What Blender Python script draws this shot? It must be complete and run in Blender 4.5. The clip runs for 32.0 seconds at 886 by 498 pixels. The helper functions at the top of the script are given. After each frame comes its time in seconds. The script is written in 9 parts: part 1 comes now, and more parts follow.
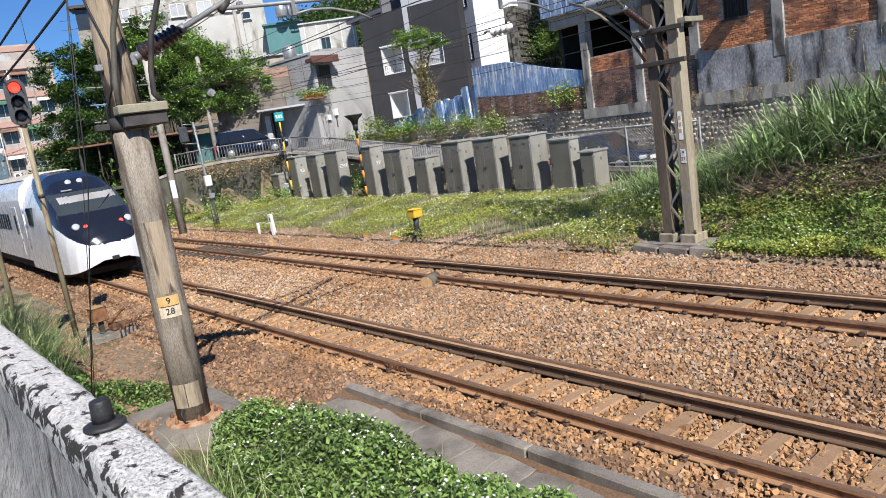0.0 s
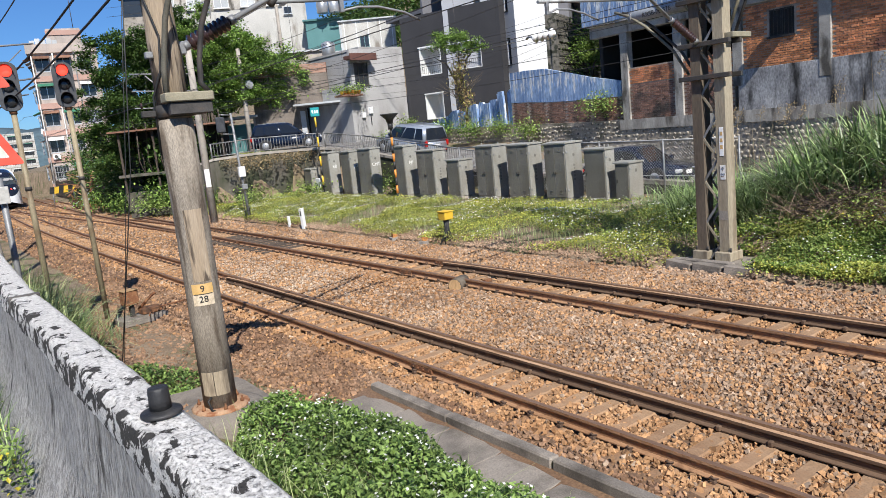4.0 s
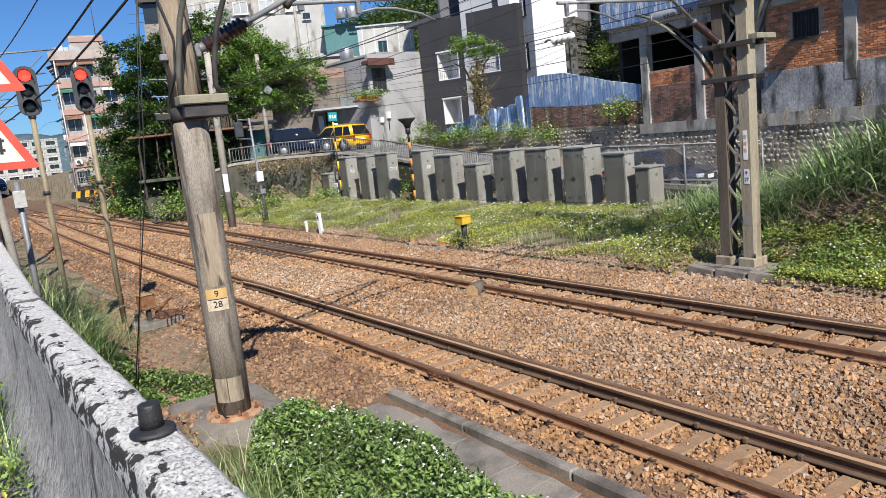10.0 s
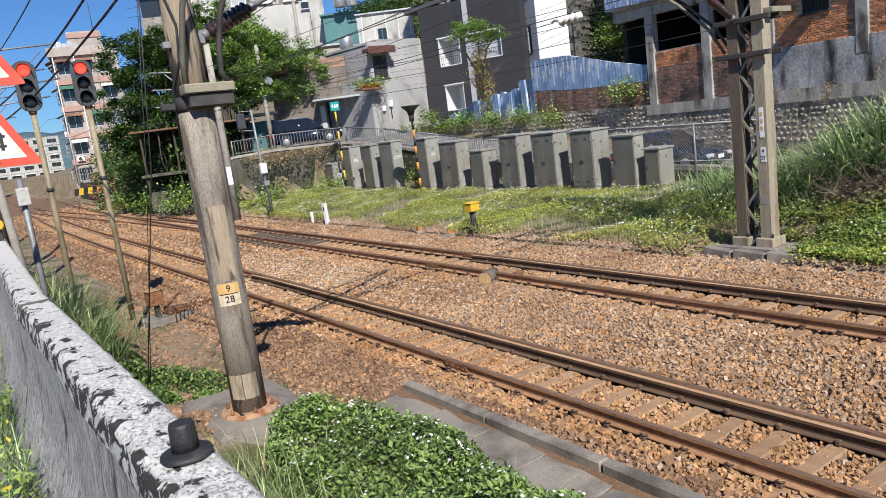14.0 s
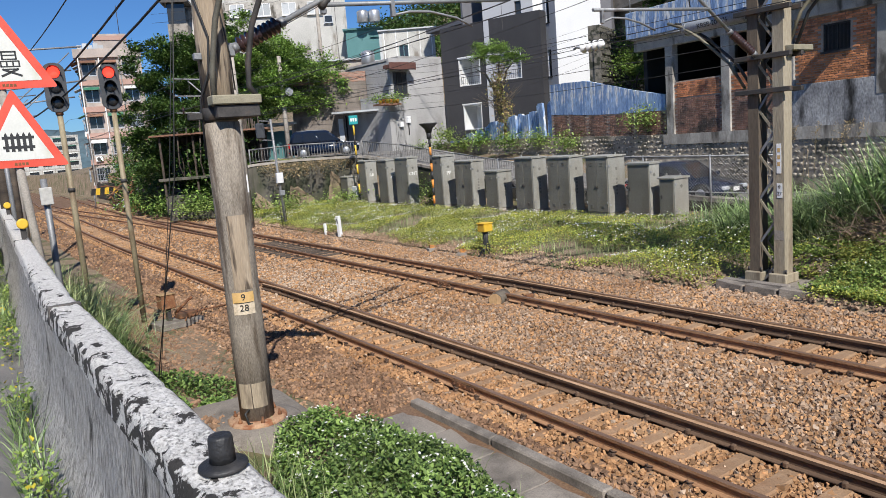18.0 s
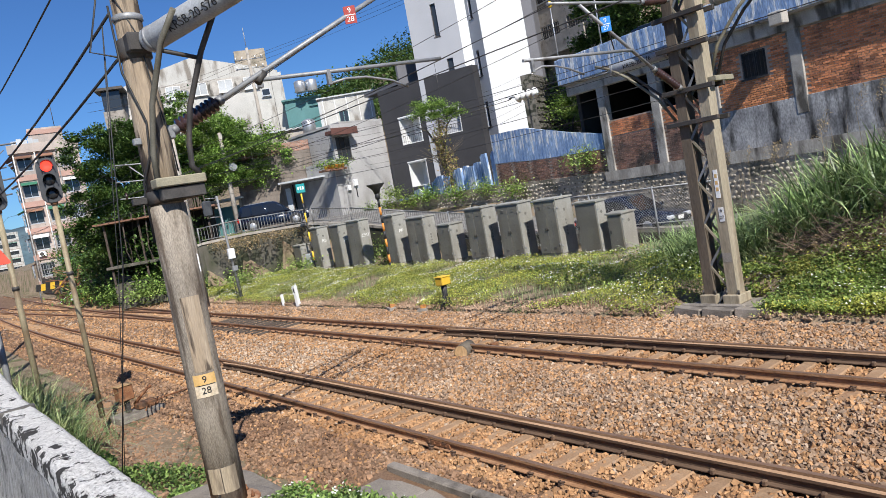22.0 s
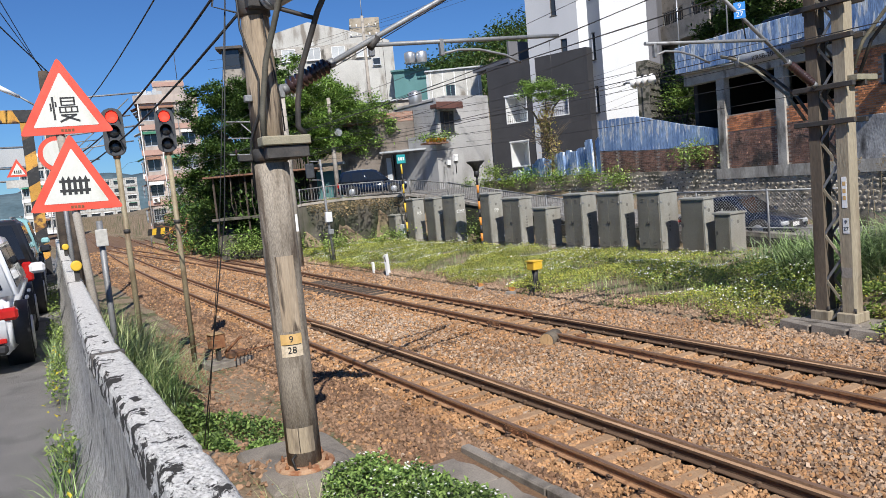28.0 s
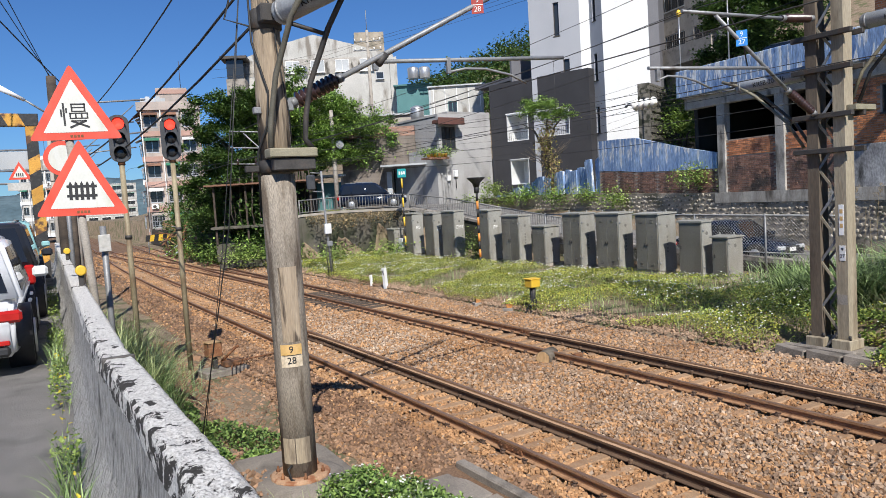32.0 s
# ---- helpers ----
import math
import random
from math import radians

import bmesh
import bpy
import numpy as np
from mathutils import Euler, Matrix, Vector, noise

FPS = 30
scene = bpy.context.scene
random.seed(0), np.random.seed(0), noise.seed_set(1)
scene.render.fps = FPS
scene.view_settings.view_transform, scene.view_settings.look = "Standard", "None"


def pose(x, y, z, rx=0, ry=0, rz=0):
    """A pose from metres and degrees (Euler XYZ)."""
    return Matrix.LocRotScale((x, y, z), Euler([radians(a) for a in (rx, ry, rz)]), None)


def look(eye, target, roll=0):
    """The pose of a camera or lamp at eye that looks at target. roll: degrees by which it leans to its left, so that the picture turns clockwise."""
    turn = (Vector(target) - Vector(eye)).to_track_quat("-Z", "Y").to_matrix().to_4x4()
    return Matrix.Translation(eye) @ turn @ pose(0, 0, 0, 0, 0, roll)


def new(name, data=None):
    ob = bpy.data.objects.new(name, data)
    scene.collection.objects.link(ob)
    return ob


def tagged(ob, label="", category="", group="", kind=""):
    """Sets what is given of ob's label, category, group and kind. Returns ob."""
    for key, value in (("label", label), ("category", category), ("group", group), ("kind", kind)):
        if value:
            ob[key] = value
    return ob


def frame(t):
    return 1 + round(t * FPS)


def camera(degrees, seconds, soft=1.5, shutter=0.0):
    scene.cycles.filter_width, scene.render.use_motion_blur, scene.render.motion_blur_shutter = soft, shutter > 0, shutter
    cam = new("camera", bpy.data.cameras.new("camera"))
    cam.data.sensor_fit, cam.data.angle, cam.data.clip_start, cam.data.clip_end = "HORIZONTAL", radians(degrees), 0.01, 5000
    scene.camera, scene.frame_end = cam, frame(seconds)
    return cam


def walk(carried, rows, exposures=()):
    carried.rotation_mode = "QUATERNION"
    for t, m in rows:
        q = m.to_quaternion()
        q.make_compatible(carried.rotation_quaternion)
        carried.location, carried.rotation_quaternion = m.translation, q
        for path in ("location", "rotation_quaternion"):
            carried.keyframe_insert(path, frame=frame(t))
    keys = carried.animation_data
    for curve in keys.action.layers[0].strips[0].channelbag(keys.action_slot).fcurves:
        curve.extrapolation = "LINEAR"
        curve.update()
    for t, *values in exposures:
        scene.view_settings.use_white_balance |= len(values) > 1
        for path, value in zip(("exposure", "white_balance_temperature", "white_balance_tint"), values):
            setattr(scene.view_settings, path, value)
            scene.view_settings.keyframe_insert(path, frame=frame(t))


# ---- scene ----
cam = camera(63.7, 32.0, soft=0.8)
# seconds, eye, yaw, pitch, lean
PATH = [
    (0, (-5.900, -0.422, 3.580), -38.52, -10.13, -8.79),
    (0.5, (-5.934, -0.372, 3.586), -38.03, -10.10, -8.74),
    (1, (-5.962, -0.328, 3.584), -37.92, -10.06, -8.20),
    (1.5, (-5.972, -0.302, 3.578), -37.86, -10.20, -7.69),
    (2, (-5.982, -0.318, 3.587), -37.60, -10.32, -7.36),
    (2.5, (-5.975, -0.302, 3.583), -36.91, -10.29, -7.00),
    (3, (-5.973, -0.304, 3.583), -36.74, -10.16, -6.64),
    (3.5, (-5.974, -0.313, 3.595), -36.67, -9.91, -6.17),
    (5.5, (-5.966, -0.312, 3.589), -36.19, -9.09, -5.47),
    (6, (-5.968, -0.292, 3.584), -35.98, -8.99, -5.57),
    (6.5, (-5.977, -0.306, 3.583), -35.88, -8.91, -5.65),
    (7, (-5.987, -0.308, 3.578), -35.77, -8.82, -5.64),
    (7.5, (-5.988, -0.303, 3.579), -35.68, -8.79, -5.87),
    (8, (-5.999, -0.269, 3.572), -35.55, -8.79, -6.04),
    (8.5, (-6.020, -0.205, 3.572), -35.41, -8.86, -5.95),
    (9, (-6.014, -0.175, 3.564), -35.51, -8.86, -5.60),
    (9.5, (-5.920, -0.194, 3.567), -35.42, -8.97, -5.39),
    (10, (-5.862, -0.167, 3.563), -35.16, -9.12, -5.93),
    (10.5, (-5.955, 0.096, 3.576), -35.13, -9.04, -5.74),
    (11, (-5.976, 0.203, 3.579), -35.12, -9.23, -3.09),
    (11.5, (-5.944, 0.170, 3.595), -35.19, -9.21, -2.81),
    (12, (-5.893, 0.149, 3.568), -35.27, -9.26, -3.15),
    (12.5, (-5.882, 0.127, 3.571), -35.44, -9.48, -3.75),
    (13, (-5.887, 0.138, 3.571), -35.48, -9.58, -4.03),
    (13.5, (-5.839, 0.153, 3.535), -35.22, -9.75, -6.09),
    (15.5, (-5.866, 0.125, 3.566), -34.40, -10.25, -8.40),
    (16, (-5.904, 0.127, 3.587), -34.36, -9.71, -5.33),
    (16.5, (-5.927, 0.116, 3.589), -34.29, -9.30, -4.81),
    (17, (-5.936, 0.114, 3.590), -34.24, -8.98, -4.67),
    (17.5, (-5.930, 0.119, 3.588), -34.17, -8.79, -4.64),
    (18, (-5.929, 0.126, 3.592), -34.12, -8.60, -4.59),
    (18.5, (-5.934, 0.125, 3.590), -34.12, -8.44, -4.60),
    (19, (-5.930, 0.116, 3.588), -34.08, -8.23, -4.67),
    (19.5, (-5.912, 0.109, 3.585), -34.06, -8.05, -5.04),
    (20, (-5.916, 0.117, 3.591), -34.09, -7.81, -5.38),
    (20.5, (-5.934, 0.118, 3.592), -34.03, -7.48, -5.64),
    (21, (-5.941, 0.099, 3.596), -35.02, -6.85, -7.33),
    (21.5, (-5.946, 0.083, 3.607), -37.67, -5.72, -9.20),
    (22, (-5.942, 0.100, 3.599), -38.11, -4.63, -10.36),
    (22.5, (-5.938, 0.123, 3.592), -38.42, -4.39, -10.41),
    (23, (-5.935, 0.118, 3.594), -39.06, -4.38, -10.18),
    (23.5, (-5.922, 0.128, 3.599), -42.03, -4.73, -9.71),
    (24, (-5.943, 0.111, 3.597), -42.23, -4.50, -9.33),
    (24.5, (-5.919, 0.132, 3.591), -42.42, -4.71, -7.93),
    (25, (-5.904, 0.111, 3.577), -42.34, -4.90, -7.42),
    (25.5, (-5.859, 0.102, 3.567), -42.26, -5.28, -7.40),
    (26, (-5.813, 0.097, 3.547), -40.56, -5.99, -7.99),
    (26.5, (-5.748, 0.240, 3.523), -35.15, -5.79, -8.68),
    (28.5, (-5.867, 0.348, 3.615), -30.20, -5.15, -4.96),
    (29, (-5.890, 0.317, 3.612), -30.18, -4.77, -4.45),
    (29.5, (-5.914, 0.291, 3.627), -30.24, -4.39, -4.13),
    (30, (-5.897, 0.298, 3.618), -30.25, -4.10, -4.06),
    (30.5, (-5.891, 0.305, 3.621), -30.32, -4.13, -3.99),
    (31, (-5.902, 0.300, 3.611), -30.45, -4.19, -3.78),
    (31.5, (-5.928, 0.300, 3.620), -30.62, -4.26, -3.54),
    (32, (-5.932, 0.297, 3.622), -30.93, -4.13, -3.57),
]


def aim(eye, yaw, pitch, lean):
    a, b = radians(yaw), radians(pitch)
    ahead = Vector((-math.sin(a) * math.cos(b), math.cos(a) * math.cos(b), math.sin(b)))
    return look(eye, Vector(eye) + 2 * ahead, lean)


walk(cam, [(t, aim(eye, yaw, pitch, lean)) for t, eye, yaw, pitch, lean in PATH],
     [(0, 0.31), (3.5, 0.29), (6, 0.21), (13, 0.26), (16, 0.09), (20, 0.15), (23, 0.29), (26.5, 0.27), (28.5, 0.12), (32, 0.15)])

# ---- light ----
SUN_AZ, SUN_EL = radians(198.5), radians(43.0)   # compass turn from +y towards +x, height
sun_from = Vector((math.sin(SUN_AZ) * math.cos(SUN_EL), math.cos(SUN_AZ) * math.cos(SUN_EL), math.sin(SUN_EL)))
sky = bpy.data.worlds.new("sky")
scene.world = sky
sky.use_nodes = True
sky_tex = sky.node_tree.nodes.new("ShaderNodeTexSky")
sky_tex.sky_type, sky_tex.sun_disc = "NISHITA", False
sky_tex.sun_elevation, sky_tex.sun_rotation = SUN_EL, SUN_AZ
sky_tex.air_density, sky_tex.dust_density, sky_tex.ozone_density = 1.0, 0.1, 2.0
sky_back = sky.node_tree.nodes["Background"]
sky_back.inputs["Strength"].default_value = 0.05
sky_tint = sky.node_tree.nodes.new("ShaderNodeMix")
sky_tint.data_type, sky_tint.blend_type = "RGBA", "MULTIPLY"
sky_tint.inputs[0].default_value, sky_tint.inputs[7].default_value = 1.0, (0.64, 1.10, 1.78, 1)
sky.node_tree.links.new(sky_tex.outputs[0], sky_tint.inputs[6])
sky.node_tree.links.new(sky_tint.outputs[2], sky_back.inputs["Color"])
sun = new("sun", bpy.data.lights.new("sun", "SUN"))
sun.data.energy, sun.data.angle, sun.data.color = 5.6, radians(0.5), (1.0, 0.96, 0.90)
sun.matrix_world = look(sun_from * 100, (0, 0, 0))

# ---- materials ----
def mat(name, a, b, scale=3.0, rough=0.75, metal=0.0, bump=0.2, bscale=40.0, stretch=(1, 1, 1), dark=None, dscale=1.0, damt=(0.5, 0.65),
        dstretch=(1, 1, 1), rnd=0.15, grain=0.25, island=0.0, spec=0.5, emit=None):
    """A surface: two colours by broad noise, a stain colour with its own shape, fine grain and relief."""
    m = bpy.data.materials.new(name)
    m.use_nodes = True
    nt, nn = m.node_tree, m.node_tree.nodes
    p = nn["Principled BSDF"]
    co = nn.new("ShaderNodeTexCoord").outputs["Object"]

    def tex(sc, st=(1, 1, 1), detail=4):
        mp, n = nn.new("ShaderNodeMapping"), nn.new("ShaderNodeTexNoise")
        mp.inputs["Scale"].default_value = st
        n.inputs["Scale"].default_value, n.inputs["Detail"].default_value = sc, detail
        nt.links.new(co, mp.inputs[0])
        nt.links.new(mp.outputs[0], n.inputs["Vector"])
        return n.outputs["Fac"]

    def ramp(src, lo, hi):
        r = nn.new("ShaderNodeMapRange")
        r.inputs[1].default_value, r.inputs[2].default_value = lo, hi
        nt.links.new(src, r.inputs[0])
        return r.outputs[0]

    def mix(fac, c1, c2, kind="MIX"):
        x = nn.new("ShaderNodeMix")
        x.data_type, x.blend_type = "RGBA", kind
        for sock, v in ((0, fac), (6, c1), (7, c2)):
            if isinstance(v, (tuple, float, int)):
                x.inputs[sock].default_value = (*v, 1) if isinstance(v, tuple) else v
            else:
                nt.links.new(v, x.inputs[sock])
        return x.outputs[2]

    c = mix(ramp(tex(scale, stretch), 0.3, 0.7), tuple(a), tuple(b))
    if dark is not None:
        c = mix(ramp(tex(dscale, dstretch, 8), *damt), c, tuple(dark))
    if grain:
        g = ramp(tex(bscale, stretch), 0.25, 0.75)
        v = nn.new("ShaderNodeMapRange")
        v.inputs[3].default_value, v.inputs[4].default_value = 1 - grain, 1 + grain * 0.6
        nt.links.new(g, v.inputs[0])
        c = mix(1.0, c, v.outputs[0], "MULTIPLY")
    if rnd or island:
        src = nn.new("ShaderNodeNewGeometry").outputs["Random Per Island"] if island else nn.new("ShaderNodeObjectInfo").outputs["Random"]
        v = nn.new("ShaderNodeMapRange")
        k = island or rnd
        v.inputs[3].default_value, v.inputs[4].default_value = 1 - k, 1 + k
        nt.links.new(src, v.inputs[0])
        c = mix(1.0, c, v.outputs[0], "MULTIPLY")
    nt.links.new(c, p.inputs["Base Color"])
    rr = nn.new("ShaderNodeMapRange")
    rr.inputs[3].default_value, rr.inputs[4].default_value = max(0.02, rough - 0.12), min(1, rough + 0.12)
    nt.links.new(tex(scale * 2.3), rr.inputs[0])
    nt.links.new(rr.outputs[0], p.inputs["Roughness"])
    p.inputs["Metallic"].default_value = metal
    p.inputs["Specular IOR Level"].default_value = spec
    if bump:
        bn = nn.new("ShaderNodeBump")
        bn.inputs["Strength"].default_value, bn.inputs["Distance"].default_value = bump, 0.02
        nt.links.new(tex(bscale, stretch, 6), bn.inputs["Height"])
        nt.links.new(bn.outputs[0], p.inputs["Normal"])
    if emit:
        p.inputs["Emission Color"].default_value, p.inputs["Emission Strength"].default_value = (*emit[0], 1), emit[1]
    return m


def leafy(name, a, b, glow=0.45, spread=0.35, rough=0.55):
    """Leaves: colour by the single leaf, some light let through."""
    m = bpy.data.materials.new(name)
    m.use_nodes = True
    nt, nn = m.node_tree, m.node_tree.nodes
    p = nn["Principled BSDF"]
    geo = nn.new("ShaderNodeNewGeometry").outputs["Random Per Island"]
    x, v = nn.new("ShaderNodeMix"), nn.new("ShaderNodeMix")
    x.data_type = "RGBA"
    x.inputs[6].default_value, x.inputs[7].default_value = (*a, 1), (*b, 1)
    nt.links.new(geo, x.inputs[0])
    nz = nn.new("ShaderNodeTexNoise")
    nz.inputs["Scale"].default_value = 0.8
    nt.links.new(nn.new("ShaderNodeTexCoord").outputs["Object"], nz.inputs["Vector"])
    mr = nn.new("ShaderNodeMapRange")
    mr.inputs[1].default_value, mr.inputs[2].default_value = 0.3, 0.7
    mr.inputs[3].default_value, mr.inputs[4].default_value = 1 - spread, 1 + spread
    nt.links.new(nz.outputs["Fac"], mr.inputs[0])
    v.data_type, v.blend_type = "RGBA", "MULTIPLY"
    v.inputs[0].default_value = 1.0
    nt.links.new(x.outputs[2], v.inputs[6])
    nt.links.new(mr.outputs[0], v.inputs[7])
    nt.links.new(v.outputs[2], p.inputs["Base Color"])
    p.inputs["Roughness"].default_value = rough
    p.inputs["Specular IOR Level"].default_value = 0.35
    tr, ms = nn.new("ShaderNodeBsdfTranslucent"), nn.new("ShaderNodeMixShader")
    nt.links.new(v.outputs[2], tr.inputs["Color"])
    ms.inputs[0].default_value = glow
    nt.links.new(p.outputs[0], ms.inputs[1])
    nt.links.new(tr.outputs[0], ms.inputs[2])
    nt.links.new(ms.outputs[0], nn["Material Output"].inputs["Surface"])
    return m


def brickwork(name, c1, c2, mortar, stain=(0.12, 0.1, 0.09), size=1.0, damt=(0.5, 0.7)):
    """Bricks of 21 by 6 cm, laid along the local x and up z, with worn joints and dirt."""
    m = mat(name, c1, c2, scale=1.2, rough=0.9, bump=0, rnd=0)
    nt, nn = m.node_tree, m.node_tree.nodes
    p = nn["Principled BSDF"]
    mp, bt = nn.new("ShaderNodeMapping"), nn.new("ShaderNodeTexBrick")
    mp.inputs["Rotation"].default_value = (radians(-90), 0, 0)
    nt.links.new(nn.new("ShaderNodeTexCoord").outputs["Object"], mp.inputs[0])
    nt.links.new(mp.outputs[0], bt.inputs["Vector"])
    bt.inputs["Color1"].default_value, bt.inputs["Color2"].default_value, bt.inputs["Mortar"].default_value = (*c1, 1), (*c2, 1), (*mortar, 1)
    for k, v in (("Scale", 1.0), ("Mortar Size", 0.009 * size), ("Brick Width", 0.23 * size), ("Row Height", 0.075 * size), ("Bias", -0.2)):
        bt.inputs[k].default_value = v
    nz = nn.new("ShaderNodeTexNoise")
    nz.inputs["Scale"].default_value, nz.inputs["Detail"].default_value = 0.9, 8
    mr = nn.new("ShaderNodeMapRange")
    mr.inputs[1].default_value, mr.inputs[2].default_value = damt
    nt.links.new(nn.new("ShaderNodeTexCoord").outputs["Object"], nz.inputs["Vector"])
    nt.links.new(nz.outputs["Fac"], mr.inputs[0])
    x = nn.new("ShaderNodeMix")
    x.data_type = "RGBA"
    nt.links.new(mr.outputs[0], x.inputs[0])
    nt.links.new(bt.outputs["Color"], x.inputs[6])
    x.inputs[7].default_value = (*stain, 1)
    nt.links.new(x.outputs[2], p.inputs["Base Color"])
    bn = nn.new("ShaderNodeBump")
    bn.inputs["Strength"].default_value, bn.inputs["Distance"].default_value = 0.8, 0.02
    bn.invert = True
    nt.links.new(bt.outputs["Fac"], bn.inputs["Height"])
    nt.links.new(bn.outputs[0], p.inputs["Normal"])
    return m


def glassy(name, col, rough=0.05, alpha=1.0):
    m = bpy.data.materials.new(name)
    m.use_nodes = True
    p = m.node_tree.nodes["Principled BSDF"]
    p.inputs["Base Color"].default_value = (*col, 1)
    p.inputs["Roughness"].default_value, p.inputs["Specular IOR Level"].default_value = rough, 0.6
    return m


def flaked(name, pale, mid, black, patch, edge, stretch, lean):
    """Weathered paint on rough render: pale ground, grey wear, crisp black growth (heavier towards -x by lean) and fine pits."""
    m = bpy.data.materials.new(name)
    m.use_nodes = True
    nt, nn = m.node_tree, m.node_tree.nodes
    p = nn["Principled BSDF"]
    co = nn.new("ShaderNodeTexCoord").outputs["Object"]

    def tex(sc, st, detail, rough, bend_=0.0):
        mp, n = nn.new("ShaderNodeMapping"), nn.new("ShaderNodeTexNoise")
        mp.inputs["Scale"].default_value = st
        for k, v in (("Scale", sc), ("Detail", detail), ("Roughness", rough), ("Distortion", bend_)):
            n.inputs[k].default_value = v
        nt.links.new(co, mp.inputs[0])
        nt.links.new(mp.outputs[0], n.inputs["Vector"])
        return n.outputs["Fac"]

    def span(src, lo, hi, a=0.0, b=1.0):
        r = nn.new("ShaderNodeMapRange")
        for k, v in enumerate((lo, hi, a, b)):
            r.inputs[k + 1].default_value = v
        nt.links.new(src, r.inputs[0])
        return r.outputs[0]

    def sum_(a, b, how="ADD"):
        q = nn.new("ShaderNodeMath")
        q.operation = how
        nt.links.new(a, q.inputs[0])
        nt.links.new(b, q.inputs[1])
        return q.outputs[0]

    def mix(fac, c1, c2):
        x = nn.new("ShaderNodeMix")
        x.data_type = "RGBA"
        nt.links.new(fac, x.inputs[0])
        for sock, v in ((6, c1), (7, c2)):
            if isinstance(v, tuple):
                x.inputs[sock].default_value = (*v, 1)
            else:
                nt.links.new(v, x.inputs[sock])
        return x.outputs[2]

    sep = nn.new("ShaderNodeSeparateXYZ")
    nt.links.new(co, sep.inputs[0])
    growth = tex(patch, stretch, 11, 0.66, 0.5)
    if lean:
        growth = sum_(growth, span(sep.outputs[0], -0.09, 0.08, 0.13 * lean, -0.10 * lean))
    growth = span(growth, *edge)
    wear = span(tex(patch * 5, stretch, 8, 0.7), 0.42, 0.66)
    pits = span(tex(110, stretch, 6, 0.75), 0.53, 0.63)
    c = mix(wear, pale, mid)
    c = mix(span(pits, 0, 1, 0, 0.55), c, tuple(v * 1.8 for v in black))
    c = mix(growth, c, black)
    nt.links.new(c, p.inputs["Base Color"])
    p.inputs["Roughness"].default_value, p.inputs["Specular IOR Level"].default_value = 0.93, 0.3
    bn = nn.new("ShaderNodeBump")
    bn.inputs["Strength"].default_value, bn.inputs["Distance"].default_value = 0.9, 0.006
    height = sum_(span(growth, 0, 1, 0.0, -0.35), sum_(span(pits, 0, 1, 0, -0.5), span(wear, 0, 1, 0, -0.25)))
    nt.links.new(height, bn.inputs["Height"])
    nt.links.new(bn.outputs[0], p.inputs["Normal"])
    return m


CONCRETE = mat("concrete", (0.30, 0.27, 0.23), (0.42, 0.38, 0.33), 1.5, 0.9, bump=0.35, bscale=45, dark=(0.16, 0.14, 0.12), dscale=2.5, damt=(0.55, 0.72))
POLE_CONCRETE = mat("pole_concrete", (0.185, 0.155, 0.12), (0.30, 0.26, 0.21), 4.5, 0.88, bump=0.5, bscale=85, stretch=(1, 1, 0.3), dark=(0.105, 0.08, 0.058), dscale=7, damt=(0.53, 0.64), dstretch=(1, 1, 0.16), grain=0.45)
POLE_BARE = mat("bare_pole_patch", (0.28, 0.205, 0.13), (0.48, 0.385, 0.28), 7, 0.9, bump=0.6, bscale=70, stretch=(1, 1, 0.1), dark=(0.10, 0.075, 0.055), dscale=9, damt=(0.53, 0.59), dstretch=(1, 1, 0.10))
PARAPET_PAINT = flaked("flaking_white_paint", (0.72, 0.70, 0.66), (0.46, 0.44, 0.41), (0.05, 0.046, 0.042), 13.0, (0.575, 0.60), (1, 0.75, 1), 0.75)
PARAPET_SIDE = flaked("streaked_grey_render", (0.44, 0.425, 0.40), (0.16, 0.15, 0.14), (0.05, 0.046, 0.042), 9.0, (0.57, 0.66), (1, 1, 0.20), 0.0)
RUST_STEEL = mat("rusty_rail", (0.32, 0.17, 0.085), (0.45, 0.265, 0.15), 5, 0.85, 0.05, bump=0.25, bscale=80, stretch=(1, 0.2, 1), dark=(0.19, 0.095, 0.05), dscale=9, damt=(0.55, 0.75), rnd=0.05)
RAIL_TOP = mat("worn_rail_head", (0.19, 0.115, 0.075), (0.28, 0.175, 0.12), 6, 0.55, 0.3, bump=0.05, bscale=90, stretch=(1, 0.1, 1), rnd=0.03)
GUARD_STEEL = mat("dark_guard_rail", (0.09, 0.055, 0.035), (0.17, 0.105, 0.065), 5, 0.88, 0.05, bump=0.25, bscale=80, stretch=(1, 0.2, 1), rnd=0.05)
GUARD_TOP = mat("tan_guard_rail_head", (0.40, 0.235, 0.125), (0.53, 0.335, 0.20), 5, 0.8, 0.05, bump=0.1, bscale=80, stretch=(1, 0.15, 1), dark=(0.28, 0.16, 0.085), dscale=6, damt=(0.55, 0.7), dstretch=(1, 0.2, 1), rnd=0.03)
SLEEPER = mat("dusty_sleeper", (0.31, 0.19, 0.105), (0.42, 0.275, 0.165), 4, 0.93, bump=0.4, bscale=50, dark=(0.28, 0.15, 0.075), dscale=3, damt=(0.45, 0.7), rnd=0.15)
OLD_WOOD = mat("dark_tarred_wood", (0.045, 0.035, 0.028), (0.10, 0.075, 0.055), 6, 0.9, bump=0.5, bscale=60, stretch=(0.2, 1, 1), rnd=0.25)
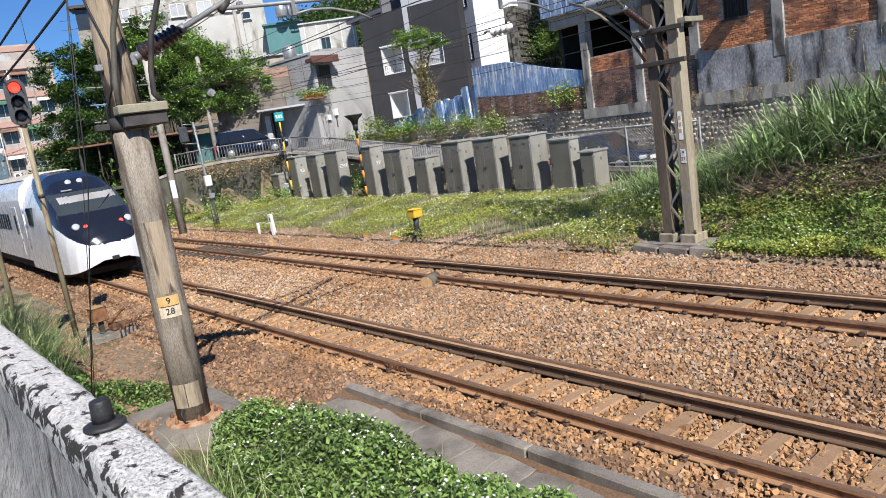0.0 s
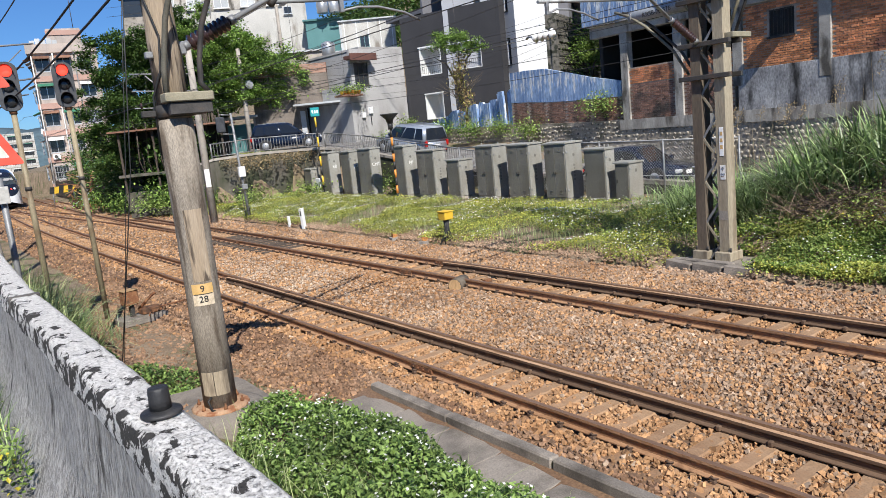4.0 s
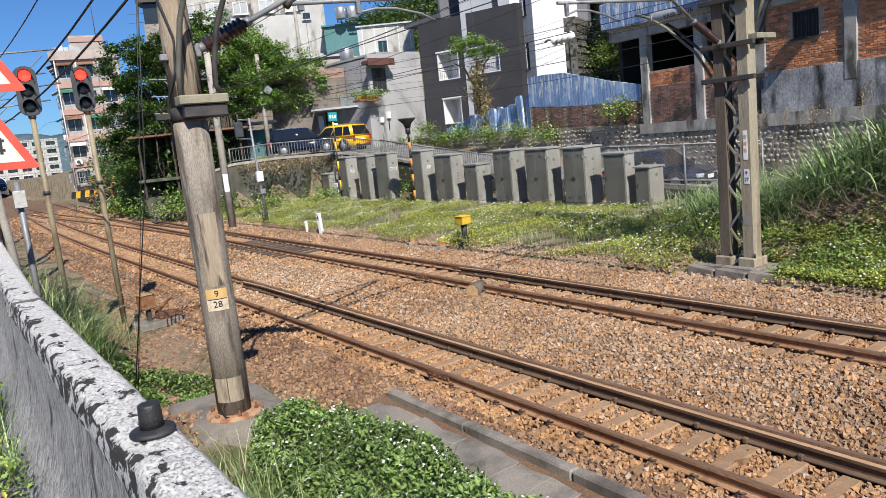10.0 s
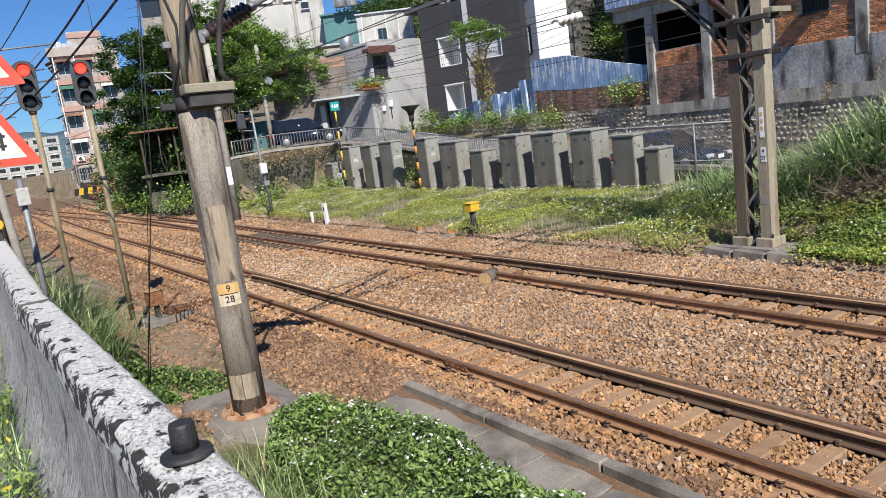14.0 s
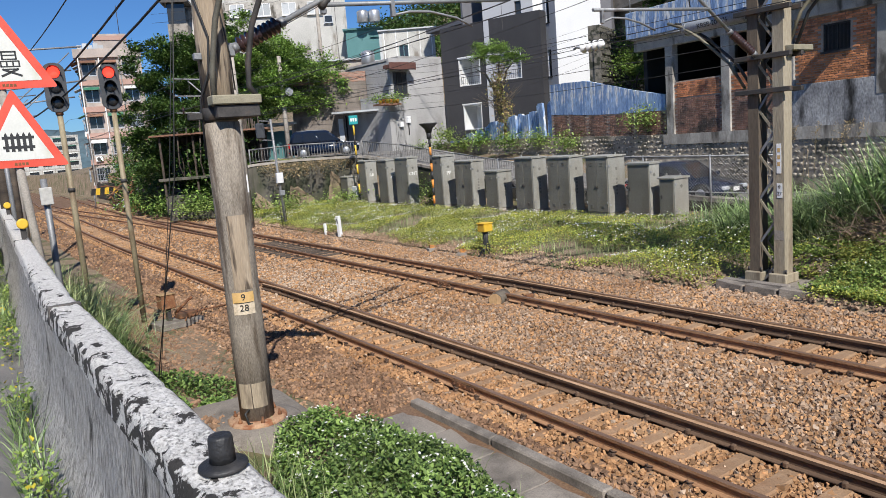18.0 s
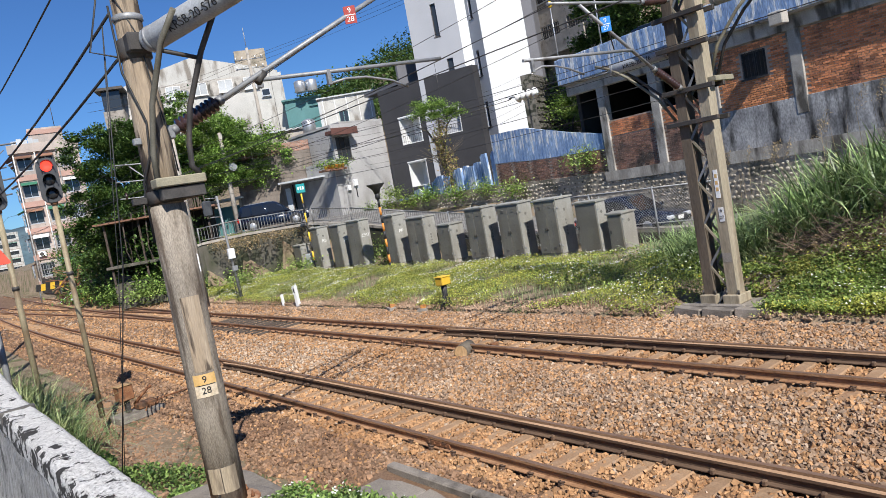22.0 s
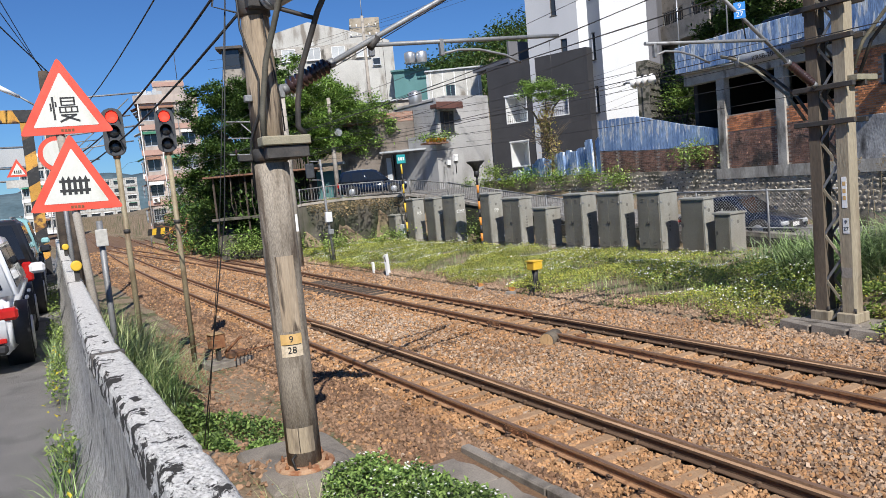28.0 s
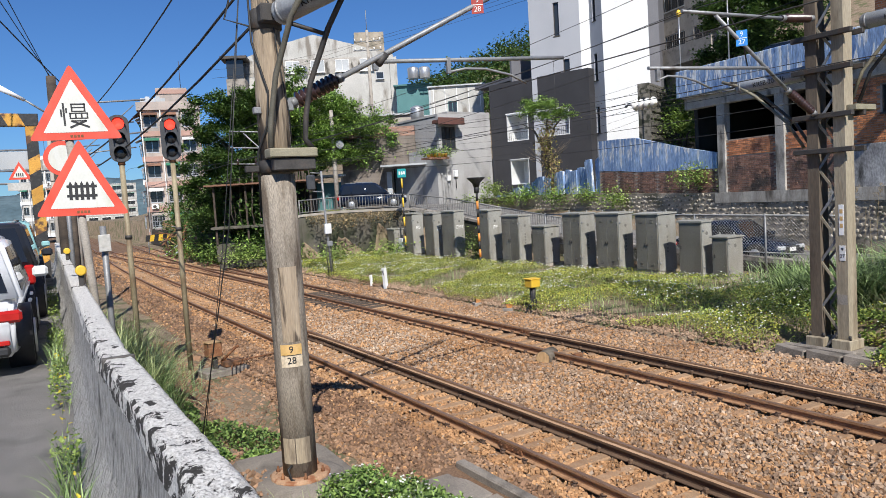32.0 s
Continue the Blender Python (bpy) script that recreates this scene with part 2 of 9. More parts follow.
# Rusty earth, its colour darkened so gaps between the stones look shaded.
DIRT_SHADED = mat("rusty_earth_gap_shade", (0.14, 0.078, 0.042), (0.21, 0.125, 0.07), 0.9, 0.97, bump=0.7, bscale=30, dark=(0.19, 0.115, 0.07), dscale=1.4, damt=(0.5, 0.65), rnd=0, grain=0.45)
SOIL = mat("dry_soil_and_moss", (0.19, 0.135, 0.085), (0.30, 0.225, 0.15), 1.1, 0.97, bump=0.8, bscale=25, dark=(0.11, 0.11, 0.045), dscale=0.9, damt=(0.5, 0.62), rnd=0, grain=0.45)
ASPHALT = mat("worn_asphalt", (0.195, 0.185, 0.175), (0.285, 0.27, 0.255), 2.2, 0.94, bump=0.9, bscale=150, dark=(0.14, 0.132, 0.125), dscale=1.6, damt=(0.52, 0.66), rnd=0, grain=0.6)
SLAB = mat("weathered_slab", (0.20, 0.175, 0.15), (0.29, 0.255, 0.215), 1.6, 0.93, bump=0.45, bscale=60, dark=(0.11, 0.095, 0.08), dscale=1.8, damt=(0.5, 0.68), rnd=0.1, grain=0.35)
STEEL_GREY = mat("galvanised_steel", (0.22, 0.225, 0.23), (0.32, 0.325, 0.33), 4, 0.55, 0.35, bump=0.08, bscale=60, dark=(0.14, 0.135, 0.13), dscale=5, damt=(0.55, 0.75))
STEEL_DARK = mat("dark_weathered_steel", (0.045, 0.042, 0.04), (0.09, 0.082, 0.075), 4, 0.65, 0.3, bump=0.2, bscale=60, dark=(0.10, 0.06, 0.035), dscale=4, damt=(0.55, 0.75))
BRACKET_TAN = mat("dusty_bracket_steel", (0.22, 0.20, 0.14), (0.31, 0.28, 0.20), 5, 0.7, 0.2, bump=0.15, bscale=60, dark=(0.13, 0.10, 0.07), dscale=4, damt=(0.55, 0.7))
DRUM_GREY = mat("grey_paint", (0.26, 0.275, 0.29), (0.36, 0.375, 0.39), 3, 0.5, bump=0.05, dark=(0.20, 0.19, 0.18), dscale=3, damt=(0.55, 0.75))
PORCELAIN = mat("brown_porcelain", (0.035, 0.022, 0.022), (0.06, 0.03, 0.027), 4, 0.22, bump=0, grain=0.1)
WHITE_PORC = mat("white_porcelain", (0.72, 0.71, 0.68), (0.80, 0.79, 0.76), 4, 0.25, bump=0, grain=0.1)
CABLE = mat("black_cable", (0.018, 0.018, 0.018), (0.03, 0.03, 0.03), 5, 0.6, bump=0, grain=0)
WIRE = mat("dull_wire", (0.05, 0.048, 0.045), (0.08, 0.075, 0.07), 5, 0.55, 0.4, bump=0, grain=0)
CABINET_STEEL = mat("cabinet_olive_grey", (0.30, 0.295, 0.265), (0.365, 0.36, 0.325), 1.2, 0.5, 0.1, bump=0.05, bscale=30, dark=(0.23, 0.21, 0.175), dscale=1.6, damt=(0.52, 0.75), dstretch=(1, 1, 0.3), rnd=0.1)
# Fronts turned from the sun: their shade is in this darker steel colour.
CABINET_FRONT_SHADE = mat("cabinet_front_shade", (0.165, 0.155, 0.13), (0.215, 0.205, 0.175), 1.2, 0.5, 0.1, bump=0.05, bscale=30, dark=(0.12, 0.10, 0.075), dscale=1.3, damt=(0.5, 0.75), dstretch=(1, 1, 0.25), rnd=0.12)
LETTER_WHITE = mat("white_marking", (0.75, 0.75, 0.72), (0.85, 0.85, 0.82), 9, 0.8, bump=0, rnd=0)
LETTER_GREY = mat("faded_marking", (0.14, 0.135, 0.12), (0.18, 0.17, 0.15), 9, 0.8, bump=0, rnd=0)
BLACK = mat("black_rubber", (0.018, 0.018, 0.019), (0.03, 0.03, 0.031), 8, 0.55, bump=0.2, bscale=120, grain=0.2, dark=(0.06, 0.055, 0.05), dscale=9, damt=(0.55, 0.75))
SIGNAL_BLACK = mat("signal_housing", (0.04, 0.043, 0.048), (0.065, 0.068, 0.073), 6, 0.5, bump=0.05, grain=0.15)
SIGNAL_POLE = mat("stained_pole_paint", (0.22, 0.185, 0.115), (0.33, 0.28, 0.18), 3, 0.65, 0.1, bump=0.15, bscale=60, stretch=(1, 1, 0.3), dark=(0.14, 0.08, 0.04), dscale=3.5, damt=(0.5, 0.68), dstretch=(1, 1, 0.4))
SIGN_RED = mat("sign_red", (0.62, 0.065, 0.035), (0.70, 0.10, 0.06), 3, 0.45, bump=0, grain=0.08, rnd=0)
SIGN_WHITE = mat("sign_white", (0.60, 0.60, 0.55), (0.68, 0.68, 0.63), 3, 0.45, bump=0, grain=0.06, rnd=0, dark=(0.52, 0.52, 0.42), dscale=5, damt=(0.55, 0.8), dstretch=(1, 1, 0.2))
SIGN_BLACK = mat("sign_black", (0.02, 0.02, 0.02), (0.03, 0.03, 0.03), 3, 0.5, bump=0, grain=0, rnd=0)
RED_LAMP = mat("red_lamp", (0.6, 0.03, 0.02), (0.6, 0.03, 0.02), 3, 0.4, bump=0, grain=0, rnd=0, emit=((1.0, 0.05, 0.03), 2.2))
DARK_LENS = glassy("dark_lens", (0.02, 0.022, 0.025), 0.12)
YELLOW = mat("yellow_paint", (0.72, 0.44, 0.03), (0.80, 0.52, 0.06), 3, 0.5, bump=0.05, grain=0.12, dark=(0.5, 0.30, 0.05), dscale=5, damt=(0.6, 0.8))
ORANGE = mat("orange_paint", (0.68, 0.22, 0.035), (0.76, 0.30, 0.06), 3, 0.6, bump=0.05, grain=0.15)
TAN_PLATE = mat("tan_plate", (0.58, 0.36, 0.12), (0.66, 0.44, 0.20), 8, 0.6, bump=0, grain=0.12, rnd=0)
PLATE_RED = mat("red_plate", (0.33, 0.035, 0.025), (0.40, 0.05, 0.035), 8, 0.5, bump=0, grain=0.1, rnd=0)
PLATE_BLUE = mat("blue_plate", (0.02, 0.20, 0.60), (0.03, 0.26, 0.68), 8, 0.5, bump=0, grain=0.1, rnd=0)
SIGN_GREEN = mat("green_plate", (0.02, 0.27, 0.28), (0.03, 0.33, 0.34), 8, 0.5, bump=0, grain=0.1, rnd=0)
RUST = mat("flaking_rust", (0.16, 0.06, 0.025), (0.27, 0.13, 0.06), 6, 0.9, bump=0.4, bscale=70, dark=(0.09, 0.05, 0.03), dscale=5, damt=(0.5, 0.65))
WOOD = mat("sawn_timber", (0.36, 0.22, 0.10), (0.48, 0.32, 0.17), 6, 0.85, bump=0.2, bscale=50, stretch=(1, 1, 0.2))
BARK = mat("grey_bark", (0.10, 0.08, 0.06), (0.18, 0.15, 0.115), 5, 0.95, bump=0.7, bscale=30, stretch=(1, 1, 0.3))
TWIG = mat("dead_twigs", (0.115, 0.08, 0.056), (0.25, 0.18, 0.13), 5, 0.95, bump=0.2, bscale=30, island=0.45)
LEAF_BUSH = leafy("bush_leaf", (0.03, 0.07, 0.016), (0.28, 0.40, 0.11), 0.25, 0.5)
LEAF_VERGE = leafy("verge_leaf", (0.19, 0.24, 0.038), (0.60, 0.60, 0.15), 0.3)
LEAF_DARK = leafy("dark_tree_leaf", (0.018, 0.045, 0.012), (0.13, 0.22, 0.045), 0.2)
LEAF_TREE = leafy("tree_leaf", (0.035, 0.085, 0.016), (0.36, 0.53, 0.12), 0.25)
LEAF_VINE = leafy("ground_vine_leaf", (0.075, 0.14, 0.025), (0.42, 0.53, 0.15), 0.3)
LEAF_DRY = leafy("dry_leaf", (0.26, 0.19, 0.10), (0.44, 0.34, 0.19), 0.35)
LEAF_YELLOW = leafy("yellow_flower", (0.50, 0.42, 0.04), (0.62, 0.52, 0.06), 0.3)
REED = leafy("reed_blade", (0.04, 0.085, 0.022), (0.38, 0.50, 0.21), 0.2, 0.45, 0.35)
REED_PALE = leafy("pale_grass_blade", (0.10, 0.15, 0.045), (0.48, 0.53, 0.26), 0.25)
PETAL = leafy("white_petal", (0.78, 0.78, 0.74), (0.86, 0.86, 0.82), 0.3, 0.05)
HILL_LEAF = leafy("far_wood_leaf", (0.03, 0.07, 0.018), (0.10, 0.16, 0.035), 0.3)


# ---- building blocks ----
def finish(name, bm, material, parent=None, label="", smooth=False):
    me = bpy.data.meshes.new(name)
    bm.to_mesh(me)
    bm.free()
    if smooth:
        me.polygons.foreach_set("use_smooth", [True] * len(me.polygons))
    for m in (material if isinstance(material, (list, tuple)) else [material]):
        me.materials.append(m)
    ob = new(name, me)
    if parent is not None:
        ob.parent = parent
    if label:
        ob["label"] = label
    return ob


part = finish


def thing(name, m, label, category, group="", kind=""):
    """An Empty at a thing's base, to carry its parts."""
    ob = new(name)
    ob.matrix_world = m
    ob.empty_display_size = 0.2
    return tagged(ob, label, category, group, kind)


def lone(name, bm, material, m, label, category, group="", kind="", smooth=False):
    ob = finish(name, bm, material, None, "", smooth)
    ob.matrix_world = m
    return tagged(ob, label, category, group, kind)


def box(bm, x0, x1, y0, y1, z0, z1, bevel=0.0, mi=0, m=None):
    vs = [bm.verts.new((x, y, z)) for z in (z0, z1) for x, y in ((x0, y0), (x1, y0), (x1, y1), (x0, y1))]
    fs = [bm.faces.new([vs[i] for i in f]) for f in ((3, 2, 1, 0), (4, 5, 6, 7), (0, 1, 5, 4), (1, 2, 6, 5), (2, 3, 7, 6), (3, 0, 4, 7))]
    for f in fs:
        f.material_index = mi
    if m is not None:
        bmesh.ops.transform(bm, matrix=m, verts=vs)
    if bevel:
        es = {e for f in fs for e in f.edges}
        bmesh.ops.bevel(bm, geom=list(es), offset=bevel, segments=1, affect="EDGES", clamp_overlap=True)
    return bm


def B(*a, **k):
    return box(bmesh.new(), *a, **k)


def tube(bm, pts, r, seg=8, mi=0, cap=True):
    """A round bar along a line of points; r may be a list."""
    pts = [Vector(p) for p in pts]
    rs = r if isinstance(r, (list, tuple)) else [r] * len(pts)
    rings, side = [], None
    for i, p in enumerate(pts):
        d = (pts[min(i + 1, len(pts) - 1)] - pts[max(i - 1, 0)]).normalized()
        if side is None:
            side = d.orthogonal().normalized()
        side = (side - d * side.dot(d)).normalized()
        up = d.cross(side)
        rings.append([bm.verts.new(p + rs[i] * (math.cos(t) * side + math.sin(t) * up)) for t in (2 * math.pi * k / seg for k in range(seg))])
    for a, b in zip(rings, rings[1:]):
        for k in range(seg):
            f = bm.faces.new((a[k], a[(k + 1) % seg], b[(k + 1) % seg], b[k]))
            f.material_index, f.smooth = mi, seg > 4
    if cap:
        for ring, turn in ((rings[0], -1), (rings[-1], 1)):
            f = bm.faces.new(ring[::turn])
            f.material_index = mi
    return bm


def T(pts, r, seg=8):
    return tube(bmesh.new(), pts, r, seg)


def lathe(bm, profile, seg=16, at=(0, 0, 0), mi=0, m=None):
    """Turned shape from (radius, height) pairs."""
    rings = []
    for r, z in profile:
        rings.append([bm.verts.new((at[0] + r * math.cos(2 * math.pi * k / seg), at[1] + r * math.sin(2 * math.pi * k / seg), at[2] + z)) for k in range(seg)])
    for a, b in zip(rings, rings[1:]):
        for k in range(seg):
            f = bm.faces.new((a[k], a[(k + 1) % seg], b[(k + 1) % seg], b[k]))
            f.smooth, f.material_index = True, mi
    bm.faces.new(rings[0][::-1]).material_index = mi
    bm.faces.new(rings[-1]).material_index = mi
    if m is not None:
        bmesh.ops.transform(bm, matrix=m, verts=[v for ring in rings for v in ring])
    return bm


def prism(bm, outline, lo, hi, axis="z", mi=0):
    """An outline of 2D points pushed from lo to hi along an axis (x: points are y, z; y: x, z)."""
    put = {"z": lambda p, h: (p[0], p[1], h), "x": lambda p, h: (h, p[0], p[1]), "y": lambda p, h: (p[0], h, p[1])}[axis]
    a, b = [bm.verts.new(put(p, lo)) for p in outline], [bm.verts.new(put(p, hi)) for p in outline]
    n = len(outline)
    fs = [bm.faces.new(a[::-1]), bm.faces.new(b)] + [bm.faces.new((a[i], a[(i + 1) % n], b[(i + 1) % n], b[i])) for i in range(n)]
    for f in fs:
        f.material_index = mi
    bmesh.ops.recalc_face_normals(bm, faces=fs)
    return bm


def raw(name, verts, faces, material, label="", category="", kind="", parent=None, smooth=False):
    """A mesh from arrays; faces all have the same number of corners."""
    verts, faces = np.asarray(verts, np.float32), np.asarray(faces, np.int32)
    me = bpy.data.meshes.new(name)
    me.from_pydata(verts, [], faces)
    if smooth:
        me.polygons.foreach_set("use_smooth", np.ones(len(faces), bool))
    me.update()
    me.materials.append(material)
    ob = new(name, me)
    if parent is not None:
        ob.parent = parent
    return tagged(ob, label, category, "", kind)


rng = np.random.default_rng(7)


def leaf_mesh(centres, size, tilt=0.8, long=1.6, jitter=0.4):
    """Small folded leaves at the given places: six corners and four faces each, as arrays."""
    c = np.asarray(centres, float)
    n = len(c)
    yaw, pitch = rng.uniform(0, 2 * np.pi, n), rng.normal(0.25, tilt * 0.6, n)
    s = size * (1 + jitter * rng.uniform(-1, 1, n))
    d = np.stack([np.cos(yaw) * np.cos(pitch), np.sin(yaw) * np.cos(pitch), np.sin(pitch)], 1)
    w = np.stack([-np.sin(yaw), np.cos(yaw), rng.uniform(-0.5, 0.5, n)], 1)
    up = np.cross(d, w)
    L, Wd = (s * long)[:, None], (s * 0.5)[:, None]
    v = np.stack([c, c + d * L * 0.45 + w * Wd + up * Wd * 0.35, c + d * L, c + d * L * 0.45 - w * Wd + up * Wd * 0.35], 1).reshape(-1, 3)
    i = np.arange(n)[:, None] * 4
    return v, np.concatenate([i + [[0, 1, 2]], i + [[0, 2, 3]]])


def blade_mesh(roots, height, width, lean=0.5, droop=0.5, seg=4):
    """Grass blades: tapering bent strips from their roots."""
    r = np.asarray(roots, float)
    n = len(r)
    yaw = rng.uniform(0, 2 * np.pi, n)
    h = height * rng.uniform(0.55, 1.15, n)
    out = np.stack([np.cos(yaw), np.sin(yaw), 0 * yaw], 1)
    side = np.stack([-np.sin(yaw), np.cos(yaw), 0 * yaw], 1)
    ln, dr = rng.uniform(0.15, 1, n) * lean, rng.uniform(0.2, 1.2, n) * droop
    rows = []
    for k in range(seg + 1):
        u = k / seg
        p = r + out * (h * (ln * u + dr * 0.6 * u * u))[:, None] + np.array([0, 0, 1]) * (h * (u - 0.45 * dr * u * u * u))[:, None]
        wd = width * (1 - u) ** 0.7 if k else width * 0.8
        rows += [p - side * wd / 2, p + side * wd / 2]
    v = np.stack(rows, 1).reshape(-1, 3)
    i = np.arange(n)[:, None] * (2 * seg + 2)
    return v, np.concatenate([i + [[2 * k, 2 * k + 1, 2 * k + 3, 2 * k + 2]] for k in range(seg)])


def joined(meshes):
    v, f, base = [], [], 0
    for a, b in meshes:
        v.append(a)
        f.append(np.asarray(b) + base)
        base += len(a)
    return np.concatenate(v), np.concatenate(f)


def words(text, size, material, parent, m, name="lettering", thick=0.002):
    cu = bpy.data.curves.new(name, "FONT")
    cu.body, cu.size, cu.extrude, cu.align_x, cu.align_y = text, size, thick, "CENTER", "CENTER"
    tmp = bpy.data.objects.new(name, cu)
    scene.collection.objects.link(tmp)
    bpy.context.view_layer.update()
    me = bpy.data.meshes.new_from_object(tmp.evaluated_get(bpy.context.evaluated_depsgraph_get()))
    bpy.data.objects.remove(tmp)
    me.materials.append(material)
    ob = new(name, me)
    if parent is not None:
        ob.parent = parent
    ob.matrix_basis = m
    return ob


def along(p, q):
    """A pose at p whose local x runs to q in plan."""
    a = math.atan2(q[1] - p[1], q[0] - p[0])
    return Matrix.Translation((p[0], p[1], p[2] if len(p) > 2 else 0)) @ Matrix.Rotation(a, 4, "Z")

# ---- ground, roads, tracks ----
def lerp(v, xs, zs):
    return float(np.interp(v, xs, zs))


def ramp_z(y):
    """Height of the street behind the cabinets, which climbs away from the camera."""
    return lerp(y, (10, 16, 20, 24, 29, 34, 39, 44, 60), (0.6, 0.65, 0.85, 1.25, 1.8, 2.45, 3.1, 3.2, 3.2))


def ground_z(x, y):
    bank = lerp(y, (2, 8, 14, 40), (0.45, 0.6, 1.5, 1.5))
    if x < -2.3:
        z = -0.34 + bank * min(1.0, max(0, -2.9 - x) / 2.2) + 0.42 * math.exp(-((x + 3.2) / 0.75) ** 2 - ((y - 9.0) / 1.1) ** 2)
        if x < -5.45:
            z = 1.9
        return z
    if x < 6.9:
        return -0.36
    if x < 15.2:
        edge = lerp(x, (3.0, 6.7, 9.0, 11.2, 13.6, 14.7, 15.2), (45.0, 43.4, 41.6, 40.5, 39.6, 38.4, 35.5)) + 0.25
        if y > edge and x > 9.2:
            return 2.4 if x < 11.5 and y < 47.6 else 3.0
        if 6.9 < x < 8.7 and 7.3 < y < 9.5:
            return -0.06 if x < 8.4 else 0.05
        hump = lerp(y, (-10, 4, 7.0, 9.5), (1, 1, 0.8, 0)) * lerp(x, (7.6, 9.0, 11.0, 15.2), (0, 0.55, 1.2, 1.6))
        if hump > 0:
            return lerp(x, (6.9, 8.0, 13.0, 15.2), (0.1, 0.2, 0.4, 0.45)) + hump
        return lerp(x, (6.9, 8.0, 13.0, 14.3, 15.2), (0.1, 0.2, 0.4, 0.42, lerp(y, (30, 42), (0.45, 0.6))))
    if x < 20.6:
        if y < 9:
            return 0.4 + lerp(y, (-10, 4, 9), (1.5, 1.5, 0)) * lerp(x, (15.2, 15.3), (1, 0))
        return min(ramp_z(y) - 0.15, 0.45 + (x - 15.2) * 1.6)
    base = lerp(x, (20.6, 21.5, 24, 30, 60, 110, 200, 400), (0.6, 2.6, 3.0, 4.5, 14, 36, 46, 20))
    far = lerp(y, (-60, 20, 60, 140, 260, 400), (0.5, 0.8, 1.0, 1.1, 0.8, 0.1))
    return 0.6 + (base - 0.6) * far


gx = np.unique(np.concatenate([np.arange(-5.6, 22, 0.45), np.arange(22, 60, 3), np.arange(60, 240, 12), np.arange(240, 1500, 160), [-1500, -700, -300, -120, -50, -20, -8, -5.5, -5.4]]))
gy = np.unique(np.concatenate([np.arange(-10, 60, 1.0), np.arange(60, 240, 9), np.arange(240, 1500, 160), [-1500, -600, -250, -100, -40, -20]]))
gv = [(x, y, ground_z(x, y) + 0.03 * noise.noise((x * 0.9, y * 0.9, 3.3)) * (1 if x > -5.3 else 0)) for y in gy for x in gx]
nx = len(gx)
gf = [(j * nx + i, j * nx + i + 1, (j + 1) * nx + i + 1, (j + 1) * nx + i) for j in range(len(gy) - 1) for i in range(nx - 1)]
raw("ground", gv, gf, SOIL, "bare brown soil with moss and weeds beside the railway", "ground", "structure", smooth=True)


def strip(name, xs, ys, zf, material, label, category):
    """A sheet over a plan rectangle with its own height."""
    v = [(x + (0.036 * max(0, min(y, 30) - 4.9) if name == "road_near" and x > -6 else 0), y, zf(x, y)) for y in ys for x in xs]
    n = len(xs)
    f = [(j * n + i, j * n + i + 1, (j + 1) * n + i + 1, (j + 1) * n + i) for j in range(len(ys) - 1) for i in range(n - 1)]
    return raw(name, v, f, material, label, category, "structure", smooth=True)


def bed_z(x, y):
    z = lerp(x, (-1.9, -1.1, -0.5, 1.6, 3.2, 5.6, 6.4, 7.1), (-0.40, -0.26, -0.175, -0.175, -0.06, -0.02, -0.03, 0.02))
    return z + 0.03 * noise.noise((x * 1.7, y * 1.7, 0.5)) - (0.04 if -0.2 < x < 1.3 or 3.6 < x < 5.1 else 0)


strip("ballast_bed", np.arange(-1.9, 7.2, 0.25), np.concatenate([np.arange(-8, 40, 0.4), np.arange(40, 420, 6)]), bed_z, DIRT_SHADED,
      "rust-stained earth and fine ballast under the tracks, darkened as shade between stones", "ballast")
strip("road_near", [-14, -9, -5.60], [-30, 0, 4.9, 10, 20, 30, 40, 90, 300], lambda x, y: 2.0, ASPHALT, "worn grey asphalt road beside the concrete parapet", "road")
strip("road_ramp", [15.3, 17, 18.5, 20.4], np.concatenate([[-75, -50], np.arange(-20, 47, 1.0), [52, 60]]), lambda x, y: ramp_z(y) if y > 10 else 0.6, ASPHALT,
      "grey asphalt street climbing behind the cabinets", "road")
strip("road_upper", [11.0, 13, 15.297], np.arange(40.6, 125, 2.0), lambda x, y: ramp_z(y), ASPHALT, "grey asphalt street beside the parked car", "road")

# rails
FAR_X, FAR_Z = 3.83, 0.16
RAIL_OUT = [(-0.0325, 0), (0.0325, 0), (0.0325, -0.035), (0.009, -0.05), (0.009, -0.125), (0.062, -0.14), (0.062, -0.153), (-0.062, -0.153), (-0.062, -0.14), (-0.009, -0.125), (-0.009, -0.05), (-0.0325, -0.035)]


def bend(y):
    """Sideways drift of the tracks in the distance."""
    return 0.0 if y < 30 else 0.0006 * (y - 30) ** 2 if y < 70 else 0.96 + 0.048 * (y - 70)


def rail(parent, path, material=RUST_STEEL, name="rail"):
    bm = bmesh.new()
    rings = []
    for i, p in enumerate(path):
        a, b = path[max(i - 1, 0)], path[min(i + 1, len(path) - 1)]
        d = Vector((b[0] - a[0], b[1] - a[1], 0)).normalized()
        s = Vector((d.y, -d.x, 0))
        rings.append([bm.verts.new(Vector(p) + s * u + Vector((0, 0, w))) for u, w in RAIL_OUT])
    n = len(RAIL_OUT)
    for a, b in zip(rings, rings[1:]):
        for k in range(n):
            f = bm.faces.new((a[k], a[(k + 1) % n], b[(k + 1) % n], b[k]))
            f.material_index = 1 if k == 0 else 0
    bm.faces.new(rings[0])
    bm.faces.new(rings[-1][::-1])
    bmesh.ops.recalc_face_normals(bm, faces=bm.faces)
    return part(name, bm, [material, GUARD_TOP if name == "guard_rail" else RAIL_TOP], parent)


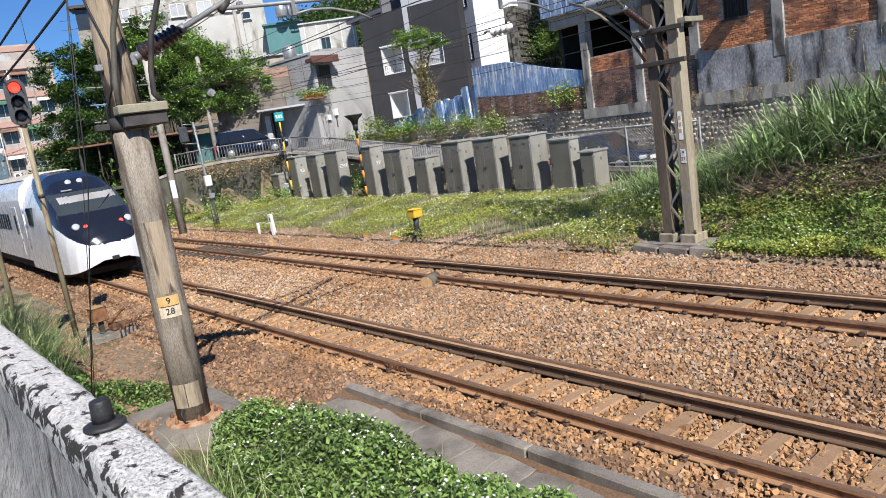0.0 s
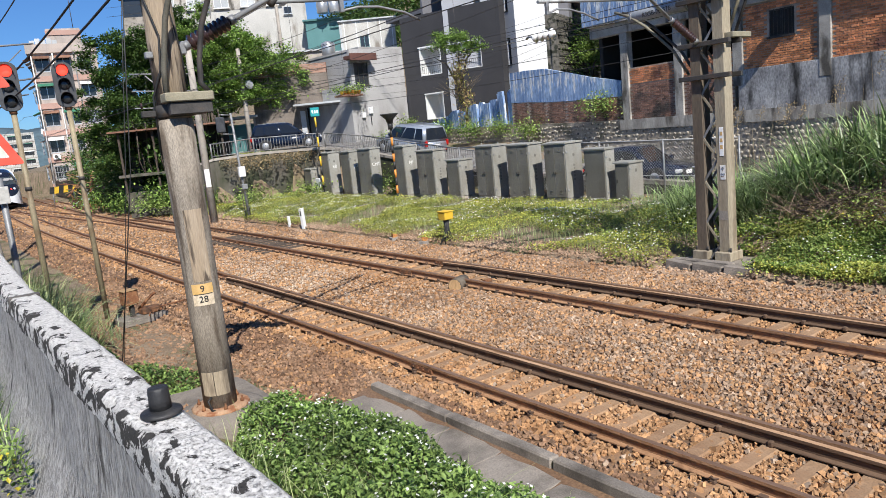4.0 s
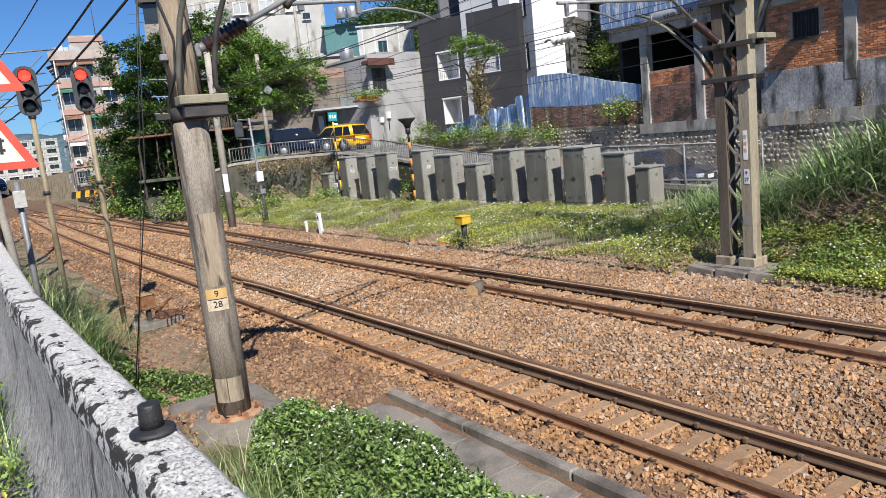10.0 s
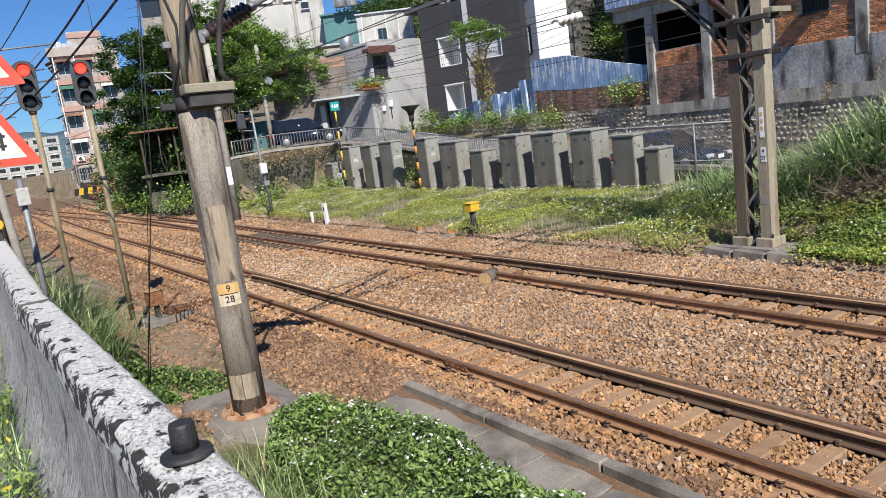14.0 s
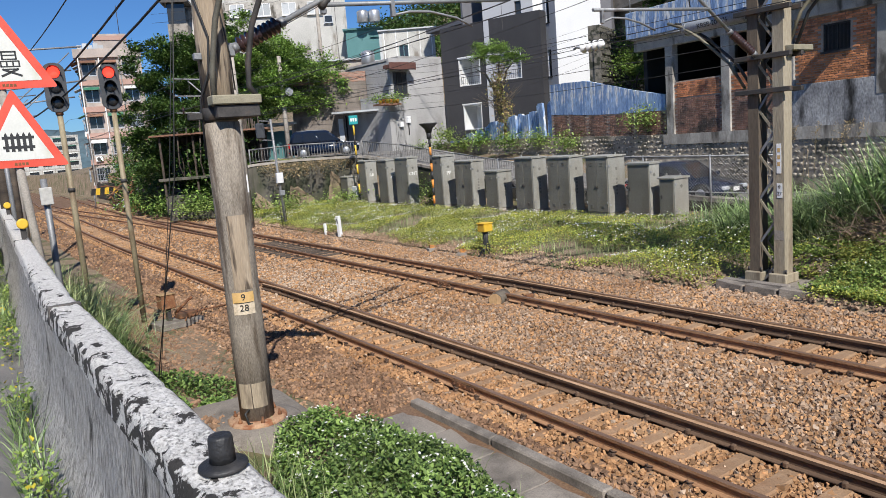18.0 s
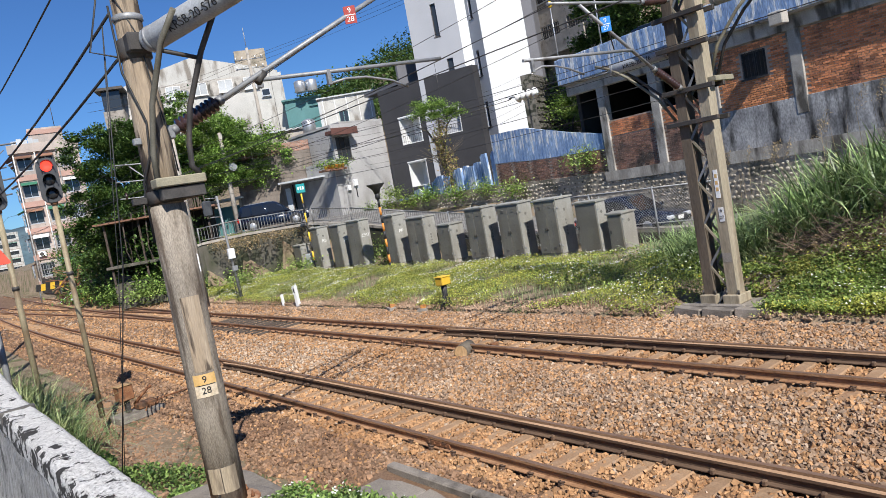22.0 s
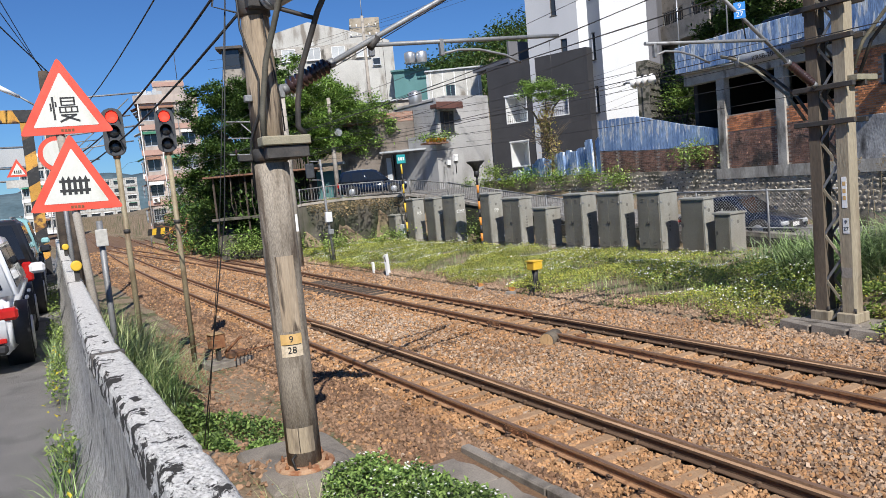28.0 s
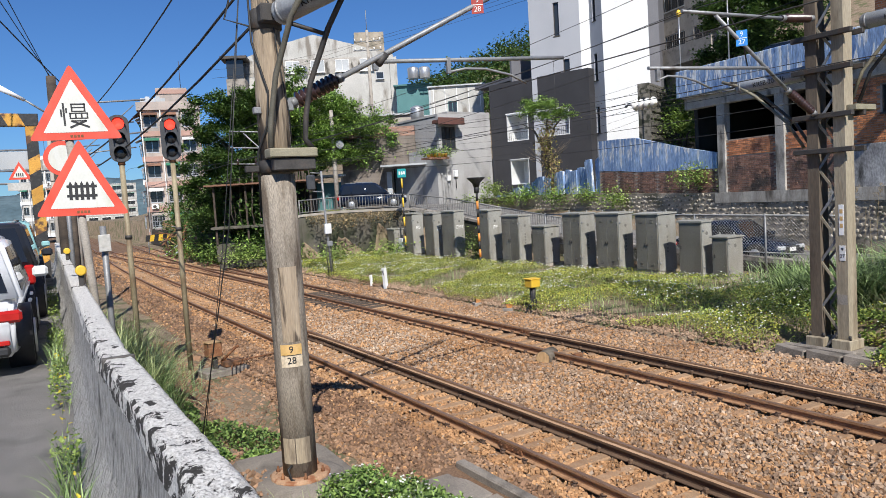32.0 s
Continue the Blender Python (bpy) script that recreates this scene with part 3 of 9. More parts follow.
GAUGE, GUARD = 1.17, 0.125   # rail centres, and the guard rail inside the right rail
RAIL_Y = [-12, 0, 10, 20, 30] + list(range(35, 105, 5)) + [150, 250, 400]
tracks = []
for label, x0, z0 in (("rusty narrow-gauge railway track on concrete sleepers, near platform slab", 0.0, 0.0), ("rusty railway track beside the grassy verge", FAR_X, FAR_Z)):
    tr = thing("railway_track", pose(x0, 0, z0), label, "railway track", "railway tracks")
    for dx in (0.0, GAUGE):
        rail(tr, [(dx + bend(y), y, 0) for y in RAIL_Y])
    end = 19.6 if x0 == 0 else 14.3
    guard = rail(tr, [(GAUGE - GUARD, -12, -0.004), (GAUGE - GUARD, end - 1.2, -0.004), (GAUGE - GUARD - 0.06, end, -0.004)], GUARD_STEEL, "guard_rail")
    guard["label"] = "tan rusty guard rail inside the running rail"
    for k in range(26 if x0 == 0 else 18):
        yk = end - 0.6 - 0.62 * k
        part("guard_block", B(GAUGE - GUARD - 0.085, GAUGE - GUARD - 0.028, yk - 0.03, yk + 0.03, -0.165, -0.095, 0.012), GUARD_STEEL, guard)
    tracks.append(tr)
bm = bmesh.new()
box(bm, -0.42, 1.55, -0.105, 0.105, -0.32, -0.172, 0.02)
sl0 = part("sleeper", bm, SLEEPER, tracks[0])
sl0.location = (0, 3.0 - 18 * 0.52, 0)
SLEEP_Y = [3.0 + 0.52 * k for k in range(-17, 120)]
for tr, shift in ((tracks[0], 0.0), (tracks[1], 0.23)):
    for y in SLEEP_Y:
        o = new("sleeper", sl0.data)
        o.parent = tr
        o.location = (bend(y), y + shift + random.uniform(-0.02, 0.02), random.uniform(-0.012, 0.004))
        o.rotation_euler = (0, 0, random.uniform(-0.012, 0.012))
# rail fasteners: the nearer ones singly, the rest joined
bm = bmesh.new()
box(bm, 0.055, 0.11, -0.03, 0.03, -0.17, -0.13, 0.006)
tube(bm, [(0.05, -0.035, -0.12), (0.1, -0.02, -0.105), (0.1, 0.02, -0.105), (0.05, 0.035, -0.12)], 0.011, 5)
clip0 = None
CLIP_STEEL = mat("rusty_clip_steel", (0.07, 0.045, 0.032), (0.13, 0.08, 0.055), 6, 0.85, 0.1, bump=0.2, bscale=60)
for tr, shift in ((tracks[0], 0.0), (tracks[1], 0.23)):
    rest = bmesh.new()
    for y in SLEEP_Y[:90]:
        for dx in (0.0, GAUGE):
            for s in (-1, 1):
                if s < 0 and dx > 0 and y < 14.3:
                    continue
                if 3 < y < 17:
                    if clip0 is None:
                        clip0 = part("rail_clip", bm, CLIP_STEEL, tr, "dark steel rail fastener")
                        o = clip0
                    else:
                        o = new("rail_clip", clip0.data)
                        o.parent = tr
                    o.location, o.rotation_euler = (dx, y + shift, 0), (0, 0, 0 if s > 0 else math.pi)
                elif y > 0:
                    box(rest, dx + s * 0.085 - 0.03, dx + s * 0.085 + 0.03, y + shift - 0.04, y + shift + 0.04, -0.16, -0.105)
    tagged(part("fastening", rest, CLIP_STEEL, tr, "dark steel rail fasteners farther along"), kind="stuff")
# joint plates
for tr, y in ((tracks[0], 8.6), (tracks[0], 19.2), (tracks[1], 14.6), (tracks[1], 26.0)):
    for dx in (0.0, GAUGE):
        bm = bmesh.new()
        for s in (-1, 1):
            box(bm, dx + s * 0.022 - 0.012, dx + s * 0.022 + 0.012, y - 0.28, y + 0.28, -0.125, -0.045, 0.004)
            for k in (-0.2, -0.07, 0.07, 0.2):
                lathe(bm, [(0.018, 0), (0.018, 0.02)], 6, m=Matrix.Translation((dx + s * 0.034, y + k, -0.085)) @ Matrix.Rotation(s * math.pi / 2, 4, "Y"))
        part("joint_plate", bm, RUST, tr)
# crossover between the tracks, far along
xo = thing("crossover_track", pose(0, 0, 0.08), "rusty crossover rails between the two tracks", "railway track")


def cross_x(y, dx):
    u = min(1, max(0, (y - 30) / 62))
    s = u * u * (3 - 2 * u)
    return FAR_X + dx - s * (FAR_X + 0.2) + bend(y)


for dx in (0.0, GAUGE):
    rail(xo, [(cross_x(y, dx), y, 0.004) for y in range(31, 95, 3)])
for k in range(70):
    y = 33 + 0.7 * k
    o = new("timber", sl0.data)
    o.parent = xo
    o.location = (cross_x(y, 0), y, -0.02)
# guard timbers of the farther track, dark and wooden
bm = bmesh.new()
box(bm, -0.45, 1.6, -0.10, 0.10, -0.30, -0.135, 0.02)
tb0 = None
for k in range(12):
    y = 22.6 + 0.52 * k
    if tb0 is None:
        tb0 = part("tarred_timber", bm, OLD_WOOD, tracks[1], "dark tarred timber sleeper")
        o = tb0
    else:
        o = new("tarred_timber", tb0.data)
        o.parent = tracks[1]
    o.location = (0, y, 0)

# ---- parapet along the near road ----
par = thing("parapet_wall", pose(-5.495, 0, 0), "concrete parapet wall with flaking white paint and black weathering", "wall", kind="structure")


def par_x(y):
    return 0.0 if y < 4.9 else 0.036 * (y - 4.9)


def parapet():
    bm = bmesh.new()
    ys = np.concatenate([np.arange(-4, 0.6, 0.2), np.arange(0.6, 7.0, 0.022), np.arange(7.0, 30.01, 0.07)])
    knots = [(-0.27, 1.7), (-0.215, 2.0), (-0.17, 2.12), (-0.115, 2.3), (-0.095, 2.5), (-0.086, 2.76), (-0.080, 2.835), (-0.062, 2.852), (0.060, 2.850), (0.078, 2.835), (0.08, 2.74), (0.085, 1.6), (0.12, -0.2)]
    cuts = (2, 2, 6, 6, 9, 4, 2, 8, 2, 3, 2, 1)
    prof = [(a[0] + (b[0] - a[0]) * k / n, a[1] + (b[1] - a[1]) * k / n) for a, b, n in zip(knots, knots[1:], cuts) for k in range(n)] + [knots[-1]]
    crest = (sum(cuts[:5]), sum(cuts[:10]))
    rings = []
    for y in ys:
        x0 = par_x(y)
        r = []
        for i, (u, z) in enumerate(prof):
            on_top = crest[0] <= i <= crest[1]
            broad = noise.noise((y * 1.6, u * 5, z * 2.2))
            fine = noise.noise((y * 17, u * 30, z * 9)) + 0.6 * noise.noise((y * 41, u * 60, z * 30))
            chip = max(0, noise.noise((y * 7, u * 16, z * 9 + 4.4)) - 0.18) if on_top else 0
            out = -1 if u < 0 else 1
            side = (0.012 * broad + 0.0045 * fine + 0.06 * max(0, noise.noise((y * 0.55, 3.1, 0)) - 0.05) * min(1, max(0, (2.6 - z) / 0.5))) if u < -0.07 else 0.003 * fine
            r.append(bm.verts.new((x0 + u + out * (side if not on_top else 0.0015 * fine) - out * 0.018 * chip, y, z + (0.0026 * fine + 0.003 * broad - 0.016 * chip if on_top else 0))))
        rings.append(r)
    n = len(prof)
    for a, b in zip(rings, rings[1:]):
        for k in range(n - 1):
            f = bm.faces.new((a[k], b[k], b[k + 1], a[k + 1]))
            f.material_index = 1 if crest[0] - 1 <= k <= crest[1] else 0
            f.smooth = True
    return bm


part("parapet_body", parapet(), [PARAPET_SIDE, PARAPET_PAINT], par)
# open joints across the coping: solid strips with the joint's shadow as colour
for y in (4.6, 9.6, 14.4):
    part("coping_joint", B(par_x(y) - 0.086, par_x(y) + 0.084, y - 0.018, y + 0.018, 2.72, 2.856, 0.004), mat("joint_shadow", (0.07, 0.065, 0.06), (0.12, 0.11, 0.10), 9, 0.95) if y < 5 else bpy.data.materials["joint_shadow"], par)

# ---- platform slab beside the near track ----
slab = thing("platform_slab", pose(0, 0, 0), "weathered grey concrete slab with a raised kerb beside the ballast", "slab", kind="structure")
for k in range(12):
    y1 = 8.75 - k * 1.0
    bm = B(-1.75, -0.86, y1 - 0.99, y1, -0.5, -0.235 - random.uniform(0, 0.012), 0.012)
    part("paving_slab", bm, SLAB, slab)
for k in range(7):
    y1 = 8.8 - k * 1.9
    part("kerb", B(-0.855, -0.70, y1 - 1.88, y1, -0.5, -0.115 + random.uniform(-0.01, 0.01), 0.02), SLAB, slab)

# ---- street side: retaining wall, brick building, houses ----
RENDER_GREY = mat("grey_render", (0.34, 0.335, 0.33), (0.43, 0.42, 0.415), 0.5, 0.9, bump=0.15, bscale=20, dark=(0.27, 0.26, 0.25), dscale=0.8, damt=(0.52, 0.72), dstretch=(1, 1, 0.35), rnd=0)
CHARCOAL = mat("charcoal_paint", (0.032, 0.032, 0.036), (0.046, 0.045, 0.05), 0.6, 0.8, bump=0.08, bscale=20, rnd=0, grain=0.12)
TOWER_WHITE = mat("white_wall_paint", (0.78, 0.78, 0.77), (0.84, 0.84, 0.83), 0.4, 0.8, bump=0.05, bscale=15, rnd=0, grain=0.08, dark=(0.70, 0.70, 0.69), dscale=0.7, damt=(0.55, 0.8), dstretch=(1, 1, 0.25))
# White wall again, greyed for the tower faces turned from the sun.
TOWER_SHADED = mat("shaded_white_wall_paint", (0.37, 0.38, 0.41), (0.43, 0.44, 0.47), 0.4, 0.8, bump=0.05, bscale=15, rnd=0, grain=0.08)
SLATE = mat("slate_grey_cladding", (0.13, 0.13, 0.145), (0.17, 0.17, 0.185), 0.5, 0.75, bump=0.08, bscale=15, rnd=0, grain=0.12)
BLUE_PAINT = mat("peeling_blue_paint", (0.10, 0.20, 0.43), (0.40, 0.54, 0.74), 4.5, 0.85, bump=0.5, bscale=26, stretch=(1, 1, 0.16), dark=(0.70, 0.73, 0.75), dscale=5.0, damt=(0.535, 0.575), dstretch=(1, 1, 0.2), rnd=0.06, grain=0.55)
BRICK = brickwork("orange_brick", (0.66, 0.27, 0.125), (0.33, 0.11, 0.055), (0.50, 0.41, 0.34), (0.22, 0.10, 0.07), 1.25, (0.56, 0.78))
BRICK_OLD = brickwork("mossy_dark_brick", (0.40, 0.22, 0.155), (0.20, 0.11, 0.08), (0.36, 0.30, 0.25), (0.13, 0.11, 0.09), 1.25, (0.48, 0.66))
DADO = mat("stained_cement_wall", (0.16, 0.16, 0.165), (0.56, 0.55, 0.535), 1.5, 0.9, bump=0.5, bscale=18, stretch=(1, 1, 0.5), dark=(0.03, 0.028, 0.026), dscale=1.6, damt=(0.5, 0.62), dstretch=(1, 1, 0.2), rnd=0, grain=0.5)
MORTAR = mat("sandy_mortar", (0.36, 0.28, 0.22), (0.50, 0.41, 0.33), 2.0, 0.95, bump=0.4, bscale=30, dark=(0.16, 0.13, 0.10), dscale=1.2, damt=(0.5, 0.66), rnd=0)
BRICK_PIECE = mat("fired_orange_brick", (0.58, 0.205, 0.085), (0.74, 0.33, 0.16), 0.9, 0.9, bump=0.3, bscale=40, island=0.42, dark=(0.20, 0.085, 0.055), dscale=1.0, damt=(0.5, 0.68), grain=0.35)
BRICK_LOOSE = mat("fired_orange_brick_piece", (0.50, 0.185, 0.075), (0.66, 0.29, 0.13), 0.9, 0.9, bump=0.3, bscale=40, rnd=0.42, grain=0.35)
BRICK_SOOT = mat("sooty_old_brick", (0.22, 0.115, 0.08), (0.36, 0.20, 0.14), 0.9, 0.93, bump=0.3, bscale=40, island=0.40, dark=(0.075, 0.06, 0.05), dscale=1.1, damt=(0.46, 0.62), grain=0.4)
FRAME_CONC = mat("grey_frame_concrete", (0.30, 0.28, 0.25), (0.50, 0.47, 0.42), 1.6, 0.9, bump=0.4, bscale=30, dark=(0.10, 0.09, 0.075), dscale=1.8, damt=(0.52, 0.63), dstretch=(1, 1, 0.35), rnd=0.1)
COBBLE_BACK = mat("dark_wall_mortar", (0.30, 0.255, 0.195), (0.44, 0.38, 0.30), 1.2, 0.95, bump=0.6, bscale=30, dark=(0.13, 0.12, 0.085), dscale=0.8, damt=(0.5, 0.64), rnd=0)
COBBLE = mat("pale_cobble", (0.33, 0.285, 0.22), (0.48, 0.43, 0.35), 1.5, 0.9, bump=0.2, bscale=30, dark=(0.14, 0.125, 0.10), dscale=0.35, damt=(0.45, 0.62), rnd=0.45)
PINK = mat("pink_wall_tile", (0.40, 0.335, 0.295), (0.49, 0.415, 0.365), 0.6, 0.85, bump=0.1, bscale=20, rnd=0, dark=(0.29, 0.26, 0.235), dscale=0.7, damt=(0.48, 0.7), dstretch=(1, 1, 0.3))
PINK_BAND = mat("rose_wall_band", (0.40, 0.25, 0.20), (0.47, 0.30, 0.25), 0.4, 0.85, bump=0.05, rnd=0)
CREAM = mat("cream_wall", (0.42, 0.41, 0.38), (0.54, 0.53, 0.495), 0.5, 0.9, bump=0.1, bscale=15, dark=(0.22, 0.195, 0.165), dscale=1.1, damt=(0.54, 0.66), dstretch=(1, 1, 0.25), rnd=0)
SHEET_GREY = mat("corrugated_sheet", (0.38, 0.40, 0.41), (0.50, 0.52, 0.53), 0.5, 0.6, 0.1, bump=0.1, dark=(0.30, 0.28, 0.26), dscale=0.7, damt=(0.55, 0.75), rnd=0.1)
SHEET_RUST = mat("rusted_sheet_roof", (0.16, 0.075, 0.045), (0.26, 0.14, 0.09), 0.7, 0.9, bump=0.2, bscale=20, rnd=0.2)
SHEET_TEAL = mat("teal_sheet", (0.05, 0.15, 0.15), (0.08, 0.20, 0.20), 0.5, 0.6, bump=0.05, rnd=0.1)
RED_TILE = mat("red_canopy", (0.095, 0.04, 0.032), (0.15, 0.065, 0.05), 1, 0.8, bump=0.1, rnd=0)
GLASS = glassy("window_glass", (0.03, 0.035, 0.04), 0.06)
WHITE_TRIM = mat("white_trim", (0.72, 0.72, 0.71), (0.80, 0.80, 0.79), 2, 0.6, bump=0, grain=0.08)
# Interior walls: the shade of a room is put into this near-black colour.
ROOM_SHADE = mat("interior_shade_colour", (0.028, 0.026, 0.024), (0.05, 0.047, 0.043), 0.8, 0.95, bump=0.1)
ALU = mat("aluminium", (0.45, 0.46, 0.47), (0.55, 0.56, 0.57), 3, 0.4, 0.7, bump=0, grain=0.1)
RAILING = mat("weathered_railing", (0.20, 0.20, 0.195), (0.30, 0.30, 0.29), 4, 0.6, 0.4, bump=0.05, dark=(0.14, 0.09, 0.06), dscale=5, damt=(0.55, 0.75))


def wall_with_holes(L, H, holes, t, bevel=0.0):
    """A wall along x from 0 to L, from z 0 to H, thickness t in y, with rectangular openings (x0, x1, z0, z1)."""
    bm = bmesh.new()
    xs = sorted({0, L, *[v for h in holes for v in h[:2]]})
    zs = sorted({0, H, *[v for h in holes for v in h[2:]]})
    for i in range(len(xs) - 1):
        z_run = None
        for j in range(len(zs) - 1):
            cx, cz = (xs[i] + xs[i + 1]) / 2, (zs[j] + zs[j + 1]) / 2
            solid = not any(h[0] < cx < h[1] and h[2] < cz < h[3] for h in holes)
            if solid and z_run is None:
                z_run = zs[j]
            if (not solid or j == len(zs) - 2) and z_run is not None:
                box(bm, xs[i], xs[i + 1], 0, t, z_run, zs[j + 1] if solid else zs[j])
                z_run = None
    bmesh.ops.remove_doubles(bm, verts=bm.verts, dist=0.0005)
    return bm


def window(parent, x0, x1, z0, z1, y=0.0, mull=1, glass=GLASS, trim=ALU, bars=0, name="window"):
    """A glazed window set into a wall along local x: frame, panes, sill, and bars where it has them."""
    bm = bmesh.new()
    w = 0.05
    for a, b, c, d in ((x0, x1, z0, z0 + w), (x0, x1, z1 - w, z1), (x0, x0 + w, z0 + w, z1 - w), (x1 - w, x1, z0 + w, z1 - w)):
        box(bm, a, b, y + 0.06, y + 0.13, c, d)
    for k in range(mull):
        cx = x0 + (x1 - x0) * (k + 1) / (mull + 1)
        box(bm, cx - 0.025, cx + 0.025, y + 0.065, y + 0.125, z0 + w, z1 - w)
    win = part(name, bm, trim, parent)
    for k in range(mull + 1):
        a, b = x0 + (x1 - x0) * k / (mull + 1), x0 + (x1 - x0) * (k + 1) / (mull + 1)
        part("pane", B(a + 0.03, b - 0.03, y + 0.09, y + 0.105, z0 + 0.03, z1 - 0.03), glass, win)
    part("window_sill", B(x0 - 0.06, x1 + 0.06, y - 0.07, y + 0.06, z0 - 0.07, z0 - 0.003), trim, win)
    for k in range(bars):
        cx = x0 + (x1 - x0) * (k + 0.5) / bars
        part("bar", T([(cx, y - 0.03, z0), (cx, y - 0.03, z1)], 0.012, 5), STEEL_DARK, win)
    return win


def brick_spots(L, z0, z1, holes=()):
    """Middles of stretcher bricks over a wall of length L, in half-bond, clear of the openings."""
    out = []
    for r in range(int((z1 - z0) / 0.082)):
        for c in range(-1, int(L / 0.255) + 1):
            x = 0.128 + c * 0.255 + (r % 2) * 0.127
            z = z0 + 0.041 + r * 0.082
            if 0.11 < x < L - 0.11 and not any(a - 0.11 < x < b + 0.11 and c0 - 0.03 < z < d + 0.03 for a, b, c0, d in holes):
                out.append((x, z))
    return out


def lay_bricks(parent, spots, y, material, label, singly=0):
    """Bricks standing a little proud of their wall: the first ones singly, the rest joined."""
    bm = B(-0.117, 0.117, -0.016, 0.016, -0.033, 0.033, 0.004)
    one = None
    for x, z in spots[:singly]:
        if one is None:
            one = o = part("brick", bm, BRICK_LOOSE, parent)
        else:
            o = new("brick", one.data)
            o.parent = parent
        o.location = (x + random.uniform(-0.004, 0.004), y + random.uniform(-0.006, 0.005), z)
        o.rotation_euler = (0, random.uniform(-0.015, 0.015), random.uniform(-0.02, 0.02))
    if len(spots) > singly:
        rest = np.array([(x, y, z) for x, z in spots[singly:]]) + np.random.default_rng(5).uniform(-0.006, 0.006, (len(spots) - singly, 3)) * (0.8, 1.2, 0.5)
        v = np.array([(sx * 0.117, sy, sz * 0.034) for sy in (-0.016, 0.016) for sx, sz in ((-1, -1), (1, -1), (1, 1), (-1, 1))])
        f = np.array([(0, 1, 2, 3), (1, 0, 4, 5), (2, 1, 5, 6), (3, 2, 6, 7), (0, 3, 7, 4), (7, 6, 5, 4)])
        raw("bricks", (v[None] + rest[:, None]).reshape(-1, 3), (np.arange(len(rest))[:, None, None] * 8 + f[None]).reshape(-1, 4), material, label, "", "stuff", parent)


# brick building on its retaining wall: local x runs from its far corner towards the camera's side
P0, P1 = (21.4, 23.1), (18.0, -12.0)
LB = math.dist(P0, P1)


def on_brick(y):
    """Local x of a plan y along the brick facade."""
    return (23.1 - y) / 35.1 * LB


brick = thing("brick_building", along((*P0, 0), P1), "unfinished red brick building with concrete frame and blue painted parapet", "building")
FRONT, BACK = 0.0, 9.0   # local y grows into the building (away from the tracks)
# after along(): local +y points to the left of the run, which is away from the tracks here
PIL = [on_brick(v) for v in (21.05, 18.05, 15.2, 11.75, 8.25, 4.7, 1.2, -2.3, -5.8)]
for x in PIL:
    part("pillar", B(x - 0.22, x + 0.22, -0.06, 0.30, 2.9 if x < 6 else 4.0, 7.0, 0.02), FRAME_CONC, brick)
part("floor_beam", B(0, LB, -0.10, 0.35, 6.95, 7.5, 0.02), FRAME_CONC, brick)
part("deck", B(0, LB, -0.35, BACK, 7.45, 7.68, 0.02), FRAME_CONC, brick)
parap = part("deck_parapet", B(0, LB, -0.42, -0.26, 7.52, 8.72, 0.02), BLUE_PAINT, brick, "peeling pale blue painted parapet")
part("deck_parapet_end", B(-0.16, -0.003, -0.42, 6.0, 7.52, 8.72, 0.02), BLUE_PAINT, brick, "peeling pale blue painted parapet")
for x in (PIL[3], PIL[5], PIL[7]):
    part("corbel", B(x - 0.36, x + 0.16, -0.85, -0.43, 7.14, 7.6, 0.03), FRAME_CONC, brick, "stubby concrete beam end")
part("lower_slab", B(0, LB, 0.0, BACK, 2.75, 2.95), FRAME_CONC, brick)
# infill: low brick in the open bay, full brick with barred windows further on
for k, (z0, z1) in enumerate(((4.65, 5.36), (4.7, 5.36))):
    a, b = PIL[k] + 0.223, PIL[k + 1] - 0.223
    w = part("low_infill", B(0, b - a, 0, 0.2, 0, z1 - z0), MORTAR, brick, "orange brick infill wall")
    w.location = (a, 0.03, z0)
    lay_bricks(w, brick_spots(b - a, 0.0, z1 - z0), 0.0, BRICK_PIECE, "orange bricks of the infill")
    w = part("old_infill", B(0, b - a, 0, 0.2, 0, z0 - 2.963), MORTAR, brick, "dark weathered brickwork")
    w.location = (a, 0.035, 2.96)
    lay_bricks(w, brick_spots(b - a, 0.0, z0 - 2.963), 0.0, BRICK_SOOT, "sooty old bricks")
for i in range(2, len(PIL) - 1):
    a, b = PIL[i] + 0.223, PIL[i + 1] - 0.223
    L = b - a
    mid = {2: (on_brick(13.9) - a, on_brick(12.9) - a), 4: (L * 0.3, L * 0.3 + 1.0), 6: (L * 0.4, L * 0.4 + 1.0)}.get(i)
    holes = [(mid[0], mid[1], 1.05, 2.0)] if mid else []
    w = part("brick_infill", wall_with_holes(L, 2.347, holes, 0.2), MORTAR, brick, "orange brick infill wall")
    w.location = (a, 0.03, 4.6)
    if mid:
        window(w, mid[0], mid[1], 1.05, 2.0, 0.0, 1, ROOM_SHADE, STEEL_DARK, bars=7)
    if i < 7:
        lay_bricks(w, brick_spots(L, 0.0, 2.34, holes), 0.0, BRICK_PIECE, "orange bricks of the infill wall", 170 if i == 2 else 0)
part("cement_dado", B(PIL[2] + 0.0, LB, -0.045, 0.25, 1.0, 4.597, 0.01), DADO, brick, "cement wall with black damp stains")
# bay walls, dark by colour so that the bay looks shaded
part("rear_wall", B(0, LB, BACK - 0.3, BACK, 2.95, 7.45), ROOM_SHADE, brick, "rear wall of the open bay, coloured dark as shade")
part("cross_wall", B(PIL[2] + 0.0, PIL[2] + 0.2, 0.3, BACK - 0.3, 2.96, 7.44), ROOM_SHADE, brick, "partition of the open bay, coloured dark as shade")
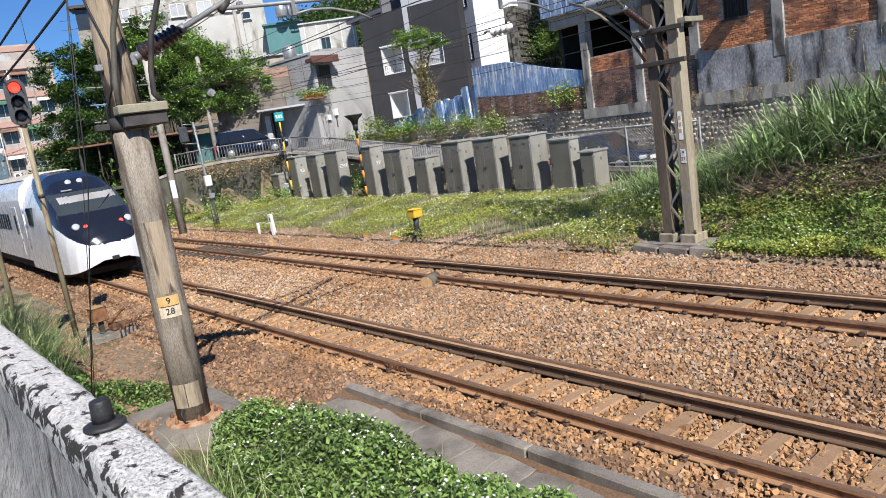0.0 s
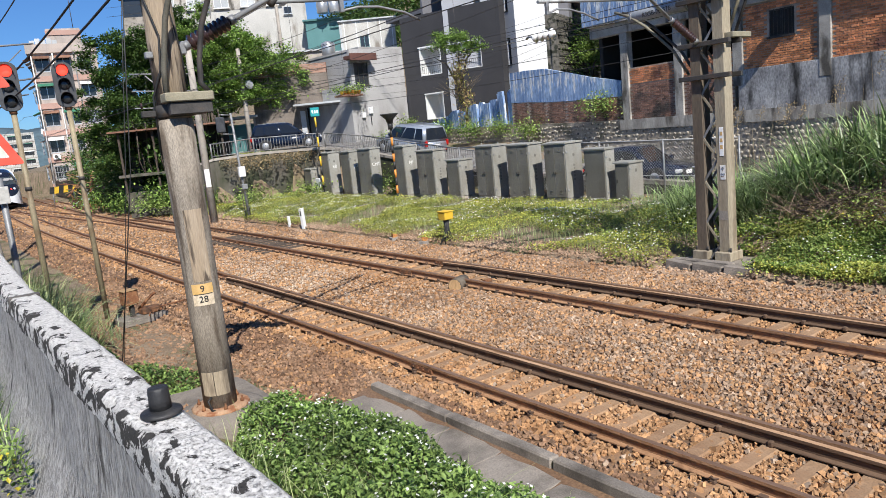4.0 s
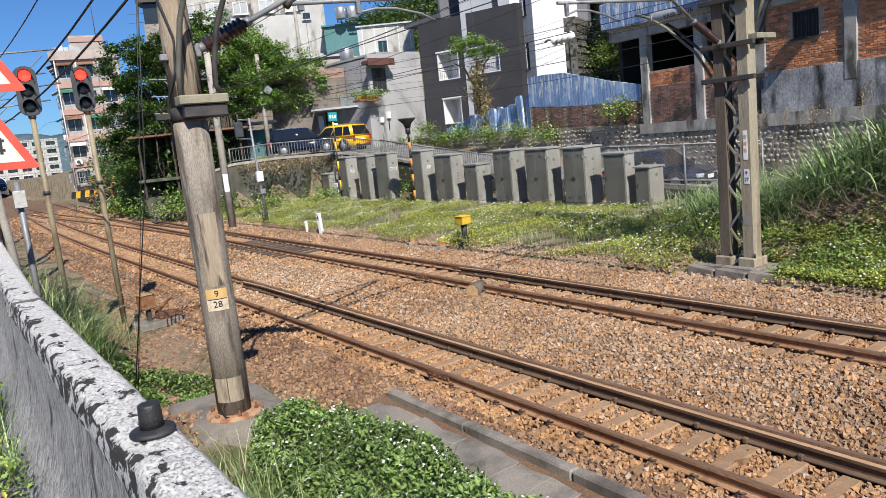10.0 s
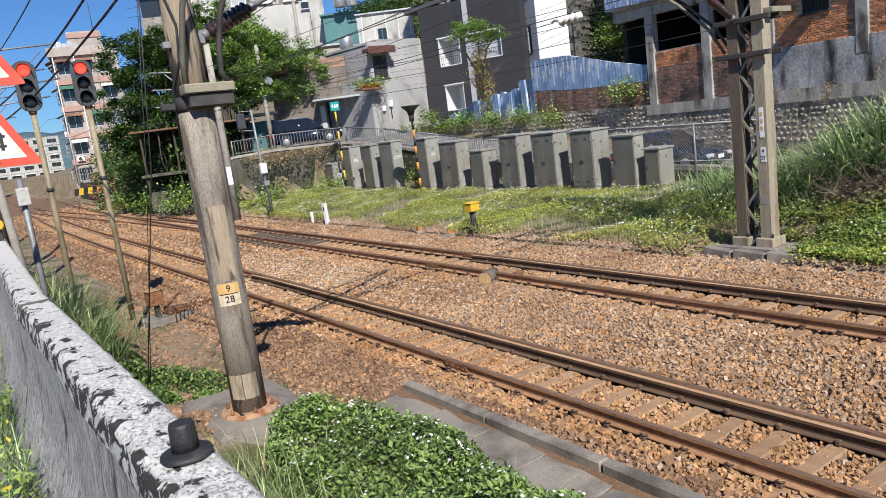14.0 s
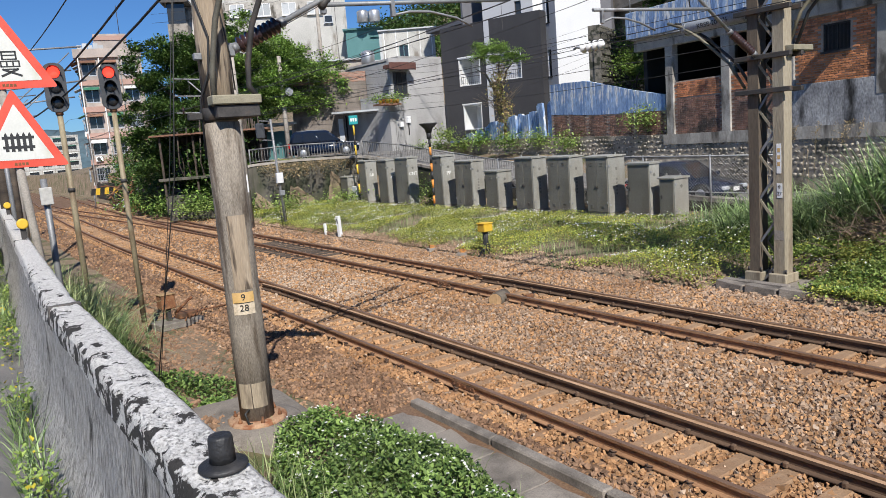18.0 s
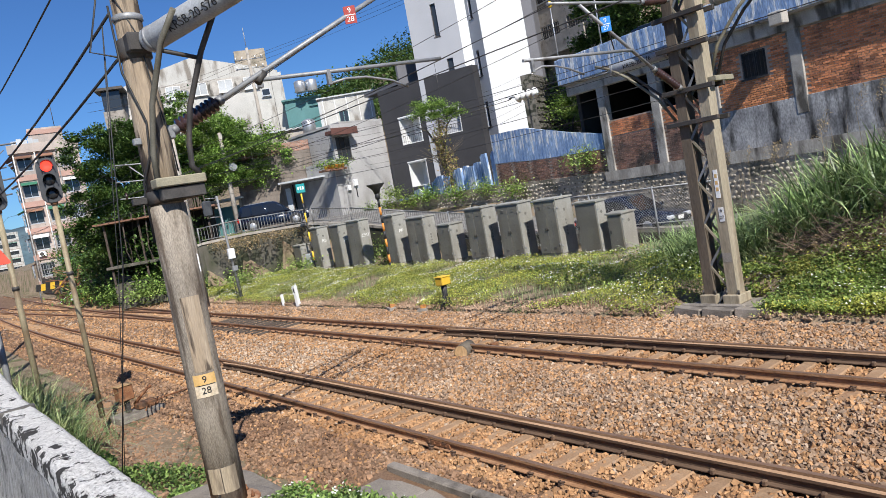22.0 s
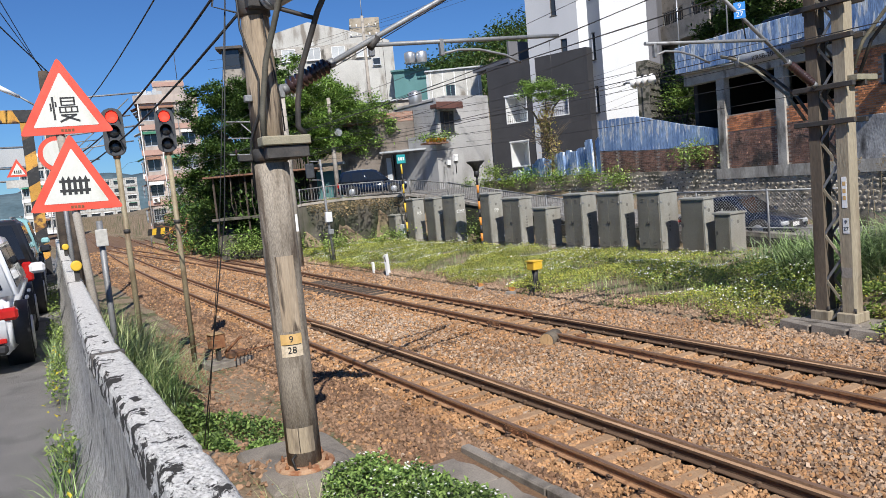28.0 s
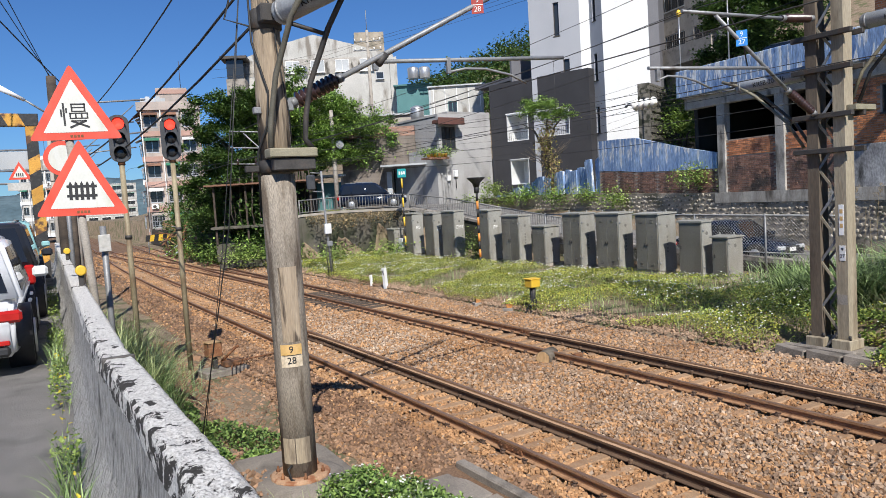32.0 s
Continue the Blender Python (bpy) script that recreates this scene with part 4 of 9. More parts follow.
# added wall, closes the bay's end against light
part("end_wall", B(-0.1, 0.12, 0.6, BACK - 0.31, 2.96, 7.44), ROOM_SHADE, brick, "added end wall keeping light out of the open bay, coloured dark as shade")
part("rear_pillar", B(PIL[0] + 0.1, PIL[0] + 0.5, 3.5, 3.9, 2.96, 7.44), FRAME_CONC, brick)
part("rear_pillar", B(PIL[1] + 0.3, PIL[1] + 0.7, 3.5, 3.9, 2.96, 7.44), FRAME_CONC, brick)
# upper storey behind the deck
part("roof_house_wall", wall_with_holes(14, 3.2, [(2, 3.6, 1, 2.3), (6, 7.6, 1, 2.3)], 0.25), BRICK, brick, "red brick upper wall").location = (on_brick(17.0), 4.5, 7.685)
part("tiled_canopy", B(on_brick(17.4), on_brick(6.5), 3.6, 5.2, 10.9, 11.1), SHEET_RUST, brick, "rusty red canopy roof")
for x in (on_brick(23.0), on_brick(20.2)):
    part("deck_lamp", T([(x, -0.34, 8.72), (x, -0.34, 11.2)], 0.03, 6), ALU, brick, "thin white lamp post")
    part("lamp_globe", lathe(bmesh.new(), [(0.02, 0), (0.10, 0.05), (0.13, 0.16), (0.08, 0.28), (0.02, 0.32)], 10, (x, -0.34, 11.2)), YELLOW, brick, "yellow lamp globe")

# stone retaining wall along the street
SW0, SW1 = (23.2, 43.0), (20.6, 15.6)
LS = math.dist(SW0, SW1)
stone = thing("retaining_wall", along((*SW0, 0), SW1), "retaining wall of pale cobbles set in dark mortar", "wall", kind="structure")


def on_stone(y):
    return (43.0 - y) / 27.4 * LS


part("mortar_face", prism(bmesh.new(), [(0, 0.3), (LS + 18, 0.3), (LS + 18, 3.0), (on_stone(21.4), 3.05), (on_stone(29.8), 3.3), (on_stone(36), 3.4), (0, 3.4)], -0.02, 0.5, "y"), COBBLE_BACK, stone)
BAND = mat("pale_streaked_render", (0.26, 0.235, 0.2), (0.56, 0.52, 0.45), 1.6, 0.92, bump=0.5, bscale=20, stretch=(1, 1, 0.4), dark=(0.12, 0.105, 0.085), dscale=1.4, damt=(0.5, 0.6), dstretch=(1, 1, 0.25))
part("render_band", prism(bmesh.new(), [(on_stone(21.4), 2.62), (LS + 18, 2.5), (LS + 18, 3.02), (on_stone(21.4), 3.07)], -0.075, -0.022, "y"), BAND, stone, "pale streaked render band along the top")
cob_bm = bmesh.new()
bmesh.ops.create_icosphere(cob_bm, subdivisions=1, radius=1.0)
cob_me = bpy.data.meshes.new("cobble")
cob_bm.to_mesh(cob_me)
cob_bm.free()
cob_me.materials.append(COBBLE)
spots = []
for r in range(9):
    for c in range(125):
        if r > 6 and on_stone(36) + c * 0.235 > on_stone(21.6):
            continue
        spots.append((on_stone(36) + c * 0.235 + (r % 2) * 0.11 + random.uniform(-0.07, 0.07), 1.25 + r * 0.215 + random.uniform(-0.05, 0.05)))
near_spots = [s for s in spots if on_stone(26.5) < s[0] < on_stone(15.8)][::2][:260]
for x, z in near_spots:
    o = new("cobble", cob_me)
    o.parent = stone
    o.location, o.scale = (x, -0.02, z), (random.uniform(0.055, 0.11), 0.042, random.uniform(0.045, 0.085))
    o.rotation_euler = (random.uniform(-0.3, 0.3), random.uniform(-0.5, 0.5), random.uniform(-0.3, 0.3))
base_v = np.array([v.co[:] for v in cob_me.vertices])
base_f = np.array([p.vertices[:] for p in cob_me.polygons])
rest_spots = [s for s in spots if s not in set(near_spots)]
raw("cobbles", *joined([(base_v * (random.uniform(0.055, 0.11), 0.042, random.uniform(0.045, 0.085)) + (x, -0.02, z), base_f) for x, z in rest_spots]), COBBLE, "pale cobbles in the retaining wall", "", "stuff", stone)

# brick and blue painted garden wall on top of it, bent in plan
bl = thing("blue_garden_wall", pose(0, 0, 0), "curved garden wall with peeling blue paint over dark brick", "wall")
BLUE_LINE = [(21.28, 21.4, 4.16, 4.86), (21.45, 23.4, 4.2, 5.25), (21.6, 25.2, 4.25, 5.7), (21.75, 26.75, 4.32, 6.05), (21.9, 28.2, 4.45, 6.12), (22.05, 29.7, 4.52, 6.15)]
for a, b in zip(BLUE_LINE, BLUE_LINE[1:]):
    bm = bmesh.new()
    L = math.dist(a[:2], b[:2])
    prism(bm, [(0, a[2]), (L - 0.002, b[2]), (L - 0.002, b[3]), (0, a[3])], -0.2, 0, "y")
    o = part("painted_panel", bm, BLUE_PAINT, bl)
    o.matrix_basis = along((*a[:2], 0), b[:2])
    bm = bmesh.new()
    prism(bm, [(0, 3.0), (L - 0.002, 3.0), (L - 0.002, b[2] - 0.003), (0, a[2] - 0.003)], -0.2, -0.02, "y")
    o = part("brick_base", bm, MORTAR, bl, "dark mossy brick base")
    o.matrix_basis = along((*a[:2], 0), b[:2])
    lay_bricks(o, [(x, z) for x, z in brick_spots(L, 3.1, max(a[2], b[2])) if z + 0.04 < a[2] + (b[2] - a[2]) * x / L], -0.02, BRICK_SOOT, "mossy dark bricks")
# stepped blue panels going on towards the houses
st = thing("stepped_garden_wall", pose(0, 0, 0), "stepped garden wall with peeling blue paint", "wall")
STEPS = [(22.05, 29.75, 5.3), (22.2, 31.1, 5.0), (22.45, 33.2, 4.75), (22.6, 35.0, 4.5), (22.75, 36.8, 4.3), (22.9, 38.4, 3.9), (23.1, 40.5, 3.5), (23.25, 42.4, 3.2)]
for (xa, ya, za), (xb, yb, zb) in zip(STEPS, STEPS[1:]):
    L = math.dist((xa, ya), (xb, yb))
    for k in range(3):
        u0, u1 = L * k / 3, L * (k + 1) / 3 - 0.015
        top = za + (zb - za) * (k / 3)
        t0, t1 = top + random.uniform(-0.28, 0.05), top + random.uniform(-0.28, 0.05)
        o = part("painted_panel", prism(bmesh.new(), [(u0, 2.4), (u1, 2.4), (u1, t1), ((u0 + u1) / 2, max(t0, t1) + random.uniform(-0.03, 0.07)), (u0, t0)], -0.2, -0.01 - random.uniform(0, 0.07), "y"), BLUE_PAINT, st)
        o.matrix_basis = along((xa, ya, 0), (xb, yb)) @ Matrix.Rotation(radians(random.uniform(-3, 3)), 4, "X")

# charcoal house
D0, D1 = (24.3, 42.6), (26.72, 35.5)
dark = thing("charcoal_house", along((*D0, 0), D1), "charcoal grey house with white-framed balconies", "house")
LD = math.dist(D0, D1)
holes = [(1.15, 2.95, 7.25, 9.15), (3.45, 6.2, 7.3, 9.05), (1.3, 2.85, 4.2, 5.95)]
w = part("front_wall", wall_with_holes(LD, 9.0, [(a, b, c - 2.4, d - 2.4) for a, b, c, d in holes], 0.25), CHARCOAL, dark)
w.location = (0, 0, 2.4)
part("side_wall", B(-0.25, -0.003, 0, 8, 2.4, 11.4), CHARCOAL, dark)
part("side_wall", B(LD + 0.003, LD + 0.25, 0, 8, 2.4, 11.4), CHARCOAL, dark)
part("roof_slab", B(0, LD, 0.25, 8, 10.7, 10.9), CHARCOAL, dark)
for a, b, c, d in holes:
    bal = part("balcony", B(a, b, 1.6, 1.7, c, d), WHITE_TRIM, dark, "white-lined balcony")
    part("side_lining", B(a, a + 0.06, 0.0, 1.6, c, d), WHITE_TRIM, bal)
    part("side_lining", B(b - 0.06, b, 0.0, 1.6, c, d), WHITE_TRIM, bal)
    part("ceiling_lining", B(a + 0.06, b - 0.06, 0.0, 1.6, d - 0.06, d), WHITE_TRIM, bal)
    part("balcony_floor", B(a + 0.06, b - 0.06, 0.0, 1.6, c, c + 0.06), WHITE_TRIM, bal)
    part("frame_edge", B(a - 0.06, b + 0.06, -0.05, -0.003, d - 0.003, d + 0.08), WHITE_TRIM, bal)
    if c > 6:
        part("handrail", T([(a, 0.12, c + 0.62), (b, 0.12, c + 0.62)], 0.02, 6), STEEL_DARK, bal)
        n = int((b - a) / 0.16)
        for k in range(n):
            x = a + (k + 0.5) * (b - a) / n
            part("baluster", T([(x, 0.12, c), (x, 0.12, c + 0.62)], 0.01, 4), STEEL_DARK, bal)
    part("balcony_door", B(a + (b - a) * 0.55, b - 0.2, 1.55, 1.597, c + 0.06, d - 0.25), GLASS, bal)

# tall white building behind
tw = thing("white_apartment_tower", pose(0, 0, 0), "tall white apartment building with shade in its grey faces", "building")
TW = [(25.35, 39.3), (27.05, 36.35), (27.75, 36.7), (27.2, 34.3), (28.85, 31.95)]   # corners of the front, from the far end


def tower_face(p, q, z0, z1, material, label, holes=()):
    L = math.dist(p, q)
    o = part("facade", wall_with_holes(L, z1 - z0, [(a, b, c - z0, d - z0) for a, b, c, d in holes], 0.3), material, tw, label)
    o.matrix_basis = along((*p, z0), q)
    for a, b, c, d in holes:
        window(o, a, b, c - z0, d - z0, 0.05, 0, GLASS, STEEL_DARK)
    return o


# grey faces hold shade in their colour, white ones are the lit faces
tower_face((25.35, 39.3), (27.1, 36.2), 3, 26, TOWER_SHADED, "facade with shade in its pale grey colour", [(1.75, 2.15, 13.9, 16.1), (2.3, 2.75, 11.2, 12.3), (1.75, 2.15, 18, 20.2)])
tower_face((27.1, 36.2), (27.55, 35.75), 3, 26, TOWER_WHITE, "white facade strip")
tower_face((27.55, 35.75), (27.25, 34.3), 3, 26, TOWER_SHADED, "facade with shade in its pale grey colour", [(0.35, 0.75, 14.4, 16.1), (0.35, 0.75, 10.6, 12.3), (0.35, 0.75, 7.2, 8.9), (0.35, 0.75, 18.2, 20)])
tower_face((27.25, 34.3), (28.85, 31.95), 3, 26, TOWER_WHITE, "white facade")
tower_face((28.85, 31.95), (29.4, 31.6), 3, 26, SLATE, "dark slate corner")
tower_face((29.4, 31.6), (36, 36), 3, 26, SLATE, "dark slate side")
tower_face((32.5, 46), (25.35, 39.3), 3, 26, TOWER_SHADED, "side with shade in its pale grey colour")
part("tower_roof", prism(bmesh.new(), [(25.35, 39.3), (27.1, 36.2), (27.25, 34.3), (28.85, 31.95), (36, 36), (32.5, 46)], 25.9, 26.2), TOWER_SHADED, tw)
part("terrace_roof", B(25.2, 30, 41.5, 46, 11.6, 11.9), SLATE, tw)
part("terrace_wall", B(25.2, 30, 41.3, 41.5, 10.8, 13.0), SLATE, tw)

# rough stone wall in the gully beside the open bay
RUBBLE = mat("dark_rubble_stone", (0.075, 0.07, 0.06), (0.17, 0.155, 0.13), 4.0, 0.95, bump=0.9, bscale=6, dark=(0.02, 0.022, 0.014), dscale=3.0, damt=(0.48, 0.58), rnd=0.3)
gw = thing("gully_wall", along((22.4, 26.2, 0), (30.8, 30.4)), "dark rubble retaining wall in the gully beside the brick building", "wall")
part("wall_core", B(0, 9.4, 0, 0.6, 2.5, 8.8), RUBBLE, gw)
stone_me = B(-0.5, 0.5, -0.5, 0.5, -0.5, 0.5, 0.16)
one = None
for r in range(17):
    for c in range(17):
        if one is None:
            one = o = part("stone", stone_me, RUBBLE, gw)
        else:
            o = new("stone", one.data)
            o.parent = gw
        o.location = (0.25 + c * 0.52 + (r % 2) * 0.2 + random.uniform(-0.06, 0.06), -0.02, 2.8 + r * 0.36)
        o.scale = (random.uniform(0.36, 0.52), random.uniform(0.1, 0.2), random.uniform(0.26, 0.36))

# apartment block between tower and brick building, in shade
ab = thing("old_apartment_block", along((31.5, 33.5, 0), (29.5, 24.0)), "old grey apartment block with balcony grilles", "building")
o = part("front_wall", wall_with_holes(9.7, 14, [(0.6, 2.6, 8.4, 10.1), (3.4, 5.6, 8.4, 10.1), (0.6, 2.6, 4.8, 6.4), (0.6, 2.6, 11.6, 13.2)], 0.3), CONCRETE, ab)
o.location = (0, 0, 3)
for a, b, c, d in ((0.6, 2.6, 8.4, 10.1), (3.4, 5.6, 8.4, 10.1), (0.6, 2.6, 4.8, 6.4), (0.6, 2.6, 11.6, 13.2)):
    window(o, a, b, c, d, 0.0, 2, GLASS, ALU, bars=9)
part("balcony_slab", B(0.3, 6, -0.9, -0.003, 10.9, 11.1), CONCRETE, ab)
part("balcony_front", B(0.3, 6, -0.9, -0.8, 11.103, 12.0), CONCRETE, ab)
part("side_wall", B(-0.3, -0.003, 0, 8, 3, 17), CONCRETE, ab)

# grey rendered house with a red canopy
gh = thing("grey_rendered_house", along((19.55, 42.1, 0), (24.2, 42.55)), "grey rendered house with a red canopy and flower shelf", "house")
o = part("front_wall", wall_with_holes(4.65, 6.6, [(0.25, 1.45, 4.2, 5.7)], 0.25), RENDER_GREY, gh)
o.location = (0, 0.3, 2.75)
window(o, 0.25, 1.45, 4.2, 5.7, 0.0, 2, GLASS, STEEL_DARK)
part("front_step", B(-0.02, 1.0, 0.30, 5, 2.75, 6.9), RENDER_GREY, gh)
part("side_wall", B(-0.3, -0.023, 0.30, 7, 2.75, 6.95), RENDER_GREY, gh)
part("upper_side_wall", B(0.85, 1.1, 0.553, 7, 6.9, 9.3), RENDER_GREY, gh)
part("roof_slab", B(0.8, 4.65, 0.3, 7, 9.353, 9.5), RENDER_GREY, gh)
part("red_canopy", B(-0.55, 1.6, -0.5, 0.28, 8.6, 8.85, 0.03), RED_TILE, gh, "dark red canopy")
part("canopy_edge", B(-0.6, 1.65, -0.56, -0.503, 8.5, 8.98, 0.02), RED_TILE, gh)
part("flower_shelf", B(-1.6, 0.1, -0.6, 0.28, 6.2, 6.32), SHEET_RUST, gh)
for k in range(6):
    part("flower_pot", lathe(bmesh.new(), [(0.09, 0), (0.14, 0.24), (0.15, 0.26)], 8, (-1.4 + 0.28 * k, -0.3, 6.323)), ORANGE if k % 2 else YELLOW, gh)
part("meter_box", B(1.05, 1.35, 0.12, 0.297, 5.0, 5.45, 0.01), WHITE_TRIM, gh)
part("meter_box", B(0.45, 0.7, 0.12, 0.297, 4.75, 5.1, 0.01), WHITE_TRIM, gh)
part("service_cable", T([(1.2, 0.2, 5.0), (1.2, 0.22, 4.2)], 0.03, 5), CABLE, gh)
part("camera_dome", lathe(bmesh.new(), [(0.03, 0), (0.1, 0.05), (0.1, 0.15)], 8, (0.5, 0.2, 6.6)), WHITE_TRIM, gh)

# old house with a rough stone wall left of it, dim porch between
oh = thing("old_street_house", along((14.9, 48.5, 0), (19.3, 45.4)), "old street house of dark rough masonry with a sheet awning", "house")
part("front_wall", wall_with_holes(5.4, 5.9, [(3.6, 4.9, 0.2, 2.9)], 0.3), mat("rough_dark_masonry", (0.17, 0.14, 0.115), (0.26, 0.22, 0.185), 1.2, 0.95, bump=0.6, bscale=14, dark=(0.09, 0.075, 0.06), dscale=1.2, damt=(0.5, 0.65), dstretch=(1, 1, 0.4)), oh).location = (0, 0, 3.0)
part("porch_back", B(3.5, 5.4, 1.5, 1.7, 3.0, 8.0), ROOM_SHADE, oh)
part("top_course", B(0, 5.4, -0.02, 0.32, 8.2, 8.9, 0.02), BRICK_OLD, oh)
part("awning", B(3.0, 6.6, -1.6, 0.0, 6.0, 6.12), SHEET_GREY, oh, "bent grey sheet awning")
part("shutter", B(3.2, 3.55, -0.08, -0.003, 3.1, 5.7), SHEET_GREY, oh)
part("gate", B(-2.6, -0.2, 0.2, 0.3, 3.0, 5.2), SHEET_TEAL, oh, "teal sheet gate")
part("gate_post", B(-0.2, 0.0, 0.1, 0.4, 3.0, 5.6), CONCRETE, oh)
part("lean_to_roof", B(-3.4, 0.2, -0.6, 2, 5.6, 5.75), SHEET_GREY, oh)

# terraces of houses climbing behind
uh = thing("white_panel_house", along((27.3, 56.2, 0), (31.2, 53.6)), "small white panel house on the slope", "house")
o = part("front_wall", wall_with_holes(4.7, 4.6, [(1.5, 2.3, 2.3, 3.3)], 0.2), CREAM, uh)
o.location = (0, 0, 8.9)
window(o, 1.5, 2.3, 2.3, 3.3, 0, 1, GLASS, SHEET_TEAL)
part("side_wall", B(-0.2, -0.003, 0, 5, 8.9, 13.3), SHEET_GREY, uh)
part("roof", B(-0.3, 4.9, -0.2, 5, 13.503, 13.62), SHEET_GREY, uh)
for k in range(5):
    part("panel_seam", B(0.2 + k * 1.05, 0.26 + k * 1.05, -0.04, -0.003, 8.9, 13.4), WHITE_TRIM, uh)
bw = thing("large_white_building", along((14.5, 73.0, 0), (29.2, 66.5)), "large stained white building with a shallow gable roof", "building")
LBW = math.dist((14.5, 73.0), (29.2, 66.5))
prof = [(0, 10), (LBW, 10), (LBW, 18.6), (LBW * 0.82, 19.5), (LBW * 0.5, 20.9), (LBW * 0.22, 19.7), (0, 18.4)]
part("front_wall", prism(bmesh.new(), prof, 0, 0.4, "y"), CREAM, bw)
part("grey_band", B(1.0, LBW * 0.8, -0.05, -0.003, 16.9, 18.5), FRAME_CONC, bw, "grey painted band")
for k in range(5):
    window(bw, 2.6 + 2.5 * k, 4.0 + 2.5 * k, 17.1, 18.3, -0.2, 1, SHEET_GREY, WHITE_TRIM)
window(bw, LBW - 1.9, LBW - 1.1, 16.2, 16.9, -0.2, 0, GLASS, ALU)
part("side_wall", B(LBW + 0.003, LBW + 0.3, 0, 8, 10, 18.4), CREAM, bw)
part("roof_room", B(LBW * 0.76, LBW * 0.95, 1.0, 4, 18.9, 21.2), COBBLE_BACK, bw, "dark rooftop room")
part("lower_wing", B(-0.5, 1.3, -2.2, -0.06, 10, 16.4), CONCRETE, bw)
part("wing_roof", B(-0.9, 1.6, -2.6, -0.06, 18.3, 18.55), STEEL_DARK, bw)
part("wing_glass", B(-0.4, 1.2, -2.1, -0.06, 16.403, 18.297), GLASS, bw, "glazed upper floor")


def small_house(at, to, z0, z1, depth, wall, label, roof=SHEET_GREY, wins=(), over=0.25):
    h = thing("terrace_house", along((*at, 0), to), label, "house", "houses on the slope")
    L = math.dist(at, to)
    o = part("front_wall", wall_with_holes(L, z1 - z0, [(a, b, c - z0, d - z0) for a, b, c, d in wins], 0.25), wall, h)
    o.location = (0, 0, z0)
    for a, b, c, d in wins:
        window(o, a, b, c - z0, d - z0, 0.0, 1, GLASS, ALU)
    part("side_wall", B(-0.25, -0.003, 0, depth, z0, z1), wall, h)
    part("side_wall", B(L + 0.003, L + 0.25, 0, depth, z0, z1), wall, h)
    part("roof", B(-0.25 - over, L + 0.25 + over, -over, depth + over, z1 + 0.003, z1 + 0.16), roof, h)
    return h


small_house((23.0, 62.0), (27.6, 59.5), 8, 11.6, 5, CONCRETE, "grey concrete house on the slope below the white building", SHEET_GREY)
small_house((28.5, 64.5), (31.0, 63.0), 9, 15.0, 4, SHEET_TEAL, "teal sheet rooftop hut among the houses", SHEET_TEAL)
small_house((30.8, 63.2), (34.5, 61.0), 9, 14.2, 4, SHEET_GREY, "grey sheet-clad house on the slope", SHEET_TEAL)
small_house((19.8, 55.0), (25.5, 52.5), 4, 9.6, 5, CONCRETE, "stained concrete house behind the tree", SHEET_RUST, [(1, 2, 7, 8.2), (3, 4.2, 7, 8.2)])
small_house((24.5, 52.5), (27.0, 51.0), 4, 10.4, 4, FRAME_CONC, "narrow concrete house with a sheet roof", SHEET_GREY, [(0.8, 1.7, 8, 9.2)])
# steel water tanks on the roofs
for x, y, z in ((19.3, 66.8, 15.6), (29.4, 62.9, 15.2), (30.4, 62.4, 15.2), (23.5, 52.2, 9.8)):
    tank = thing("water_tank", pose(x, y, z), "round stainless steel rooftop water tank", "tank", "rooftop water tanks")
    part("drum", lathe(bmesh.new(), [(0.5, 0.3), (0.55, 0.35), (0.55, 1.3), (0.5, 1.38), (0.2, 1.5)], 14), ALU, tank)
    for k in range(3):
        a = k * 2.1
        part("leg", T([(0.45 * math.cos(a), 0.45 * math.sin(a), 0), (0.45 * math.cos(a), 0.45 * math.sin(a), 0.32)], 0.03, 4), STEEL_DARK, tank)


AWNING_GREEN = mat("green_awning", (0.03, 0.17, 0.10), (0.06, 0.24, 0.15), 2, 0.7, bump=0.1, rnd=0.2)


